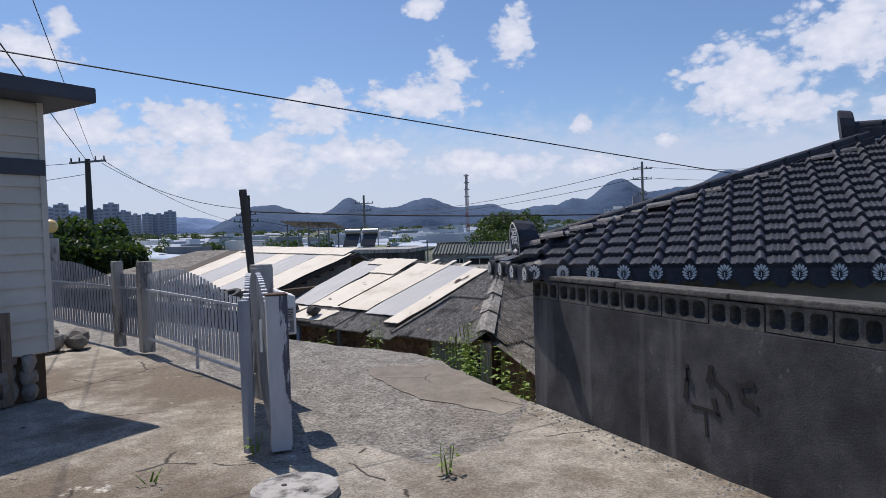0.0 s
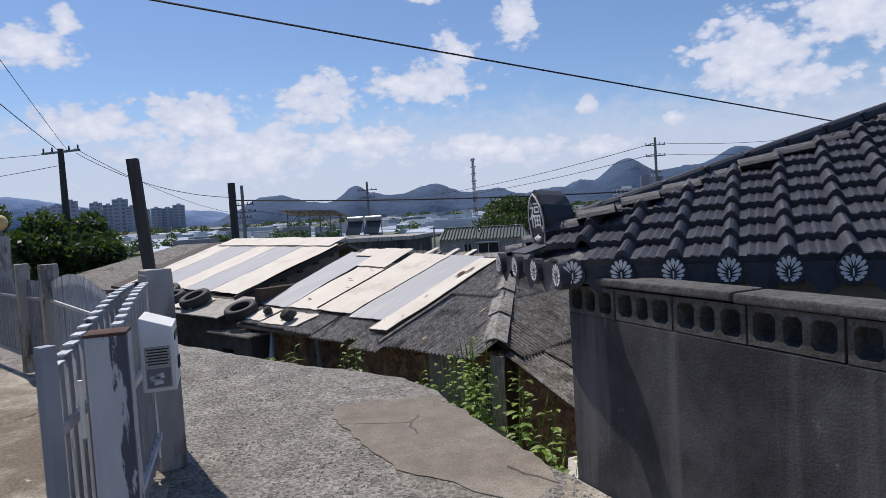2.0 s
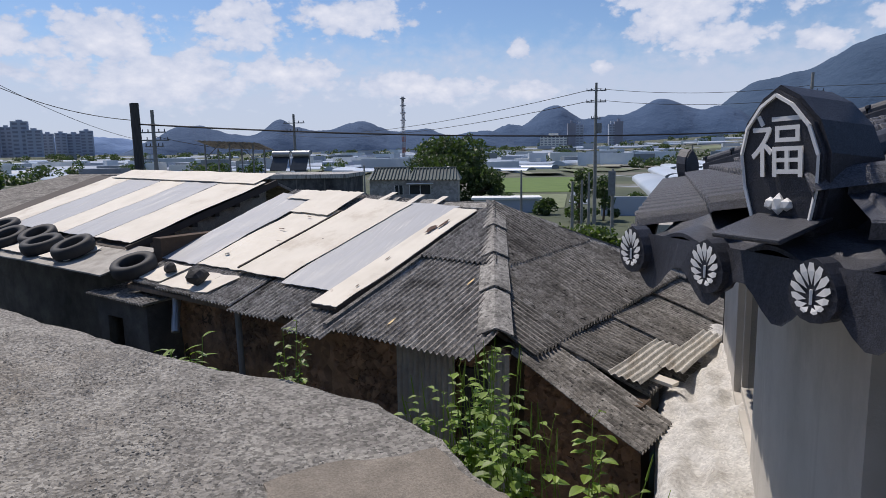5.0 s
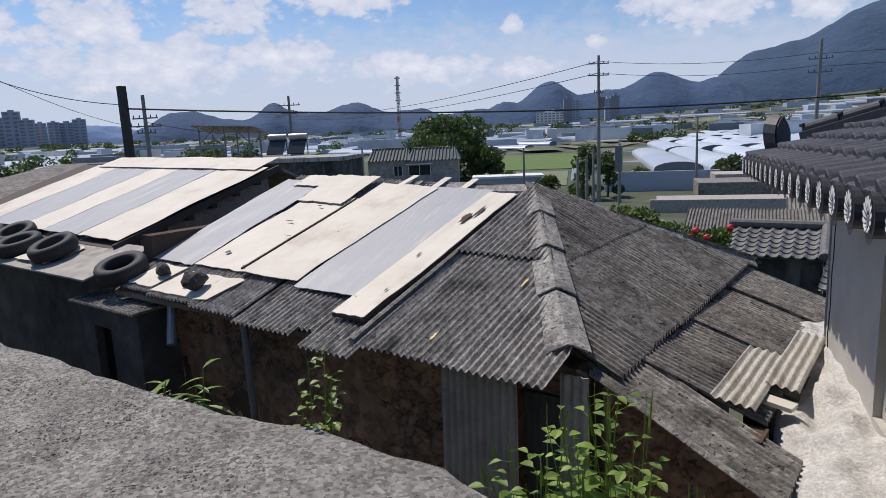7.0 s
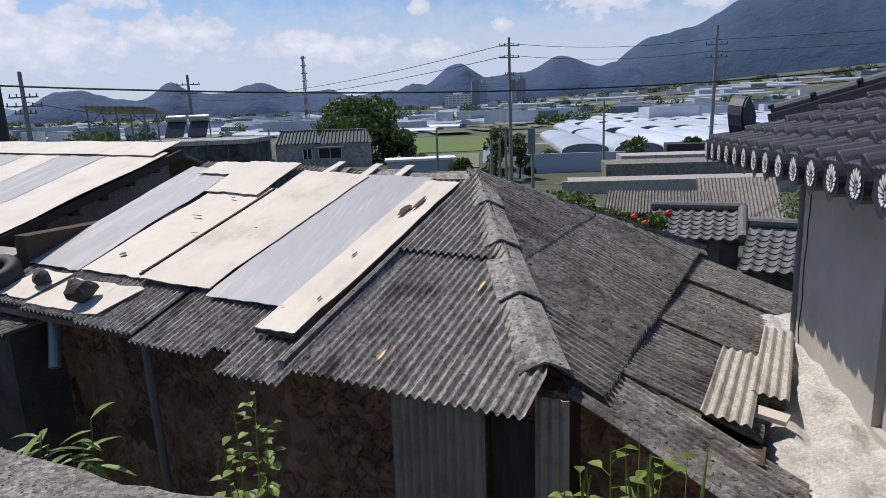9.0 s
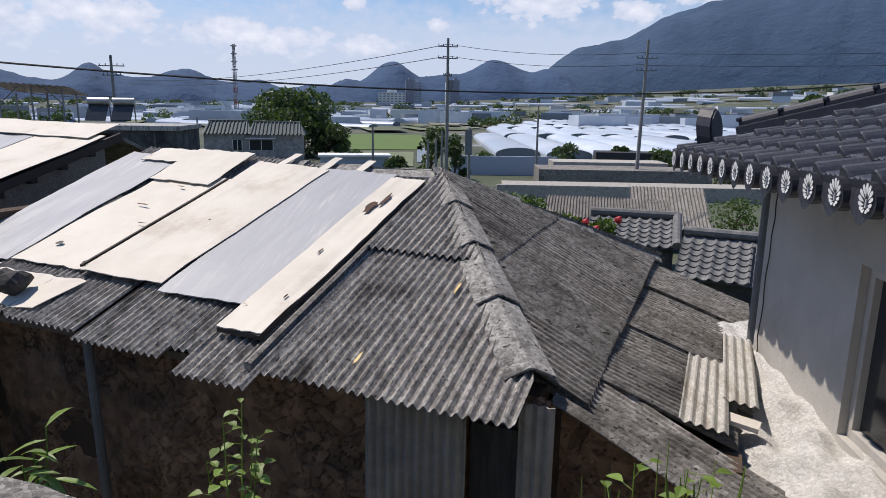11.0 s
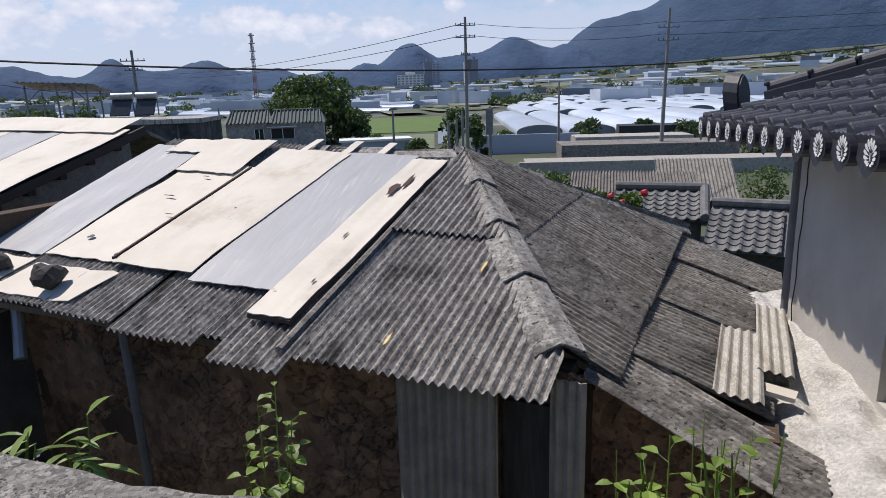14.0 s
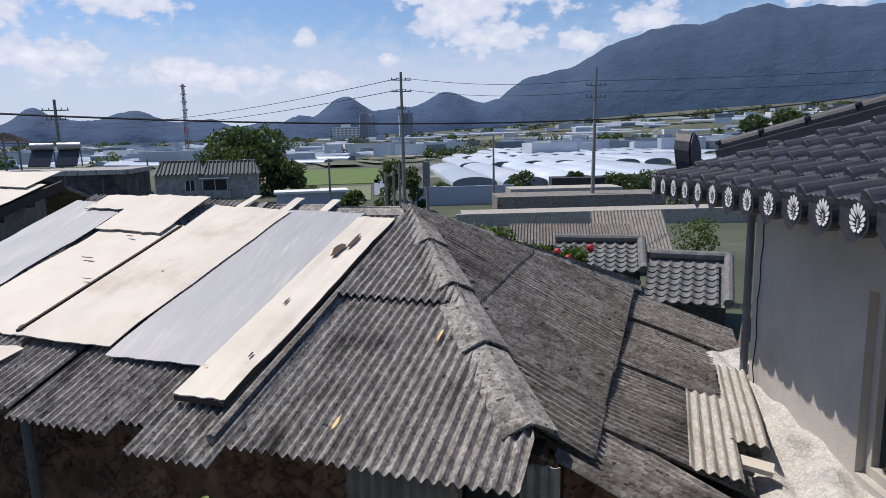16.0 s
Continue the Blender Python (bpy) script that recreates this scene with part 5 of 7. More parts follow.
part("strut", rod((-6.05, 4.58, -0.02), (-6.05, 4.58, 0.35), 0.018), M["fence_paint"], fence)

gate = thing("gate", P_NEAR, "folded white sheet-metal gate leaves, dark paint showing through", "gate")
g0, g1 = P_NEAR, P_MID + Vector((0.1, -0.1, 0.05))
gd = (g1 - g0)
gs = Vector((-gd.y, gd.x, 0)).normalized()


def leaf(a, b, n, top0, top1, name, parent, label):
    """A gate leaf of folded strips with a stepped top."""
    d = b - a
    rot = Matrix.Rotation(math.atan2(d.y, d.x), 4, "Z")
    frame_bm = bmesh.new()
    for z in (0.22, 0.75):
        beam(a + Vector((0, 0, z)), b + Vector((0, 0, z)), 0.03, 0.035, frame_bm)
    fr = part(name, frame_bm, M["gate_paint"], parent, label)
    w = d.length / n
    for i in range(n):
        s = (i + 0.5) / n
        p = a.lerp(b, s)
        h = top0 + (top1 - top0) * (math.sin(s * math.pi / 2)) - 0.08
        bm = bmesh.new()
        prof = [(-0.5, 0.0), (-0.36, 0.028), (0.22, 0.028), (0.36, 0.0), (0.5, 0.0)]
        for (x0, y0), (x1, y1) in zip(prof, prof[1:]):
            v = [bm.verts.new((x * w, y, z)) for x, y, z in ((x0, y0, 0), (x1, y1, 0), (x1, y1, h), (x0, y0, h))]
            bm.faces.new(v)
        bmesh.ops.solidify(bm, geom=bm.faces[:], thickness=0.002)
        box((w * 0.9, 0.045, 0.008), Matrix.Translation((0, 0.012, h)), 0.0, bm)
        bm.transform(Matrix.Translation((p.x, p.y, p.z + 0.08)) @ rot)
        part("strip", bm, M["gate_paint"], fr)
    return fr


leaf(g0 - gs * -0.05, g1 - gs * -0.02, 14, 1.0, 1.2, "leaf", gate, "outer white gate leaf")
leaf(g0 + gs * 0.22 + gd * 0.02, g1 + gs * 0.1, 14, 1.0, 1.2, "leaf", gate, "inner white gate leaf")
gp = part("gate_post", box((0.15, 0.15, 1.13), Matrix.Translation(P_NEAR + Vector((0.0, -0.02, 0.565))) @ Matrix.Rotation(math.atan2(gd.y, gd.x), 4, "Z"), 0.012), M["fence_paint"], gate, "square steel gatepost with chipped white over blue paint")
part("rim", box((0.152, 0.152, 0.012), Matrix.Translation(P_NEAR + Vector((0, -0.02, 1.13))) @ Matrix.Rotation(math.atan2(gd.y, gd.x), 4, "Z"), 0.0), M["rust_paint"], gp, "rusted top of the post")
part("gate_post", box((0.06, 0.06, 1.1), Matrix.Translation(P_NEAR + gs * 0.24 + Vector((0, 0, 0.55))), 0.006), M["fence_grey"], gate)
part("bolt", rod(P_NEAR + gs * 0.13 + Vector((0, 0, 0.72)), P_NEAR + gs * 0.13 + Vector((0, 0, 0.95)), 0.01), M["white_paint"], gate, "white drop bolt")

mail = thing("mailbox", g0 + gd * 0.5 - gs * 0.1 + Vector((0, 0, 0.82)), "white steel mailbox fixed to the gate, faded printing", "mailbox")
mrot = Matrix.Rotation(math.atan2(gd.y, gd.x), 4, "Z")
mc = g0 + gd * 0.4 - gs * 0.11 + Vector((0, 0, 0.93))
mb = box((0.3, 0.15, 0.36), Matrix.Translation(mc) @ mrot, 0.008)
for v in mb.verts:
    if v.co.z > mc.z + 0.1 and (v.co - mc).dot(-gs) > 0.0:
        v.co.z -= 0.05
mbox = part("body", mb, M["white_paint"], mail)
part("slot", box((0.2, 0.006, 0.035), Matrix.Translation(mc - gs * 0.075 + Vector((0, 0, 0.07))) @ mrot), M["black_paint"], mail, "dark letter slot")
part("window", box((0.09, 0.006, 0.06), Matrix.Translation(mc - gs * 0.075 + gd.normalized() * 0.06 - Vector((0, 0, 0.08))) @ mrot, 0.01), M["black_paint"], mail, "dark viewing window")
part("sticker", box((0.004, 0.115, 0.2), Matrix.Translation(mc - gd.normalized() * 0.151 - Vector((0, 0, 0.06))) @ mrot), M["steel"], mail, "peeling grey notice")
for i in range(6):
    part("print_bar", box((0.004, 0.1 - 0.012 * (i % 2), 0.006), Matrix.Translation(mc - gd.normalized() * 0.1535 + Vector((0, 0, 0.026 - 0.014 * i))) @ mrot), M["black_paint"], mail)
part("notice_frame", box((0.004, 0.105, 0.09), Matrix.Translation(mc - gd.normalized() * 0.1525 - Vector((0, 0, 0.11))) @ mrot), M["grey_steel"], mail, "grey lower panel of the notice")
rs = random.Random(6)
for i in range(5):
    part("peeled_patch", box((0.004, rs.uniform(0.02, 0.05), rs.uniform(0.012, 0.03)), Matrix.Translation(mc - gd.normalized() * 0.1545 + gs * rs.uniform(-0.025, 0.025) - Vector((0, 0, rs.uniform(0.09, 0.145)))) @ mrot @ Matrix.Rotation(rs.uniform(-0.3, 0.3), 4, "X")), M["white_paint"], mail)

for nm, a, b, lab in (("timber_pole", (-4.62, 4.3, -0.1), (-4.72, 4.2, 2.04), "dark squared timber pole leaning beside the gatepost"),):
    tagged(part(nm, beam(a, b, 0.075, 0.075, None, 0.006), M["wood_black"]), lab, "pole")
far_pole = tagged(part("timber_pole", rod((-19.1, 17.2, -4.2), (-19.35, 17.35, 3.12), 0.16, 0.13, 10), M["wood_black"]), "dark timber pole standing among the sheds", "pole")

# manhole lid
lid = bmesh.new()
bmesh.ops.create_cone(lid, cap_ends=True, segments=40, radius1=0.27, radius2=0.262, depth=0.04)
lid.transform(Matrix.Translation((-2.25, 2.32, 0.012)))
mh = thing("manhole_lid", (-2.25, 2.32, 0), "round pale concrete manhole lid set in the yard", "manhole lid")
part("lid", lid, M["post_concrete"], mh)
for s in (-1, 1):
    part("lift_hole", rod((-2.25 + 0.09 * s, 2.32, 0.03), (-2.25 + 0.09 * s, 2.32, 0.036), 0.018), M["black_paint"], mh)

# ---- white clapboard house ----
white = thing("clapboard_house", (-7.5, 0, 0), "white clapboard house with a stone footing and dark fascia", "house")
HX, HY = -6.42, 3.1
body = part("wall", box((6.0, 9.0, 2.75), Matrix.Translation((HX - 3.0 - 0.02, HY - 4.5, 0.42 + 1.375))), M["siding"], white, "white clapboard wall")
for i in range(15):
    z = 0.44 + i * 0.168
    bm = bmesh.new()
    v = [bm.verts.new(p) for p in ((HX + 0.026, -5.9, z), (HX + 0.026, HY - 0.05, z), (HX + 0.002, HY - 0.05, z + 0.168), (HX + 0.002, -5.9, z + 0.168), (HX - 0.02, -5.9, z), (HX - 0.02, HY - 0.05, z))]
    bm.faces.new((v[0], v[1], v[2], v[3]))
    bm.faces.new((v[4], v[5], v[1], v[0]))
    part("clapboard", bm, M["siding"], body)
part("corner_trim", box((0.06, 0.06, 2.6), Matrix.Translation((HX + 0.0, HY - 0.02, 1.74))), M["siding"], white, "white corner trim")
part("band", box((0.05, 9.0, 0.16), Matrix.Translation((HX + 0.02, HY - 4.5, 2.32)), 0.004), M["dark_metal"], white, "dark blue-grey band")
part("eave", box((7.0, 9.6, 0.16), Matrix.Translation((HX - 3.08, HY - 4.45, 3.06)), 0.02), M["dark_metal"], white, "dark blue-grey flat eave")
foot = part("footing", box((5.9, 8.9, 0.62), Matrix.Translation((HX - 3.0, HY - 4.5, 0.13))), M["mud_joint"], white, "field stone footing")
rnd = random.Random(4)
y = HY - 0.12
while y > -3.0:
    w = rnd.uniform(0.18, 0.3)
    z = -0.03
    while z < 0.34:
        h = rnd.uniform(0.15, 0.24)
        rock((HX - 0.03, y - w / 2, z), (0.14, w, h * 1.25), rnd.random(), M["stone"], "stone", foot)
        z += h * 0.86
    y -= w * 0.94
wn = part("window", box((0.05, 1.2, 0.92), Matrix.Translation((HX + 0.01, HY - 1.0, 0.42)), 0.006), M["wood"], white, "brown timber window frame")
part("pane", box((0.012, 1.0, 0.74), Matrix.Translation((HX + 0.036, HY - 1.0, 0.42))), M["window"], wn)
# stones heaped below the fence
rnd = random.Random(8)
for i in range(26):
    x, y = -8.9 - rnd.random() * 3.4, 4.35 + rnd.random() * 0.8
    s = rnd.uniform(0.22, 0.46)
    tagged(rock((x, y, -0.03), (s, s * 0.8, s * 0.75), i + 30, M["stone"], "field_stone"), "rounded grey field stone heaped beside the fence", "stone", "stones by the fence")
# globe lamp on its post
lamp = thing("garden_lamp", (-17.5, 8.9, -0.1), "yellowed globe lamp on a pale gate pillar", "lamp")
part("pillar", box((0.3, 0.3, 1.75), Matrix.Translation((-17.5, 8.9, 0.775)), 0.02), M["post_concrete"], lamp)
gl = bmesh.new()
bmesh.ops.create_uvsphere(gl, u_segments=20, v_segments=12, radius=0.19)
gl.transform(Matrix.Translation((-17.5, 8.9, 1.97)))
part("globe", gl, M["lamp_globe"], lamp, "yellowed plastic globe", True)
part("collar", rod((-17.5, 8.9, 1.65), (-17.5, 8.9, 1.8), 0.07), M["grey_steel"], lamp)

# ---- distance ----
EYE0 = Vector((-4.0, 5.0, 1.43))


def at_bearing(az, r, z=None):
    a = radians(az)
    x, y = EYE0.x + r * math.sin(a), EYE0.y + r * math.cos(a)
    return Vector((x, y, valley(x, y) if z is None else z))


def hills(name, peaks, r0, depth, az0, az1, mat, label, seed, rough):
    """A wooded range: mounds (bearing, height in degrees, half width in degrees) seen at distance r0."""
    n, rows = 260, 10
    bm = bmesh.new()
    grid = []
    for j in range(rows + 1):
        t = j / rows
        r = r0 + depth * t
        line = []
        for i in range(n + 1):
            az = az0 + (az1 - az0) * i / n
            e = 0.0
            for a, h, w in peaks:
                e += (h * math.exp(-((az - a) / w) ** 2)) ** 3
            e = e ** (1 / 3)
            base = math.degrees(math.atan(rise(az)))
            e = max(e, base * 0.6)
            e += rough * (noise.fractal(Vector((az * 0.3, seed, 0)), 1.2, 2.1, 6)) * 0.3
            shape = math.sin(min(1, t * 1.25) * math.pi / 2) ** 0.8 * (1 - 0.25 * max(0, t - 0.8) * 5)
            zz = (r0 + depth * 0.8) * math.tan(radians(e)) * shape
            zz += r0 * 0.02 * rough * noise.fractal(Vector((az * 0.35 + t * 1.5, t * 3, seed + 3)), 1.0, 2.0, 5) * math.sin(math.pi * t)
            p = at_bearing(az, r, 0)
            low = -12 if t == 0 else 0
            line.append(bm.verts.new((p.x, p.y, zz + low)))
        grid.append(line)
    for a, b in zip(grid, grid[1:]):
        for i in range(n):
            bm.faces.new((a[i], a[i + 1], b[i + 1], b[i]))
    bmesh.ops.recalc_face_normals(bm, faces=bm.faces)
    return setting(name, bm, mat, label, "hills", True)


# ranges get their haze from the blue of their materials, not from air
hills("backdrop", [(-66, 3.2, 8), (-76, 3.6, 9), (-55, 1.7, 9), (-90, 3, 12)], 3900, 300, -110, -45, M["hill_far"], "distant range painted pale blue for haze", 5.0, 0.25)
hills("backdrop", [(-46.6, 2.45, 4), (-39.7, 2.7, 1.6), (-33, 2.6, 3.2), (-28, 1.9, 4), (-23, 1.8, 4), (-38, 2.05, 10)], 2300, 420, -56, -14, M["hill"], "low wooded hills with haze painted into their blue", 9.0, 0.4)
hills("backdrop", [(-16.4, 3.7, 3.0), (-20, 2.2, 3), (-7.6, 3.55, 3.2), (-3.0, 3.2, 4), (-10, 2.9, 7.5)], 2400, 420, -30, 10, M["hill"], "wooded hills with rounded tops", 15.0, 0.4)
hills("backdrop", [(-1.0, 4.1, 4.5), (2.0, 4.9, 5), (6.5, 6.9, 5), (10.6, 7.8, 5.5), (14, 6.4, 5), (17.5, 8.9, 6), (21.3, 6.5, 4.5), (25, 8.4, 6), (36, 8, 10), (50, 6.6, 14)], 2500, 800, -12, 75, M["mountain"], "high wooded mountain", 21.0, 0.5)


def crown_mesh(blobs, count, size, seed, flat=0.75):
    """Many small leaf blades scattered over overlapping masses; blobs: centre and radius."""
    rnd = np.random.RandomState(seed)
    vol = np.array([b[1] ** 2 for b in blobs])
    pick = rnd.choice(len(blobs), count, p=vol / vol.sum())
    cen = np.array([tuple(b[0]) for b in blobs])[pick]
    rad = np.array([b[1] for b in blobs])[pick]
    d = rnd.normal(size=(count, 3))
    d /= np.linalg.norm(d, axis=1)[:, None]
    bumpy = 0.72 + 0.34 * np.abs(np.sin(d[:, 0] * 5 + pick) * np.cos(d[:, 2] * 6 + d[:, 1] * 4))
    pos = cen + d * (rad * bumpy * rnd.uniform(0.72, 1.08, count) ** 0.6)[:, None] * np.array([1, 1, flat])
    a = rnd.normal(size=(count, 3)) + d * 0.3
    a /= np.linalg.norm(a, axis=1)[:, None]
    b = np.cross(a, rnd.normal(size=(count, 3)))
    b /= np.linalg.norm(b, axis=1)[:, None]
    s = size * rnd.uniform(0.6, 1.3, count)
    quad = np.stack([pos - a * s[:, None], pos + b * (s * 0.5)[:, None], pos + a * s[:, None], pos - b * (s * 0.5)[:, None]], 1)
    me = bpy.data.meshes.new("crown")
    me.from_pydata(quad.reshape(-1, 3).tolist(), [], (np.arange(count * 4).reshape(-1, 4)).tolist())
    return me


def tree(name, at, height, width, seed, leaves, size, label, mat, trunk_share=0.35, category="tree", group=""):
    """A tapered trunk with limbs and a broken crown."""
    rnd = random.Random(seed)
    base = thing(name, at, label, category, group)
    at = Vector(at)
    top = at + Vector((rnd.uniform(-0.05, 0.05) * height, 0, height * 0.75))
    bm = rod(at - Vector((0, 0, 0.1)), at + (top - at) * 0.5, width * 0.035 + 0.02, width * 0.025 + 0.015, 8)
    blobs = []
    for i in range(9):
        a = 2 * math.pi * i / 9 + rnd.random()
        lv = rnd.uniform(trunk_share + 0.1, 0.9)
        reach = width * 0.5 * rnd.uniform(0.4, 0.72) * math.sin(min(1, (1.08 - lv) * 2.1) * math.pi / 2)
        tip = at + Vector((math.cos(a) * reach, math.sin(a) * reach, height * lv))
        rod(at + (top - at) * rnd.uniform(0.3, 0.5), tip, width * 0.016 + 0.008, 0.006, 5, bm)
        blobs.append((tip, width * rnd.uniform(0.16, 0.26)))
    blobs.append((at + Vector((0, 0, height * 0.68)), width * 0.3))
    blobs.append((at + Vector((0, 0, height * 0.86)), width * 0.2))
    part("trunk", bm, M["bark"], base)
    me = crown_mesh(blobs, leaves, size, seed)
    me.transform(Matrix.Translation(-at))
    me.materials.append(mat)
    ob = new("crown", me)
    ob.parent = base
    return base


tree("tree", at_bearing(-24.9, 96), 8.6, 14.0, 3, 12000, 0.28, "broad dark green tree behind the farmhouse", M["leaf_far"], 0.1)
tree("tree", at_bearing(-22.0, 92), 4.8, 7.0, 13, 3000, 0.28, "dark green tree behind the farmhouse", M["leaf_far"], 0.1)
for az, r, h, w, sd in ((-12.9, 62, 5.2, 3.6, 21), (-10.9, 64, 4.6, 3.0, 22), (-1.2, 78, 3.0, 4.0, 23), (6.6, 80, 2.4, 4.6, 24), (-16, 70, 1.6, 3.0, 25), (12.0, 70, 2.6, 5.0, 26), (3.2, 82, 2.6, 2.6, 27), (-19.4, 76, 1.8, 3.4, 28), (-8.3, 74, 2.0, 3.4, 31), (9.0, 84, 2.2, 6.0, 33)):
    tree("bush" if h < 3 else "tree", at_bearing(az, r), h, w, sd, 1400, 0.2, "green shrub at the edge of the fields", M["leaf_far"], 0.05, "shrub", "field-edge shrubs")
for x, y, z, h, w, sd in ((-24.2, 13.2, -1.2, 3.7, 3.4, 41), (-26, 15.8, -1.4, 3.9, 3.6, 42), (-22.6, 14.2, -1.4, 2.8, 2.6, 43), (-30, 13.5, -1, 4.2, 4.4, 44)):
    tree("tree", (x, y, z), h, w, sd, 5000, 0.12, "leafy green tree beyond the fence", M["leaf_tree"], 0.15, "tree", "trees beyond the fence")


def utility_pole(at, top, r, arms, label, mat, lean=(0, 0)):
    """A tapered pole with crossarms (height below top, half length, turn), insulators and braces."""
    base = thing("utility_pole", at, label, "utility pole")
    at = Vector(at)
    tip = Vector((at.x + lean[0], at.y + lean[1], top))
    part("mast", rod(at, tip, r * 1.35, r * 0.8, 12), mat, base)
    for dz, half, turn in arms:
        c = tip - Vector((0, 0, dz))
        d = Vector((math.cos(turn), math.sin(turn), 0))
        arm = part("crossarm", beam(c - d * half, c + d * half, r * 0.6, r * 0.6), M["grey_steel"], base)
        for s in (-0.92, -0.45, 0.45, 0.92):
            p = c + d * half * s
            part("insulator", rod(p, p + Vector((0, 0, r * 1.6)), r * 0.3, r * 0.22, 8), M["tile_trim"], arm)
    return base


UT = Vector((-26.4, 15.2, 4.85))
utility_pole((-26.6, 15.3, -1.6), 5.0, 0.13, ((0.12, 0.95, 0.25),), "dark utility pole with one crossarm and drooping service wires", M["wood_black"])
HP1 = at_bearing(-11.6, 60)
hp1 = utility_pole(HP1, 7.5, 0.14, ((0.7, 0.9, 0.4), (1.7, 0.9, 0.4), (3.2, 0.7, 1.2)), "grey concrete utility pole with crossarms above the village", M["pole_concrete"])
part("transformer", rod(HP1 + Vector((0.35, 0, 8.4)), HP1 + Vector((0.35, 0, 9.3)), 0.2), M["grey_steel"], hp1, "grey transformer can")
HP2 = at_bearing(4.6, 62)
utility_pole(HP2, 7.55, 0.14, ((1.55, 0.9, 0.1), (2.6, 0.9, 0.1)), "grey concrete utility pole with crossarms beside the fields", M["pole_concrete"], (0.2, 0))
HP3 = at_bearing(-38.2, 66)
utility_pole(HP3, 5.6, 0.14, ((0.9, 1.1, 0.3), (1.7, 0.8, 0.3)), "grey utility pole with crossarms beyond the sheds", M["pole_concrete"])
HP4 = at_bearing(-49.6, 44)
utility_pole(HP4, 4.5, 0.13, ((1.4, 0.9, 0.2), (1.9, 0.9, 1.0), (2.3, 0.6, 0.4)), "utility pole with double crossarms beyond the sheds", M["pole_concrete"])
for az, r, h in ((-9.6, 45, 5.0), (-13.2, 48, 4.2), (-3.8, 66, 7.2), (-18.0, 58, 5.2), (-12.5, 52, 4.4), (-32.3, 74, 5.6), (-12.0, 56, 5.0)):
    p = at_bearing(az, r)
    utility_pole(p, p.z + h, 0.1, (), "thin grey roadside pole", M["pole_concrete"])
box_p = at_bearing(-9.6, 44.9)
tagged(part("control_box", box((0.45, 0.3, 1.7), Matrix.Translation(box_p + Vector((0, -0.25, 4.0))), 0.03), M["grey_steel"]), "grey steel box fixed to a roadside pole", "control box")

wires = thing("overhead_wires", (-12, 22, 0), "black overhead wires strung across the village", "wires")
cable("wire", (-15.9, -16.8, 5.6), (-0.46, 8.57, 2.12), 0.13, 0.006, wires)
cable("wire", UT, (2.0, -3.5, 4.5), 0.12, 0.012, wires)
cable("wire", UT + Vector((0.5, 0, 0)), (1.5, -2.6, 6.0), 0.12, 0.008, wires)
cable("wire", UT + Vector((-0.6, 0, 0)), (-40, 2, 5.5), 0.5, 0.012, wires)
cable("wire", UT + Vector((-0.3, 0, -0.5)), (-40, 4, 3.6), 0.5, 0.012, wires)
cable("wire", (-19.3, 17.3, 2.5), (24, 48, 5.2), 1.6, 0.025, wires)
cable("wire", UT + Vector((0.6, 0.2, 0.1)), HP4 + Vector((0, 0, 7.2)), 0.5, 0.012, wires)
cable("wire", UT + Vector((0.7, 0.2, -0.1)), (-19.2, 17.3, 2.6), 0.4, 0.012, wires)
for dz in (0.7, 1.7):
    cable("wire", Vector((HP1.x, HP1.y, 7.7 - dz)), Vector((HP2.x, HP2.y, 7.2 - dz)), 0.5, 0.02, wires)
    cable("wire", Vector((HP2.x, HP2.y, 7.1 - dz)), Vector((60, 70, 9.2 - dz)), 0.7, 0.02, wires)
    cable("wire", Vector((HP1.x, HP1.y, 7.7 - dz)), Vector((-110, 130, 8 - dz * 0.5)), 2.2, 0.03, wires)
cable("wire", HP4 + Vector((0, 0, 7.6)), HP3 + Vector((0, 0, 7.5)), 0.5, 0.02, wires)

# mast
mast_at = at_bearing(-29.2, 430)
mast = thing("radio_mast", mast_at, "tall red and white lattice mast far off", "radio mast")
for i in range(12):
    z0, z1 = i * 3.6, (i + 1) * 3.6
    w = 1.9 - 1.0 * i / 12
    bm = bmesh.new()
    for sx in (-1, 1):
        for sy in (-1, 1):
            rod(mast_at + Vector((sx * w / 2, sy * w / 2, z0)), mast_at + Vector((sx * w / 2 * 0.96, sy * w / 2 * 0.96, z1)), 0.22, n=5, bm=bm)
        rod(mast_at + Vector((sx * w / 2, -w / 2, z0)), mast_at + Vector((-sx * w / 2, -w / 2, z1)), 0.14, n=4, bm=bm)
    part("section", bm, M["tower_red"] if i % 2 == 0 and i < 5 else M["tower_white"], mast)
for i in range(4):
    z = 28 + i * 4.6
    part("platform", rod(mast_at + Vector((0, 0, z)), mast_at + Vector((0, 0, z + 0.5)), 1.9, n=10), M["tower_white"], mast)


def apartment(az, r, w, d, h, mat, floors, cols, label, turn=0.3, group="apartment blocks"):
    at = at_bearing(az, r)
    at.z = EYE0.z - 8
    blk = thing("apartment_block", at, label, "apartment block", group)
    rot = Matrix.Rotation(turn, 4, "Z")
    part("wall", box((w, d, h), Matrix.Translation(at + Vector((0, 0, h / 2))) @ rot), mat, blk)
    part("roof", box((w * 0.35, d * 0.6, 5), Matrix.Translation(at + Vector((0, 0, h + 2.5))) @ rot), mat, blk)
    bm = box((w / cols * 0.62, 0.6, h / floors * 0.5))
    me = mesh_of(bm, "window")
    me.materials.append(M["apartment_dark"])
    for i in range(cols):
        for j in range(1, floors):
            p = at + rot @ Vector((-w / 2 + (i + 0.5) * w / cols, -d / 2 - 0.1, h * (j + 0.4) / floors))
            share("window", me, Matrix.Translation(p) @ rot, blk)


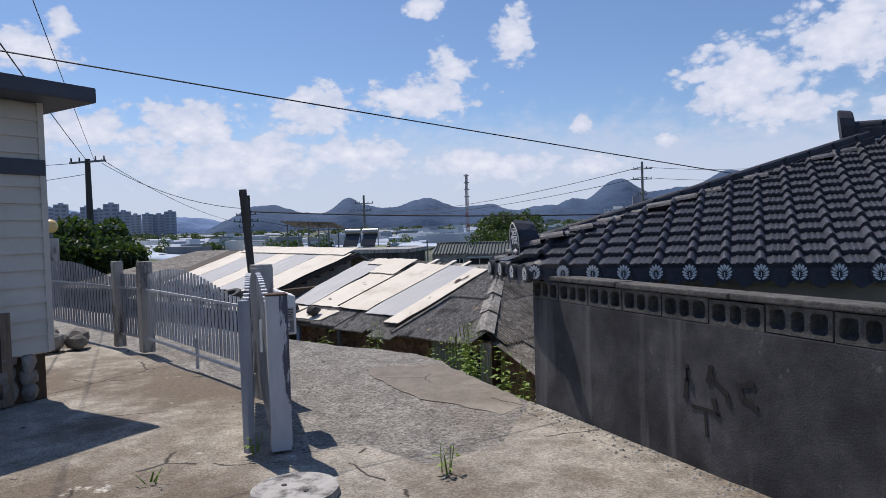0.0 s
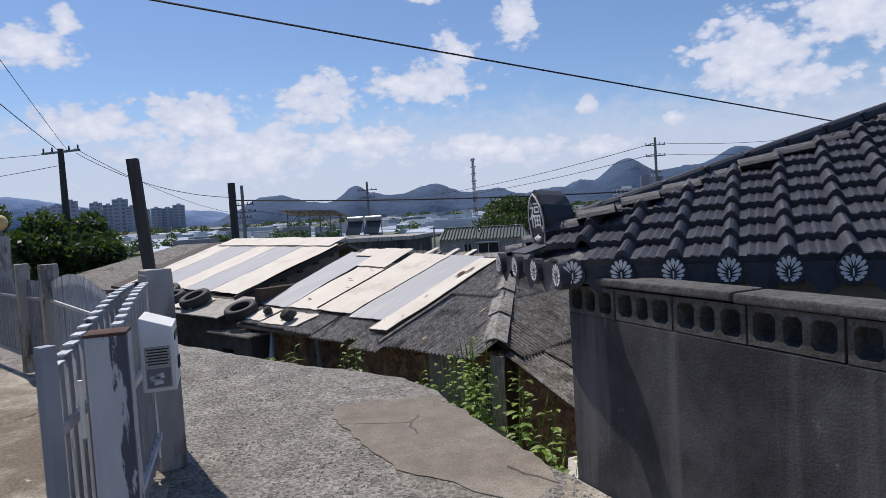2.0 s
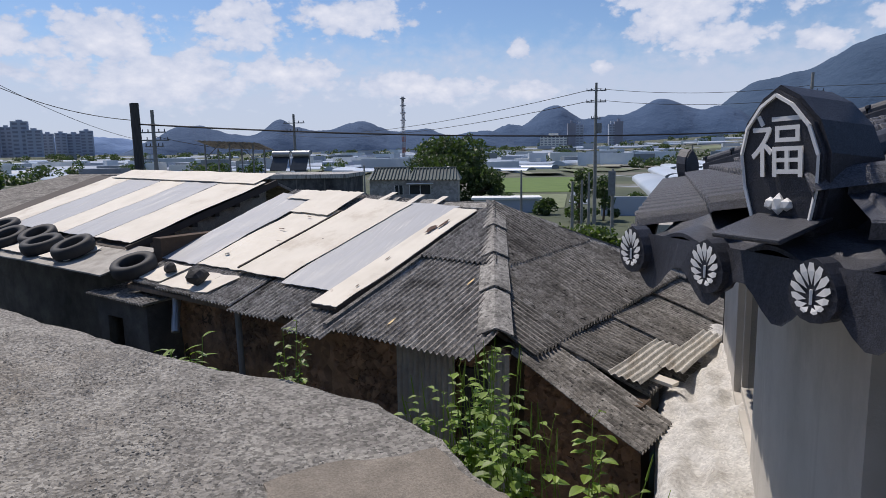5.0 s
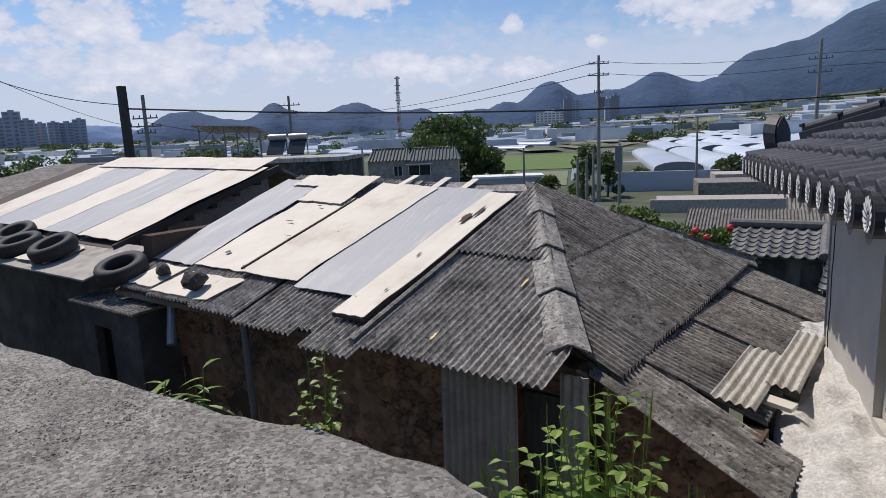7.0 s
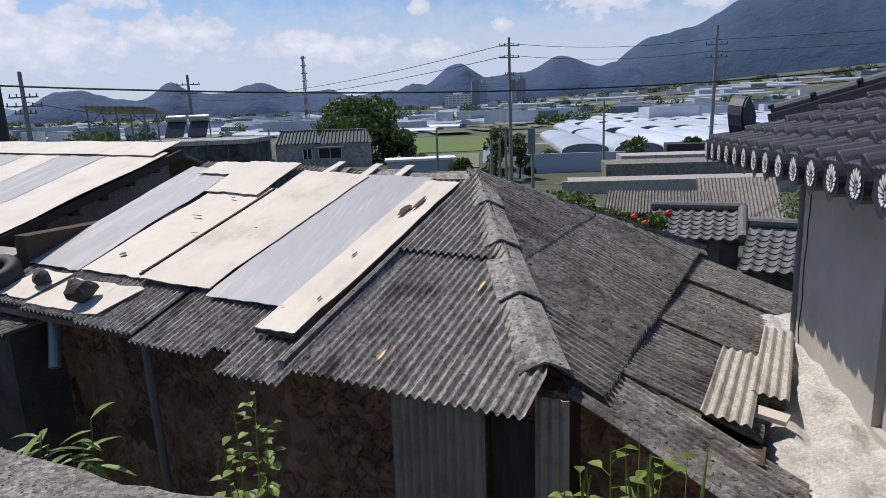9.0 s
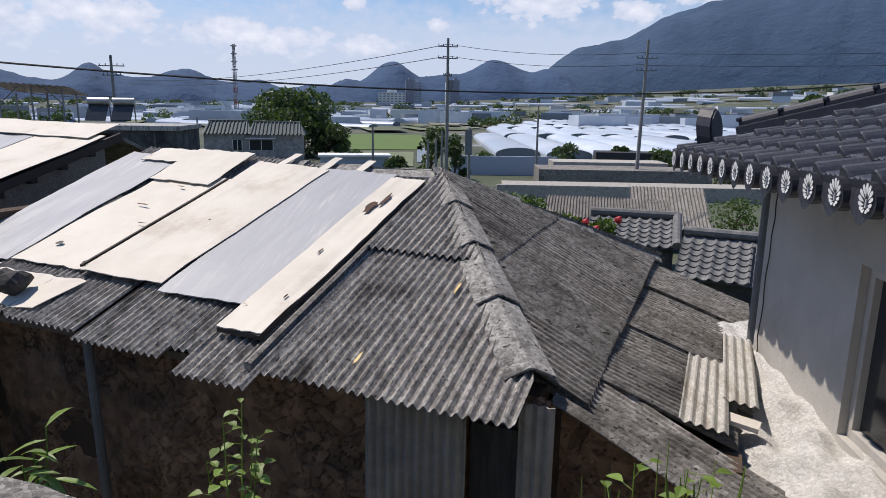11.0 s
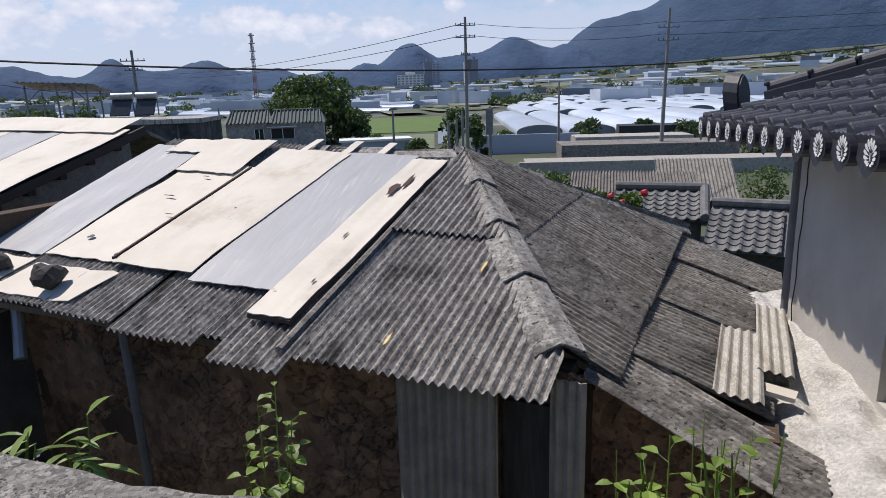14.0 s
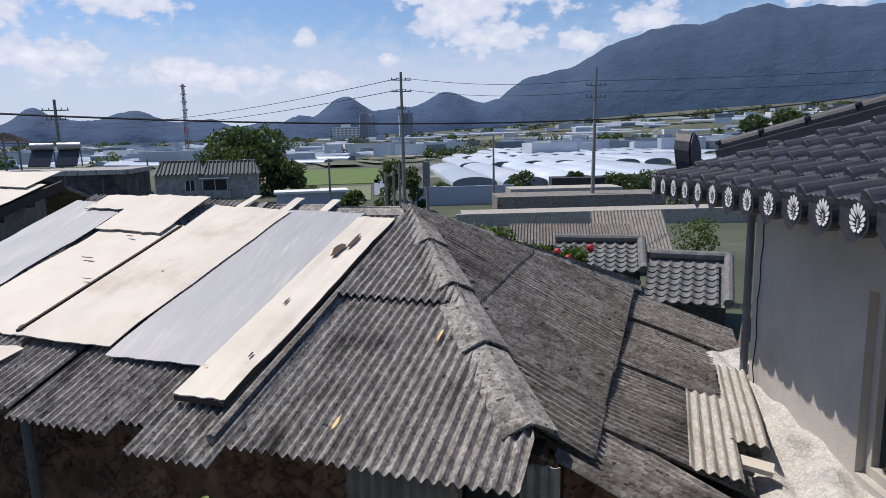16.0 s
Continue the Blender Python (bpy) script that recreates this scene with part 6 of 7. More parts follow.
# towers look hazy only through their paled blue-grey colours
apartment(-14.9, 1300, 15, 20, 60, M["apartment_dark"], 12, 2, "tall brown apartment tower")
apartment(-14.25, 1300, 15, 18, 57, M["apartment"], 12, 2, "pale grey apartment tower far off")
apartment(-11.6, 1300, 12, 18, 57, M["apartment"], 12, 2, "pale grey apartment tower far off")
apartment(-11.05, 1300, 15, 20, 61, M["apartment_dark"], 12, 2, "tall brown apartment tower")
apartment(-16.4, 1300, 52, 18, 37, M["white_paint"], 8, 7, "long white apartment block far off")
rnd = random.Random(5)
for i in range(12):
    apartment(-63.5 + i * 0.85, 2300 + 150 * rnd.random(), 30 + 16 * rnd.random(), 22, 100 + 34 * rnd.random() - 4 * abs(i - 5), M["apartment"], 10, 2, "far apartment tower painted pale blue-grey for haze", 0.9, "far apartment towers")

# farmhouse
fh_at = at_bearing(-27.9, 80) + Vector((0, 0, 0.75))
farm = thing("farmhouse", fh_at, "two-part grey brick farmhouse with dark tiled roofs", "house")
fr = Matrix.Rotation(radians(22), 4, "Z")


def fpos(x, y, z):
    return fh_at + fr @ Vector((x, y, z))


for x0, x1, h, nm in ((-5.2, -0.3, 3.0, "wing"), (-0.3, 5.6, 2.9, "main")):
    part("wall", box((x1 - x0, 5.0, h), Matrix.Translation(fpos((x0 + x1) / 2, 0, h / 2)) @ fr), M["brick_wall"], farm, "grey brick wall")
    bm = bmesh.new()
    pts = [fpos(x0 - 0.3, -2.9, h), fpos(x1 + 0.3, -2.9, h), fpos(x1 + 0.3, 2.9, h), fpos(x0 - 0.3, 2.9, h), fpos(x0 + 0.3, 0, h + 1.3), fpos(x1 - 0.3, 0, h + 1.3)]
    vs = [bm.verts.new(p) for p in pts]
    for f in ((0, 1, 5, 4), (2, 3, 4, 5), (3, 0, 4), (1, 2, 5), (3, 2, 1, 0)):
        bm.faces.new([vs[i] for i in f])
    rf = part("roof", bm, M["farm_roof"], farm, "dark tiled roof")
    n = int((x1 - x0) / 0.4)
    for i in range(n):
        x = x0 + (i + 0.5) * (x1 - x0) / n
        part("roll_tile", rod(fpos(x, -2.9, h + 0.05), fpos(max(x0 + 0.4, min(x1 - 0.4, x)), -0.05, h + 1.34), 0.09, n=6), M["farm_roof"], rf)
    part("ridge", rod(fpos(x0 + 0.2, 0, h + 1.36), fpos(x1 - 0.2, 0, h + 1.36), 0.15, n=8), M["farm_roof"], rf)
for x, w, mt in ((-1.6, 1.0, "window"), (1.0, 2.6, "window")):
    wd = part("window", box((w, 0.1, 1.1), Matrix.Translation(fpos(x, -2.52, 1.75)) @ fr), M[mt], farm, "dark window")
    for k in range(3):
        part("mullion", box((0.07, 0.06, 1.1), Matrix.Translation(fpos(x - w / 2 + k * w / 2, -2.6, 1.75)) @ fr), M["white_paint"], wd)
part("awning", box((3.2, 0.8, 0.1), Matrix.Translation(fpos(1.0, -2.9, 2.5)) @ fr), M["vinyl"], farm, "pale blue awning")
part("balcony", box((3.4, 0.5, 0.9), Matrix.Translation(fpos(1.0, -2.8, 0.75)) @ fr), M["brick_wall"], farm)
low_at = at_bearing(-19.6, 74)
low = thing("low_shed", low_at, "low pale blue shed with a white roof", "shed")
part("wall", box((7.5, 3, 1.5), Matrix.Translation(low_at + Vector((0, 0, 0.75))) @ fr), M["apartment"], low)
part("roof", box((8, 3.6, 0.25), Matrix.Translation(low_at + Vector((0, 0, 1.62))) @ fr, 0.05), M["white_paint"], low)


# greenhouses
def greenhouse_mesh(w, length, h):
    bm = bmesh.new()
    n = 10
    prof = [(-w / 2, 0)] + [(-w / 2 * math.cos(math.pi * i / n), h * 0.42 + h * 0.58 * math.sin(math.pi * i / n)) for i in range(n + 1)] + [(w / 2, 0)]
    a = [bm.verts.new((x, 0, z)) for x, z in prof]
    b = [bm.verts.new((x, length, z)) for x, z in prof]
    for i in range(len(prof) - 1):
        bm.faces.new((a[i], a[i + 1], b[i + 1], b[i]))
    bmesh.ops.recalc_face_normals(bm, faces=bm.faces)
    cover = mesh_of(bm, "cover", True)
    cover.materials.append(M["vinyl"])
    bm = bmesh.new()
    bm.faces.new([bm.verts.new((x, 0.2, z)) for x, z in prof])
    ends = mesh_of(bm, "end_wall")
    ends.materials.append(M["vinyl_end"])
    return cover, ends, length


gh_kinds = [greenhouse_mesh(6.5, 44, 1.5), greenhouse_mesh(6.5, 60, 1.6), greenhouse_mesh(7, 34, 1.5)]


def greenhouse(at, turn, kind, label, group):
    base = thing("greenhouse", at, label, "greenhouse", group)
    m = Matrix.Translation(at) @ Matrix.Rotation(turn, 4, "Z")
    share("cover", gh_kinds[kind][0], m, base)
    share("end_wall", gh_kinds[kind][1], m, base)
    share("end_wall", gh_kinds[kind][1], m @ Matrix.Translation((0, gh_kinds[kind][2] - 0.4, 0)), base)


rnd = random.Random(17)
for y0, x0, x1, length, kind in ((101, -13, 26, 60, 1), (166, -27, 46, 60, 1), (231, -42, 60, 44, 0), (282, -40, 70, 60, 1), (350, -48, 80, 60, 1)):
    x = x0
    while x < x1:
        p = Vector((x + 0.12 * (y0 - 101), y0 + 0.1 * x + rnd.uniform(-2, 2), 0))
        p.z = valley(p.x, p.y) - 0.1
        az = math.degrees(math.atan2(p.x - EYE0.x, p.y - EYE0.y))
        if -12 < az < 17 and rnd.random() > 0.04:
            greenhouse(p, 0.2 + rnd.uniform(-0.02, 0.02), kind, "long film-covered greenhouse tunnel", "greenhouse rows")
        x += 7.3
for az, r, turn in ((-33.5, 92, 1.25), (-34.2, 104, 1.25), (-21, 210, 1.4), (-18, 216, 1.4), (-24, 225, 1.4), (-16, 260, 1.4), (-22, 300, 1.45), (-28, 330, 1.45), (-47, 150, 1.2), (-50, 170, 1.2), (-53, 185, 1.2), (-43, 190, 1.2), (-38, 260, 1.3), (-33, 280, 1.3), (-55, 240, 1.1), (-44, 310, 1.2), (-50, 330, 1.2), (-12, 330, 1.5)):
    p = at_bearing(az, r)
    greenhouse(p, turn, 1, "pale film greenhouse far across the fields", "greenhouse rows")


def field(name, az0, az1, r0, r1, mat, label, lift=0.1):
    pts = [at_bearing(az0, r0), at_bearing(az1, r0), at_bearing(az1, r1), at_bearing(az0, r1)]
    bm = slab([(p.x, p.y) for p in pts], lambda x, y: valley(x, y) + lift, lambda x, y: valley(x, y) - 0.3)
    return setting(name, bm, mat, label, "field")


field("field", -21.6, -13.8, 110, 172, M["field"], "bright green rice field")
field("field", -22.5, -14.5, 78, 104, M["veg_plot"], "dull green vegetable plot")
field("field", -36, -28, 78, 88, M["veg_plot"], "green vegetable plot")
field("field", -14.2, -12.6, 84, 120, M["vinyl_end"], "pale farm track")
# patchwork of plots and far tunnels between the fields and the hills
rnd = random.Random(31)
plots, tunnels = bmesh.new(), bmesh.new()
for i in range(620):
    az, r = rnd.uniform(-64, 30), 180 * (9.0 ** rnd.random())
    wdt, dep = math.radians(rnd.uniform(0.8, 3.0)) * r, rnd.uniform(14, 40) * (1 + r / 600)
    p = at_bearing(az, r)
    turn = Matrix.Rotation(-radians(az) + rnd.uniform(-0.25, 0.25), 4, "Z")
    vs = []
    for x, y in ((-wdt / 2, 0), (wdt / 2, 0), (wdt / 2, dep), (-wdt / 2, dep)):
        q = p + turn @ Vector((x, y, 0))
        vs.append(plots.verts.new((q.x, q.y, valley(q.x, q.y) + 0.25 + 0.1 * (i % 5) + r * 0.0006)))
    plots.faces.new(vs)
for i in range(360):
    az, r = rnd.uniform(-64, 27), 300 * (4.2 ** rnd.random())
    if -13 < az < 17 and r < 420:
        continue
    p = at_bearing(az, r)
    ln, hh = rnd.uniform(20, 55) * (1 + r / 1400), rnd.uniform(1.1, 1.9) * (1 + r / 1500)
    own = bmesh.new()
    bmesh.ops.create_cone(own, cap_ends=True, segments=12, radius1=hh, radius2=hh, depth=ln)
    own.transform(Matrix.Translation(p + Vector((0, 0, 0.1))) @ Matrix.Rotation(-radians(az) + rnd.choice((0.1, 0.2, 1.2)), 4, "Z") @ Matrix.Rotation(radians(90), 4, "Y") @ Matrix.Diagonal((1, 1.6, 1, 1)))
    join(tunnels, own)
ob = setting("plots", plots, M["plots"], "patchwork of green and brown farm plots", "field")
tagged(ob, kind="stuff")
tagged(part("far_tunnels", tunnels, M["vinyl"]), "pale film tunnels scattered far over the plain", "greenhouse", kind="stuff")
# scattered far roofs and groves
rnd = random.Random(23)
for i in range(230):
    az, r = rnd.uniform(-62, 27), rnd.choice((rnd.uniform(260, 520), rnd.uniform(420, 1400)))
    p = at_bearing(az, r)
    w, h = rnd.uniform(7, 17) * (1 + r / 1500), rnd.uniform(2.6, 5) * (1 + r / 1500)
    mt = rnd.choice(("vinyl", "vinyl", "white_paint", "apartment", "vinyl_end"))
    b = thing("far_building", p, "pale low farm building far across the valley", "farm building", "far farm buildings")
    bm = box((w, w * 0.5, h), Matrix.Translation(p + Vector((0, 0, h / 2))) @ Matrix.Rotation(rnd.uniform(-0.5, 0.5), 4, "Z"))
    part("body", bm, M[mt], b)
for i in range(170):
    az, r = rnd.uniform(-62, 28), rnd.uniform(190, 1700)
    p = at_bearing(az, r)
    blobs = [(p + Vector((rnd.uniform(-6, 6) * r / 400, rnd.uniform(-4, 4), rnd.uniform(0.5, 2.5) * (1 + r / 900))), rnd.uniform(1.2, 2.6) * (1 + r / 900)) for _ in range(6)]
    me = crown_mesh(blobs, 320, 0.5 * (1 + r / 700), i, 0.8)
    me.materials.append(M["leaf_far"])
    tagged(new("far_grove", me), "dark green grove far across the valley", "grove", kind="stuff")
blobs = [(at_bearing(17 + 2.2 * k, 520 + 30 * (k % 3), 7 + 2.5 * math.sin(k * 1.7) + 1.2 * k), 10 + 2 * math.sin(k * 2.3)) for k in range(9)]
me = crown_mesh(blobs, 6000, 2.0, 77, 0.7)
me.materials.append(M["leaf_far"])
tagged(new("far_grove", me), "dark wooded knoll on the slope", "grove", kind="stuff")


# ---- village roofs below ----
pg = at_bearing(-43.6, 50, 0.15)
perg = thing("rooftop_canopy", pg, "rusty steel canopy with a corrugated top on a flat roof", "canopy")
prot = Matrix.Rotation(radians(20), 4, "Z")


def ppos(x, y, z):
    return pg + prot @ Vector((x, y, z))


for x in (-1.5, 0.4, 2.2):
    for y in (-1, 1.2):
        part("post", rod(ppos(x, y, 0), ppos(x, y, 2.3 if y < 0 else 1.9), 0.06, n=6), M["grey_steel"], perg)
part("top", surface(lambda s, t: ppos(-2.0 + 4.8 * s, -1.5 + 3.2 * t, 2.55 - 0.5 * t - 0.25 * s + 0.03 * math.cos(s * 80)), 60, 2, 0.04), M["slate"], perg, "grey corrugated canopy top")
part("brace", rod(ppos(-1.5, -1, 1.2), ppos(-0.3, -1, 2.3), 0.04, n=6), M["grey_steel"], perg)
part("brace", rod(ppos(2.2, -1, 1.2), ppos(1.2, -1, 2.2), 0.04, n=6), M["grey_steel"], perg)
FR = ppos(2.6, 0.5, 0)
flat = thing("flat_roofed_house", (FR.x, FR.y, -5.4), "flat-roofed grey house with a parapet", "house")
part("wall", box((13.5, 6, 5.4), Matrix.Translation((FR.x, FR.y, -2.7)) @ prot), M["cinder"], flat)
part("parapet", box((13.8, 6.3, 0.3), Matrix.Translation((FR.x, FR.y, -0.02)) @ prot, 0.03), M["post_concrete"], flat)
for k in range(2):
    c = ppos(4.4 + 1.5 * k, -1.2, 0.2)
    tank = thing("solar_heater", c, "solar water heater with a steel drum and dark tubes", "solar heater", "solar heaters")
    part("drum", rod(c + prot @ Vector((-0.65, 0, 1.25)), c + prot @ Vector((0.65, 0, 1.25)), 0.22, n=16), M["steel"], tank, "shiny steel drum")
    part("collector", surface(lambda s, t: c + prot @ Vector((-0.6 + 1.2 * s, -0.9 * (1 - t), 0.1 + 1.0 * t)), 10, 2, 0.06), M["window"], tank, "dark tube collector")
    part("frame", rod(c + prot @ Vector((-0.6, 0.1, 0)), c + prot @ Vector((-0.6, 0, 1.2)), 0.04, n=6), M["grey_steel"], tank)
    part("frame", rod(c + prot @ Vector((0.6, 0.1, 0)), c + prot @ Vector((0.6, 0, 1.2)), 0.04, n=6), M["grey_steel"], tank)

# brown corrugated roof beyond the shed, and the dark wall by the lamp
nb = thing("far_shed", (-22, 14, -2.5), "shed with a brown weathered roof beyond the panels", "shed")
part("roof", surface(lambda s, t: Vector((-21.5 + 6.0 * s + 1.5 * t, 11.0 + 0.2 * s + 4.5 * t, 0.05 + 1.0 * t + 0.05 * s)), 8, 3, 0.1), M["slate_dark"], nb)
part("wall", box((6, 4, 2.4), Matrix.Translation((-18, 13.4, -1.3))), M["cinder"], nb)
dw = thing("dark_outbuilding", (-24, 20, -3), "dark flat-roofed outbuilding beyond the sheds", "shed")
part("wall", box((12, 4, 3.4), Matrix.Translation((-26, 20, -1.6)) @ Matrix.Rotation(0.5, 4, "Z")), M["cinder"], dw)
part("roof", box((12.6, 4.6, 0.2), Matrix.Translation((-26, 20, 0.2)) @ Matrix.Rotation(0.5, 4, "Z"), 0.02), M["dark_metal"], dw)
gw = thing("garden_wall", (-22, 9.5, -0.5), "dark boundary wall beyond the fence", "wall")
part("wall", box((8, 0.3, 2.0), Matrix.Translation((-21.8, 9.9, 0.3)) @ Matrix.Rotation(-0.25, 4, "Z")), M["wood_black"], gw)

# walls, roofs and the pale road below the hill
def strip(name, a, b, w, z0, z1, mat, label, category, turn_roof=False):
    base = thing(name, ((a[0] + b[0]) / 2, (a[1] + b[1]) / 2, z0), label, category)
    part("body", beam((a[0], a[1], (z0 + z1) / 2), (b[0], b[1], (z0 + z1) / 2), w, z1 - z0, None, 0.03), mat, base)
    return base


strip("boundary_wall", (-17.5, 73), (-6.5, 75.5), 0.3, -5.6, -3.4, M["apartment"], "pale grey concrete boundary wall beside the fields", "wall")
strip("long_shed", (-8, 66), (7, 68.5), 5, -5.6, -3.7, M["slate_dark"], "long low dark-roofed shed beside the road", "shed")
strip("long_shed", (-7, 72), (4.0, 74), 4, -5.6, -3.5, M["rust"], "long low rusty-roofed shed beside the fields", "shed")
strip("net_shed", (-2.5, 86), (4.5, 86.5), 4, -5.5, -3.3, M["black_net"], "shed draped in black shade net", "shed")
strip("road_wall", (-10, 56.5), (16, 61), 3.4, -5.6, -4.25, M["sheet_grey"], "pale concrete road edge with a low kerb", "road")
strip("road_kerb", (-10, 53), (18, 58), 0.4, -5.6, -4.0, M["sheet_grey"], "low concrete road kerb", "kerb")
cr = thing("village_shed", (-0.7, 29.5, -4.5), "shed with a brown corrugated roof below the hill", "shed")
part("roof", surface(lambda s, t: Vector((-2.05 + 2.7 * s, 28.0 + 2.5 * t + 0.15 * s, -2.5 + 1.14 * t + 0.035 * math.cos(s * 2.8 / 0.13 * 6.28))), 130, 2, 0.03), M["slate_dark"], cr, "brown weathered corrugated roof")
part("wall", box((2.5, 2.0, 2.0), Matrix.Translation((-0.7, 29.6, -3.55))), M["cinder"], cr)
dk = thing("village_roof", (-4.5, 21, -3.4), "dark low corrugated roof behind the old house", "shed")
part("roof", surface(lambda s, t: Vector((-4.9 + 3.7 * s, 24.0 + 1.6 * t, -1.63 + 0.43 * t + 0.03 * math.cos(s * 5.2 / 0.13 * 6.28))), 220, 2, 0.05), M["slate_dark"], dk)
part("wall", box((3.4, 1.4, 2.2), Matrix.Translation((-3.05, 24.95, -2.75))), M["cinder"], dk)


# clay-tiled roofs behind the old house
def clay_roof(name, at, turn, w, depth, height, label):
    base = thing(name, at, label, "roof")
    m = Matrix.Translation(at) @ Matrix.Rotation(turn, 4, "Z")
    bm = bmesh.new()
    pts = [(-w / 2, 0, 0), (w / 2, 0, 0), (w / 2, depth, height), (-w / 2, depth, height), (-w / 2, 2 * depth, 0), (w / 2, 2 * depth, 0)]
    vs = [bm.verts.new(m @ Vector(p)) for p in pts]
    for f in ((0, 1, 2, 3), (3, 2, 5, 4), (0, 3, 4), (1, 5, 2)):
        bm.faces.new([vs[i] for i in f])
    slope = part("slope", bm, M["ceramic"], base, "grey clay tile slope")
    part("wall", box((w * 0.94, depth * 1.7, 2.6), m @ Matrix.Translation((0, depth, -1.32))), M["cinder"], base)
    # curved tiles: pans with a rolled edge
    tw_, tl = 0.25, 0.21
    rowsn, cols = int(math.hypot(depth, height) / tl), int(w / tw_)
    bm = bmesh.new()
    prof = [(0, 0.05), (0.12, 0.02), (0.3, 0.0), (0.55, 0.0), (0.72, 0.03), (0.84, 0.07), (1.0, 0.05)]
    a = [bm.verts.new((x * tw_, 0, z + 0.03)) for x, z in prof]
    b = [bm.verts.new((x * tw_, tl, z)) for x, z in prof]
    c = [bm.verts.new((x * tw_, 0, z - 0.01)) for x, z in prof]
    for i in range(len(prof) - 1):
        bm.faces.new((a[i], a[i + 1], b[i + 1], b[i]))
        bm.faces.new((c[i], c[i + 1], a[i + 1], a[i]))
    me = mesh_of(bm, "tile")
    me.materials.append(M["ceramic"])
    ang = math.atan2(height, depth)
    made = 0
    for j in range(rowsn):
        for i in range(cols):
            if made >= 300:
                break
            mm = m @ Matrix.Translation((-w / 2 + i * tw_, j * tl * math.cos(ang), j * tl * math.sin(ang) + 0.02)) @ Matrix.Rotation(ang, 4, "X")
            share("tile", me, mm, slope)
            made += 1
    for p, q in (((-w / 2, depth, height + 0.1), (w / 2, depth, height + 0.1)), ((w / 2, 0, 0.1), (w / 2, depth, height + 0.1))):
        part("ridge", rod(m @ Vector(p), m @ Vector(q), 0.11, n=10), M["ceramic"], base, "rounded clay ridge")
    return base


clay_roof("clay_tiled_roof", (-2.65, 20.4, -1.7), radians(-6), 2.1, 1.3, 0.52, "small grey clay-tiled roof behind the old house")
clay_roof("clay_tiled_roof", (-0.95, 19.0, -2.1), radians(-14), 1.7, 1.5, 0.72, "lower dark clay-tiled roof beside the ledge")


# ---- weeds ----
def blade(bm, base, tip, w, curl=0.25, cup=0.15):
    """A pointed leaf of six faces, folded along its rib."""
    base, tip = Vector(base), Vector(tip)
    d = tip - base
    side = d.cross(Vector((0, 0, 1)))
    side = side.normalized() if side.length > 1e-4 else Vector((1, 0, 0))
    up = side.cross(d).normalized()
    rib, lft, rgt = [], [], []
    for k, wd in ((0.0, 0.08), (0.3, 0.85), (0.55, 1.0), (0.8, 0.6), (1.0, 0.03)):
        p = base + d * k - Vector((0, 0, 1)) * (curl * d.length * k * k)
        rib.append(bm.verts.new(p))
        lft.append(bm.verts.new(p + side * (w * wd / 2) + up * (cup * w * wd)))
        rgt.append(bm.verts.new(p - side * (w * wd / 2) + up * (cup * w * wd)))
    for i in range(4):
        bm.faces.new((rib[i], rib[i + 1], lft[i + 1], lft[i]))
        bm.faces.new((rgt[i], rgt[i + 1], rib[i + 1], rib[i]))


def weed(at, height, seed, leaf_w=0.066, leaf_l=0.1, spread=0.15, stems=4, label="leafy green weed growing below the lane edge", dry=0):
    rnd = random.Random(seed)
    base = thing("weed", at, label, "weed", "weeds along the lane")
    at = Vector(at)
    st, lv = bmesh.new(), bmesh.new()
    for s in range(stems):
        a = rnd.random() * 6.28
        h = height * rnd.uniform(0.6, 1.0)
        top = at + Vector((math.cos(a) * spread * rnd.random() * 1.6, math.sin(a) * spread * rnd.random() * 1.6, h))
        foot = at + Vector((math.cos(a) * 0.03, math.sin(a) * 0.03, 0))
        rod(foot, top, 0.005, 0.002, 5, st)
        n = int(h / 0.045)
        for i in range(n):
            k = (i + 1) / (n + 0.2)
            if k < 0.15 or (s < dry and rnd.random() < 0.85):
                continue
            p = foot.lerp(top, k)
            b = rnd.random() * 6.28
            stalk = p + Vector((math.cos(b), math.sin(b), rnd.uniform(0.1, 0.7))) * leaf_l * 0.45
            sz = (1.25 - 0.7 * k) * rnd.uniform(0.7, 1.25)
            rod(p, stalk, 0.0018, 0.0012, 4, st)
            blade(lv, stalk, stalk + Vector((math.cos(b), math.sin(b), rnd.uniform(-0.15, 0.35))) * leaf_l * sz, leaf_w * sz)
    part("stem", st, M["leaf"], base)
    part("leaf", lv, M["leaf"], base)["kind"] = "stuff"


rnd = random.Random(2)
for i, (x, y, h, st) in enumerate(((-3.75, 6.55, 0.85, 6), (-3.55, 6.62, 1.0, 7), (-3.35, 6.45, 0.95, 6), (-3.15, 6.3, 0.8, 5), (-3.6, 6.85, 0.9, 5), (-2.82, 6.15, 0.85, 4), (-2.4, 5.8, 0.5, 3), (-2.1, 5.4, 0.45, 3))):
    weed((x, y, -0.62 if i < 6 else -0.42), h, 60 + i, stems=st, dry=1)
bank = surface(lambda s, t: Vector((-4.2 + 2.2 * s + 0.3 * t, 6.5 - 1.4 * s * s + 0.35 + (t - 0.5) * 0.9, -0.66 - 0.9 * t + 0.08 * wobble(s * 5, t, 2))), 16, 8, 1.4)
setting("bank", bank, M["soil"], "weedy earth bank below the lane edge", "bank", True)
weed((-5.12, 6.8, -0.75), 1.05, 81, 0.062, 0.075, 0.1, 6, "small rounded-leaf weed below the lane edge")


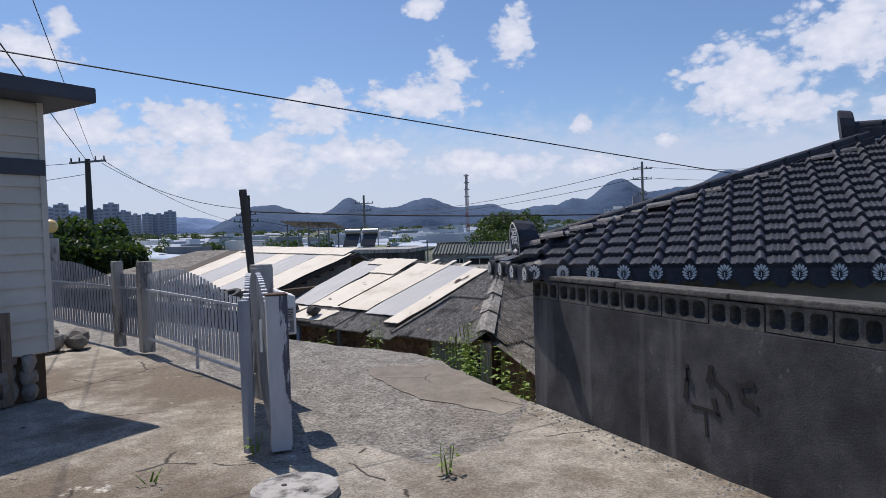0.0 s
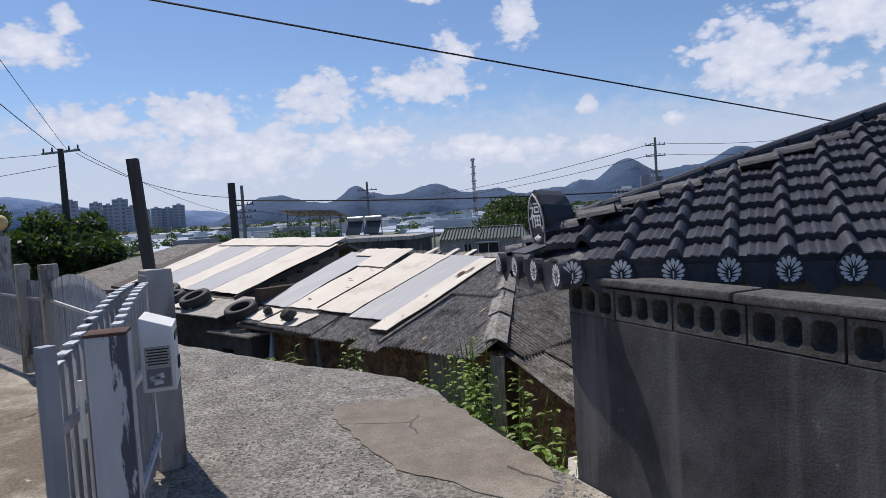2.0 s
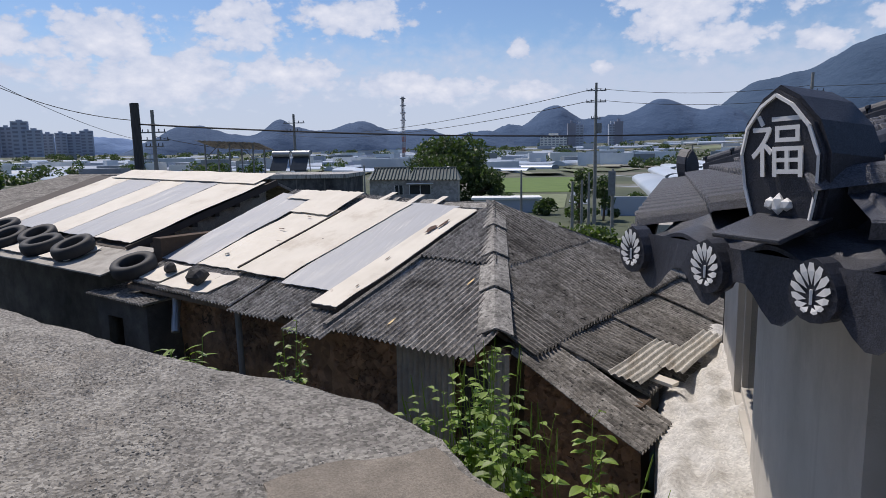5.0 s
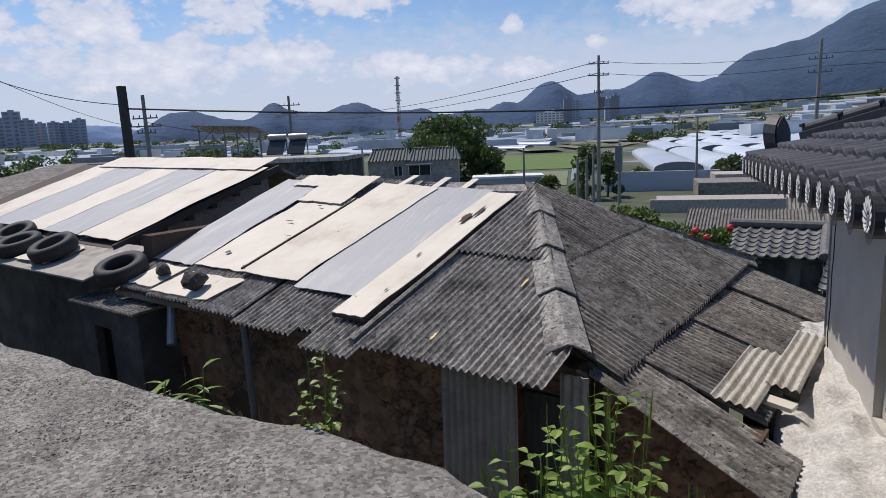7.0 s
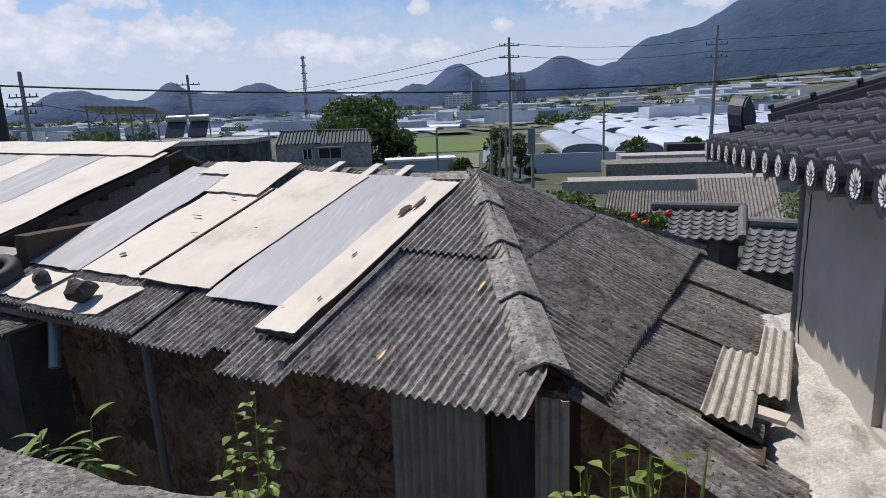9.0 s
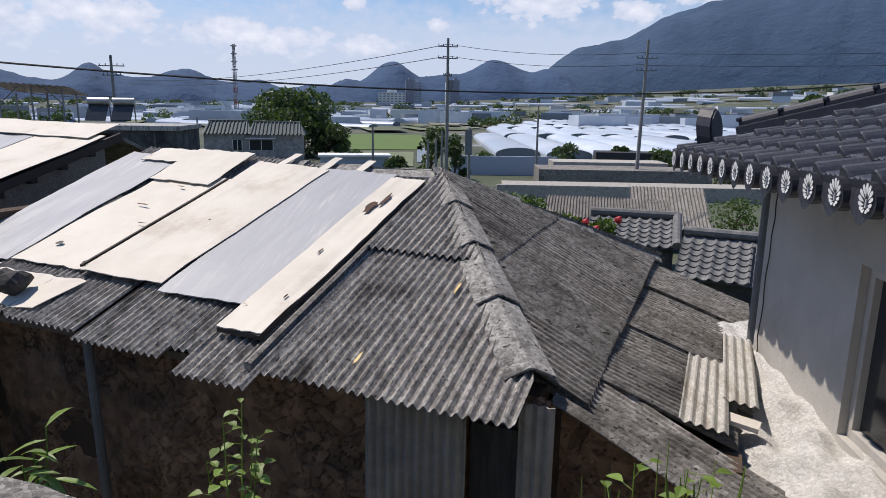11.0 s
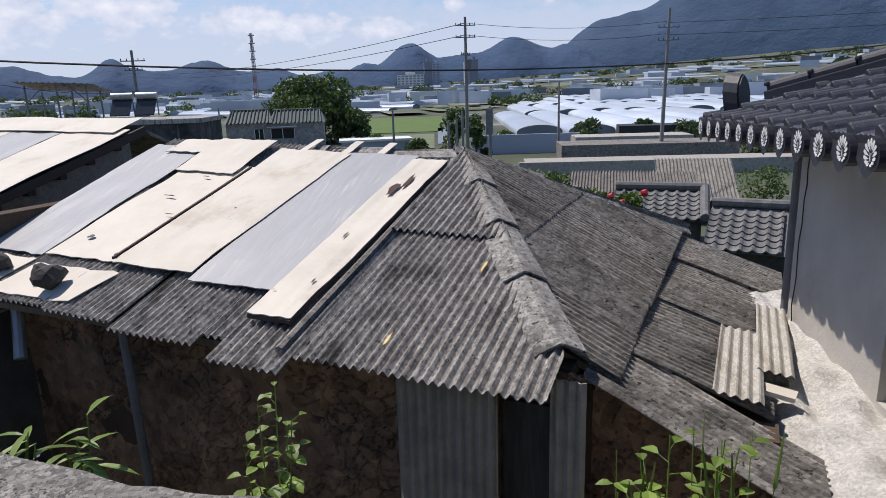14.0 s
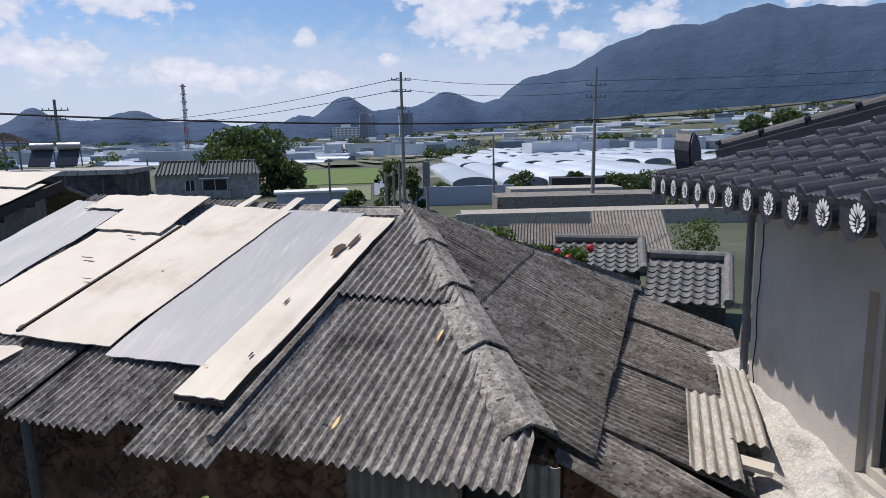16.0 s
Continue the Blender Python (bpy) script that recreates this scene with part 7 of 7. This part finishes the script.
def bamboo(at, height, seed):
    rnd = random.Random(seed)
    base = thing("sapling", at, "young bamboo-like plant with long narrow leaves", "sapling")
    at = Vector(at)
    st, lv = bmesh.new(), bmesh.new()
    for s in range(3):
        top = at + Vector((rnd.uniform(-0.1, 0.1), rnd.uniform(-0.08, 0.08), height * rnd.uniform(0.7, 1)))
        rod(at, top, 0.006, 0.003, 6, st)
        for i in range(6):
            p = at.lerp(top, 0.55 + 0.09 * i)
            b = rnd.random() * 6.28
            blade(lv, p, p + Vector((math.cos(b), math.sin(b), rnd.uniform(-0.1, 0.3))) * rnd.uniform(0.14, 0.22), 0.035, 0.3)
    part("stem", st, M["leaf"], base)
    part("leaf", lv, M["leaf"], base)


bamboo((-6.05, 6.85, -0.6), 0.72, 5)
bamboo((-6.5, 6.9, -0.55), 0.55, 6)
for i, (x, y, h) in enumerate(((-3.05, 2.72, 0.18), (-3.2, 2.0, 0.08), (-1.6, 3.0, 0.2), (-9.6, 4.55, 0.5), (-10.1, 4.7, 0.55))):
    weed((x, y, 0.0), h, 100 + i, 0.03, 0.05, 0.06, 5, "small weed in a crack of the concrete")
# climbing shrub with red flowers behind the old house
for i, (x, y, z, w) in enumerate(((-4.0, 14.3, -0.42, 0.9), (-3.6, 14.5, -0.55, 0.8), (-4.5, 14.6, -0.22, 0.9), (-5.0, 14.9, -0.2, 0.9), (-5.7, 15.6, -0.35, 1.2), (0.2, 23.0, -1.15, 1.4))):
    tree("shrub", (x, y, z - 0.6), 1.0, w, 150 + i, 1100, 0.045, "leafy rose shrub with red flowers" if i < 2 else "leafy green shrub behind the roofs", M["leaf_shrub"], 0.05, "shrub", "garden shrubs")
for i, (x, y, z) in enumerate(((-3.75, 14.0, -0.1), (-3.6, 14.05, -0.2), (-3.3, 14.1, -0.06), (-3.85, 14.1, -0.22))):
    own = bmesh.new()
    bmesh.ops.create_icosphere(own, subdivisions=2, radius=0.055)
    for v in own.verts:
        v.co *= 1 + 0.3 * noise.noise(v.co * 30)
    own.transform(Matrix.Translation((x, y, z)))
    tagged(part("rose", own, M["flower"]), "red rose bloom on the shrub", "flower", "red roses")

# painted marks on the block wall
for pts, w in ((((1.82, 0.63), (1.82, 0.54), (1.81, 0.44)), 0.035), (((2.02, 0.66), (2.0, 0.58)), 0.035), (((2.03, 0.6), (2.13, 0.53), (2.15, 0.48)), 0.034), (((2.32, 0.62), (2.23, 0.59), (2.25, 0.53), (2.34, 0.49)), 0.034),
               (((1.87, 0.39), (2.07, 0.39)), 0.026), (((2.04, 0.46), (2.06, 0.38)), 0.034), (((1.97, 0.37), (1.98, 0.23)), 0.022)):
    stroke(pts, w, wall)

# pebbles standing proud of the worn lane
rp = np.random.RandomState(12)
octa = np.array([(1, 0, 0), (0, 1, 0), (-1, 0, 0), (0, -1, 0), (0, 0, 1)])
tri = np.array([(0, 1, 4), (1, 2, 4), (2, 3, 4), (3, 0, 4)])
verts, faces = [], []
for i in range(9000):
    k = rp.rand() ** 0.8
    x = -1.7 - 6.5 * k
    lo, hi = 3.3 + 0.33 * (-1.7 - x), 4.9 + 0.42 * min(4.4, -1.7 - x)
    y = lo + (hi - lo) * rp.rand()
    if (x + 3.0) * 0.5 + (y - 5.1) > -0.25 and x > -4.0 and rp.rand() < 0.92:
        continue
    a, sz = rp.rand() * 6.28, rp.uniform(0.004, 0.011) * (1.6 if rp.rand() < 0.05 else 1.0)
    sq = np.array([sz * rp.uniform(0.7, 1.3), sz * rp.uniform(0.6, 1.1), sz * rp.uniform(0.35, 0.8)])
    q = octa * sq
    q = np.stack([q[:, 0] * math.cos(a) - q[:, 1] * math.sin(a), q[:, 0] * math.sin(a) + q[:, 1] * math.cos(a), q[:, 2]], 1)
    faces.extend((tri + len(verts)).tolist())
    verts.extend((q + (x, y, uneven(x, y) + 0.001)).tolist())
for i in range(700):
    d = rp.rand() * 6.5
    p = along(d, -0.02 - 0.25 * rp.rand() ** 2)
    sz = rp.uniform(0.006, 0.02)
    faces.extend((tri + len(verts)).tolist())
    verts.extend((octa * (sz, sz * 0.8, sz * 0.7) + (p.x, p.y, uneven(p.x, p.y) + 0.007)).tolist())
me = bpy.data.meshes.new("pebbles")
me.from_pydata(verts, [], faces)
me.materials.append(M["pebble"])
tagged(new("pebbles", me), "loose grit and worn pebbles on the concrete lane", "gravel", kind="stuff")


def grass(at, height, seed, n):
    """A tuft of tall thin stalks, some with seed heads."""
    rg = random.Random(seed)
    base = thing("grass_tuft", at, "tall thin grass stalks gone to seed below the lane", "grass", "grass along the lane")
    bm = bmesh.new()
    for i in range(n):
        a, h = rg.random() * 6.28, height * rg.uniform(0.55, 1.0)
        foot = Vector(at) + Vector((rg.uniform(-0.12, 0.12), rg.uniform(-0.1, 0.1), 0))
        tip = foot + Vector((math.cos(a) * 0.18 * rg.random(), math.sin(a) * 0.18 * rg.random(), h))
        rod(foot, tip, 0.0035, 0.0015, 4, bm)
        if i % 2 == 0:
            rod(tip - (tip - foot) * 0.16, tip + Vector((0, 0, 0.02)), 0.007, 0.002, 5, bm)
        else:
            blade(bm, foot.lerp(tip, 0.3), foot.lerp(tip, 0.3) + Vector((math.cos(a + 2) * 0.13, math.sin(a + 2) * 0.13, 0.16)), 0.007, 0.4)
    part("stalk", bm, M["leaf"], base)


for i, (x, y, z, h, n) in enumerate(((-3.78, 6.6, -0.62, 0.9, 9), (-3.45, 6.6, -0.62, 1.02, 9), (-3.05, 6.35, -0.62, 0.85, 8), (-2.6, 6.05, -0.6, 0.7, 6), (-2.2, 5.6, -0.5, 0.5, 5))):
    grass((x, y, z), h, 300 + i, n)
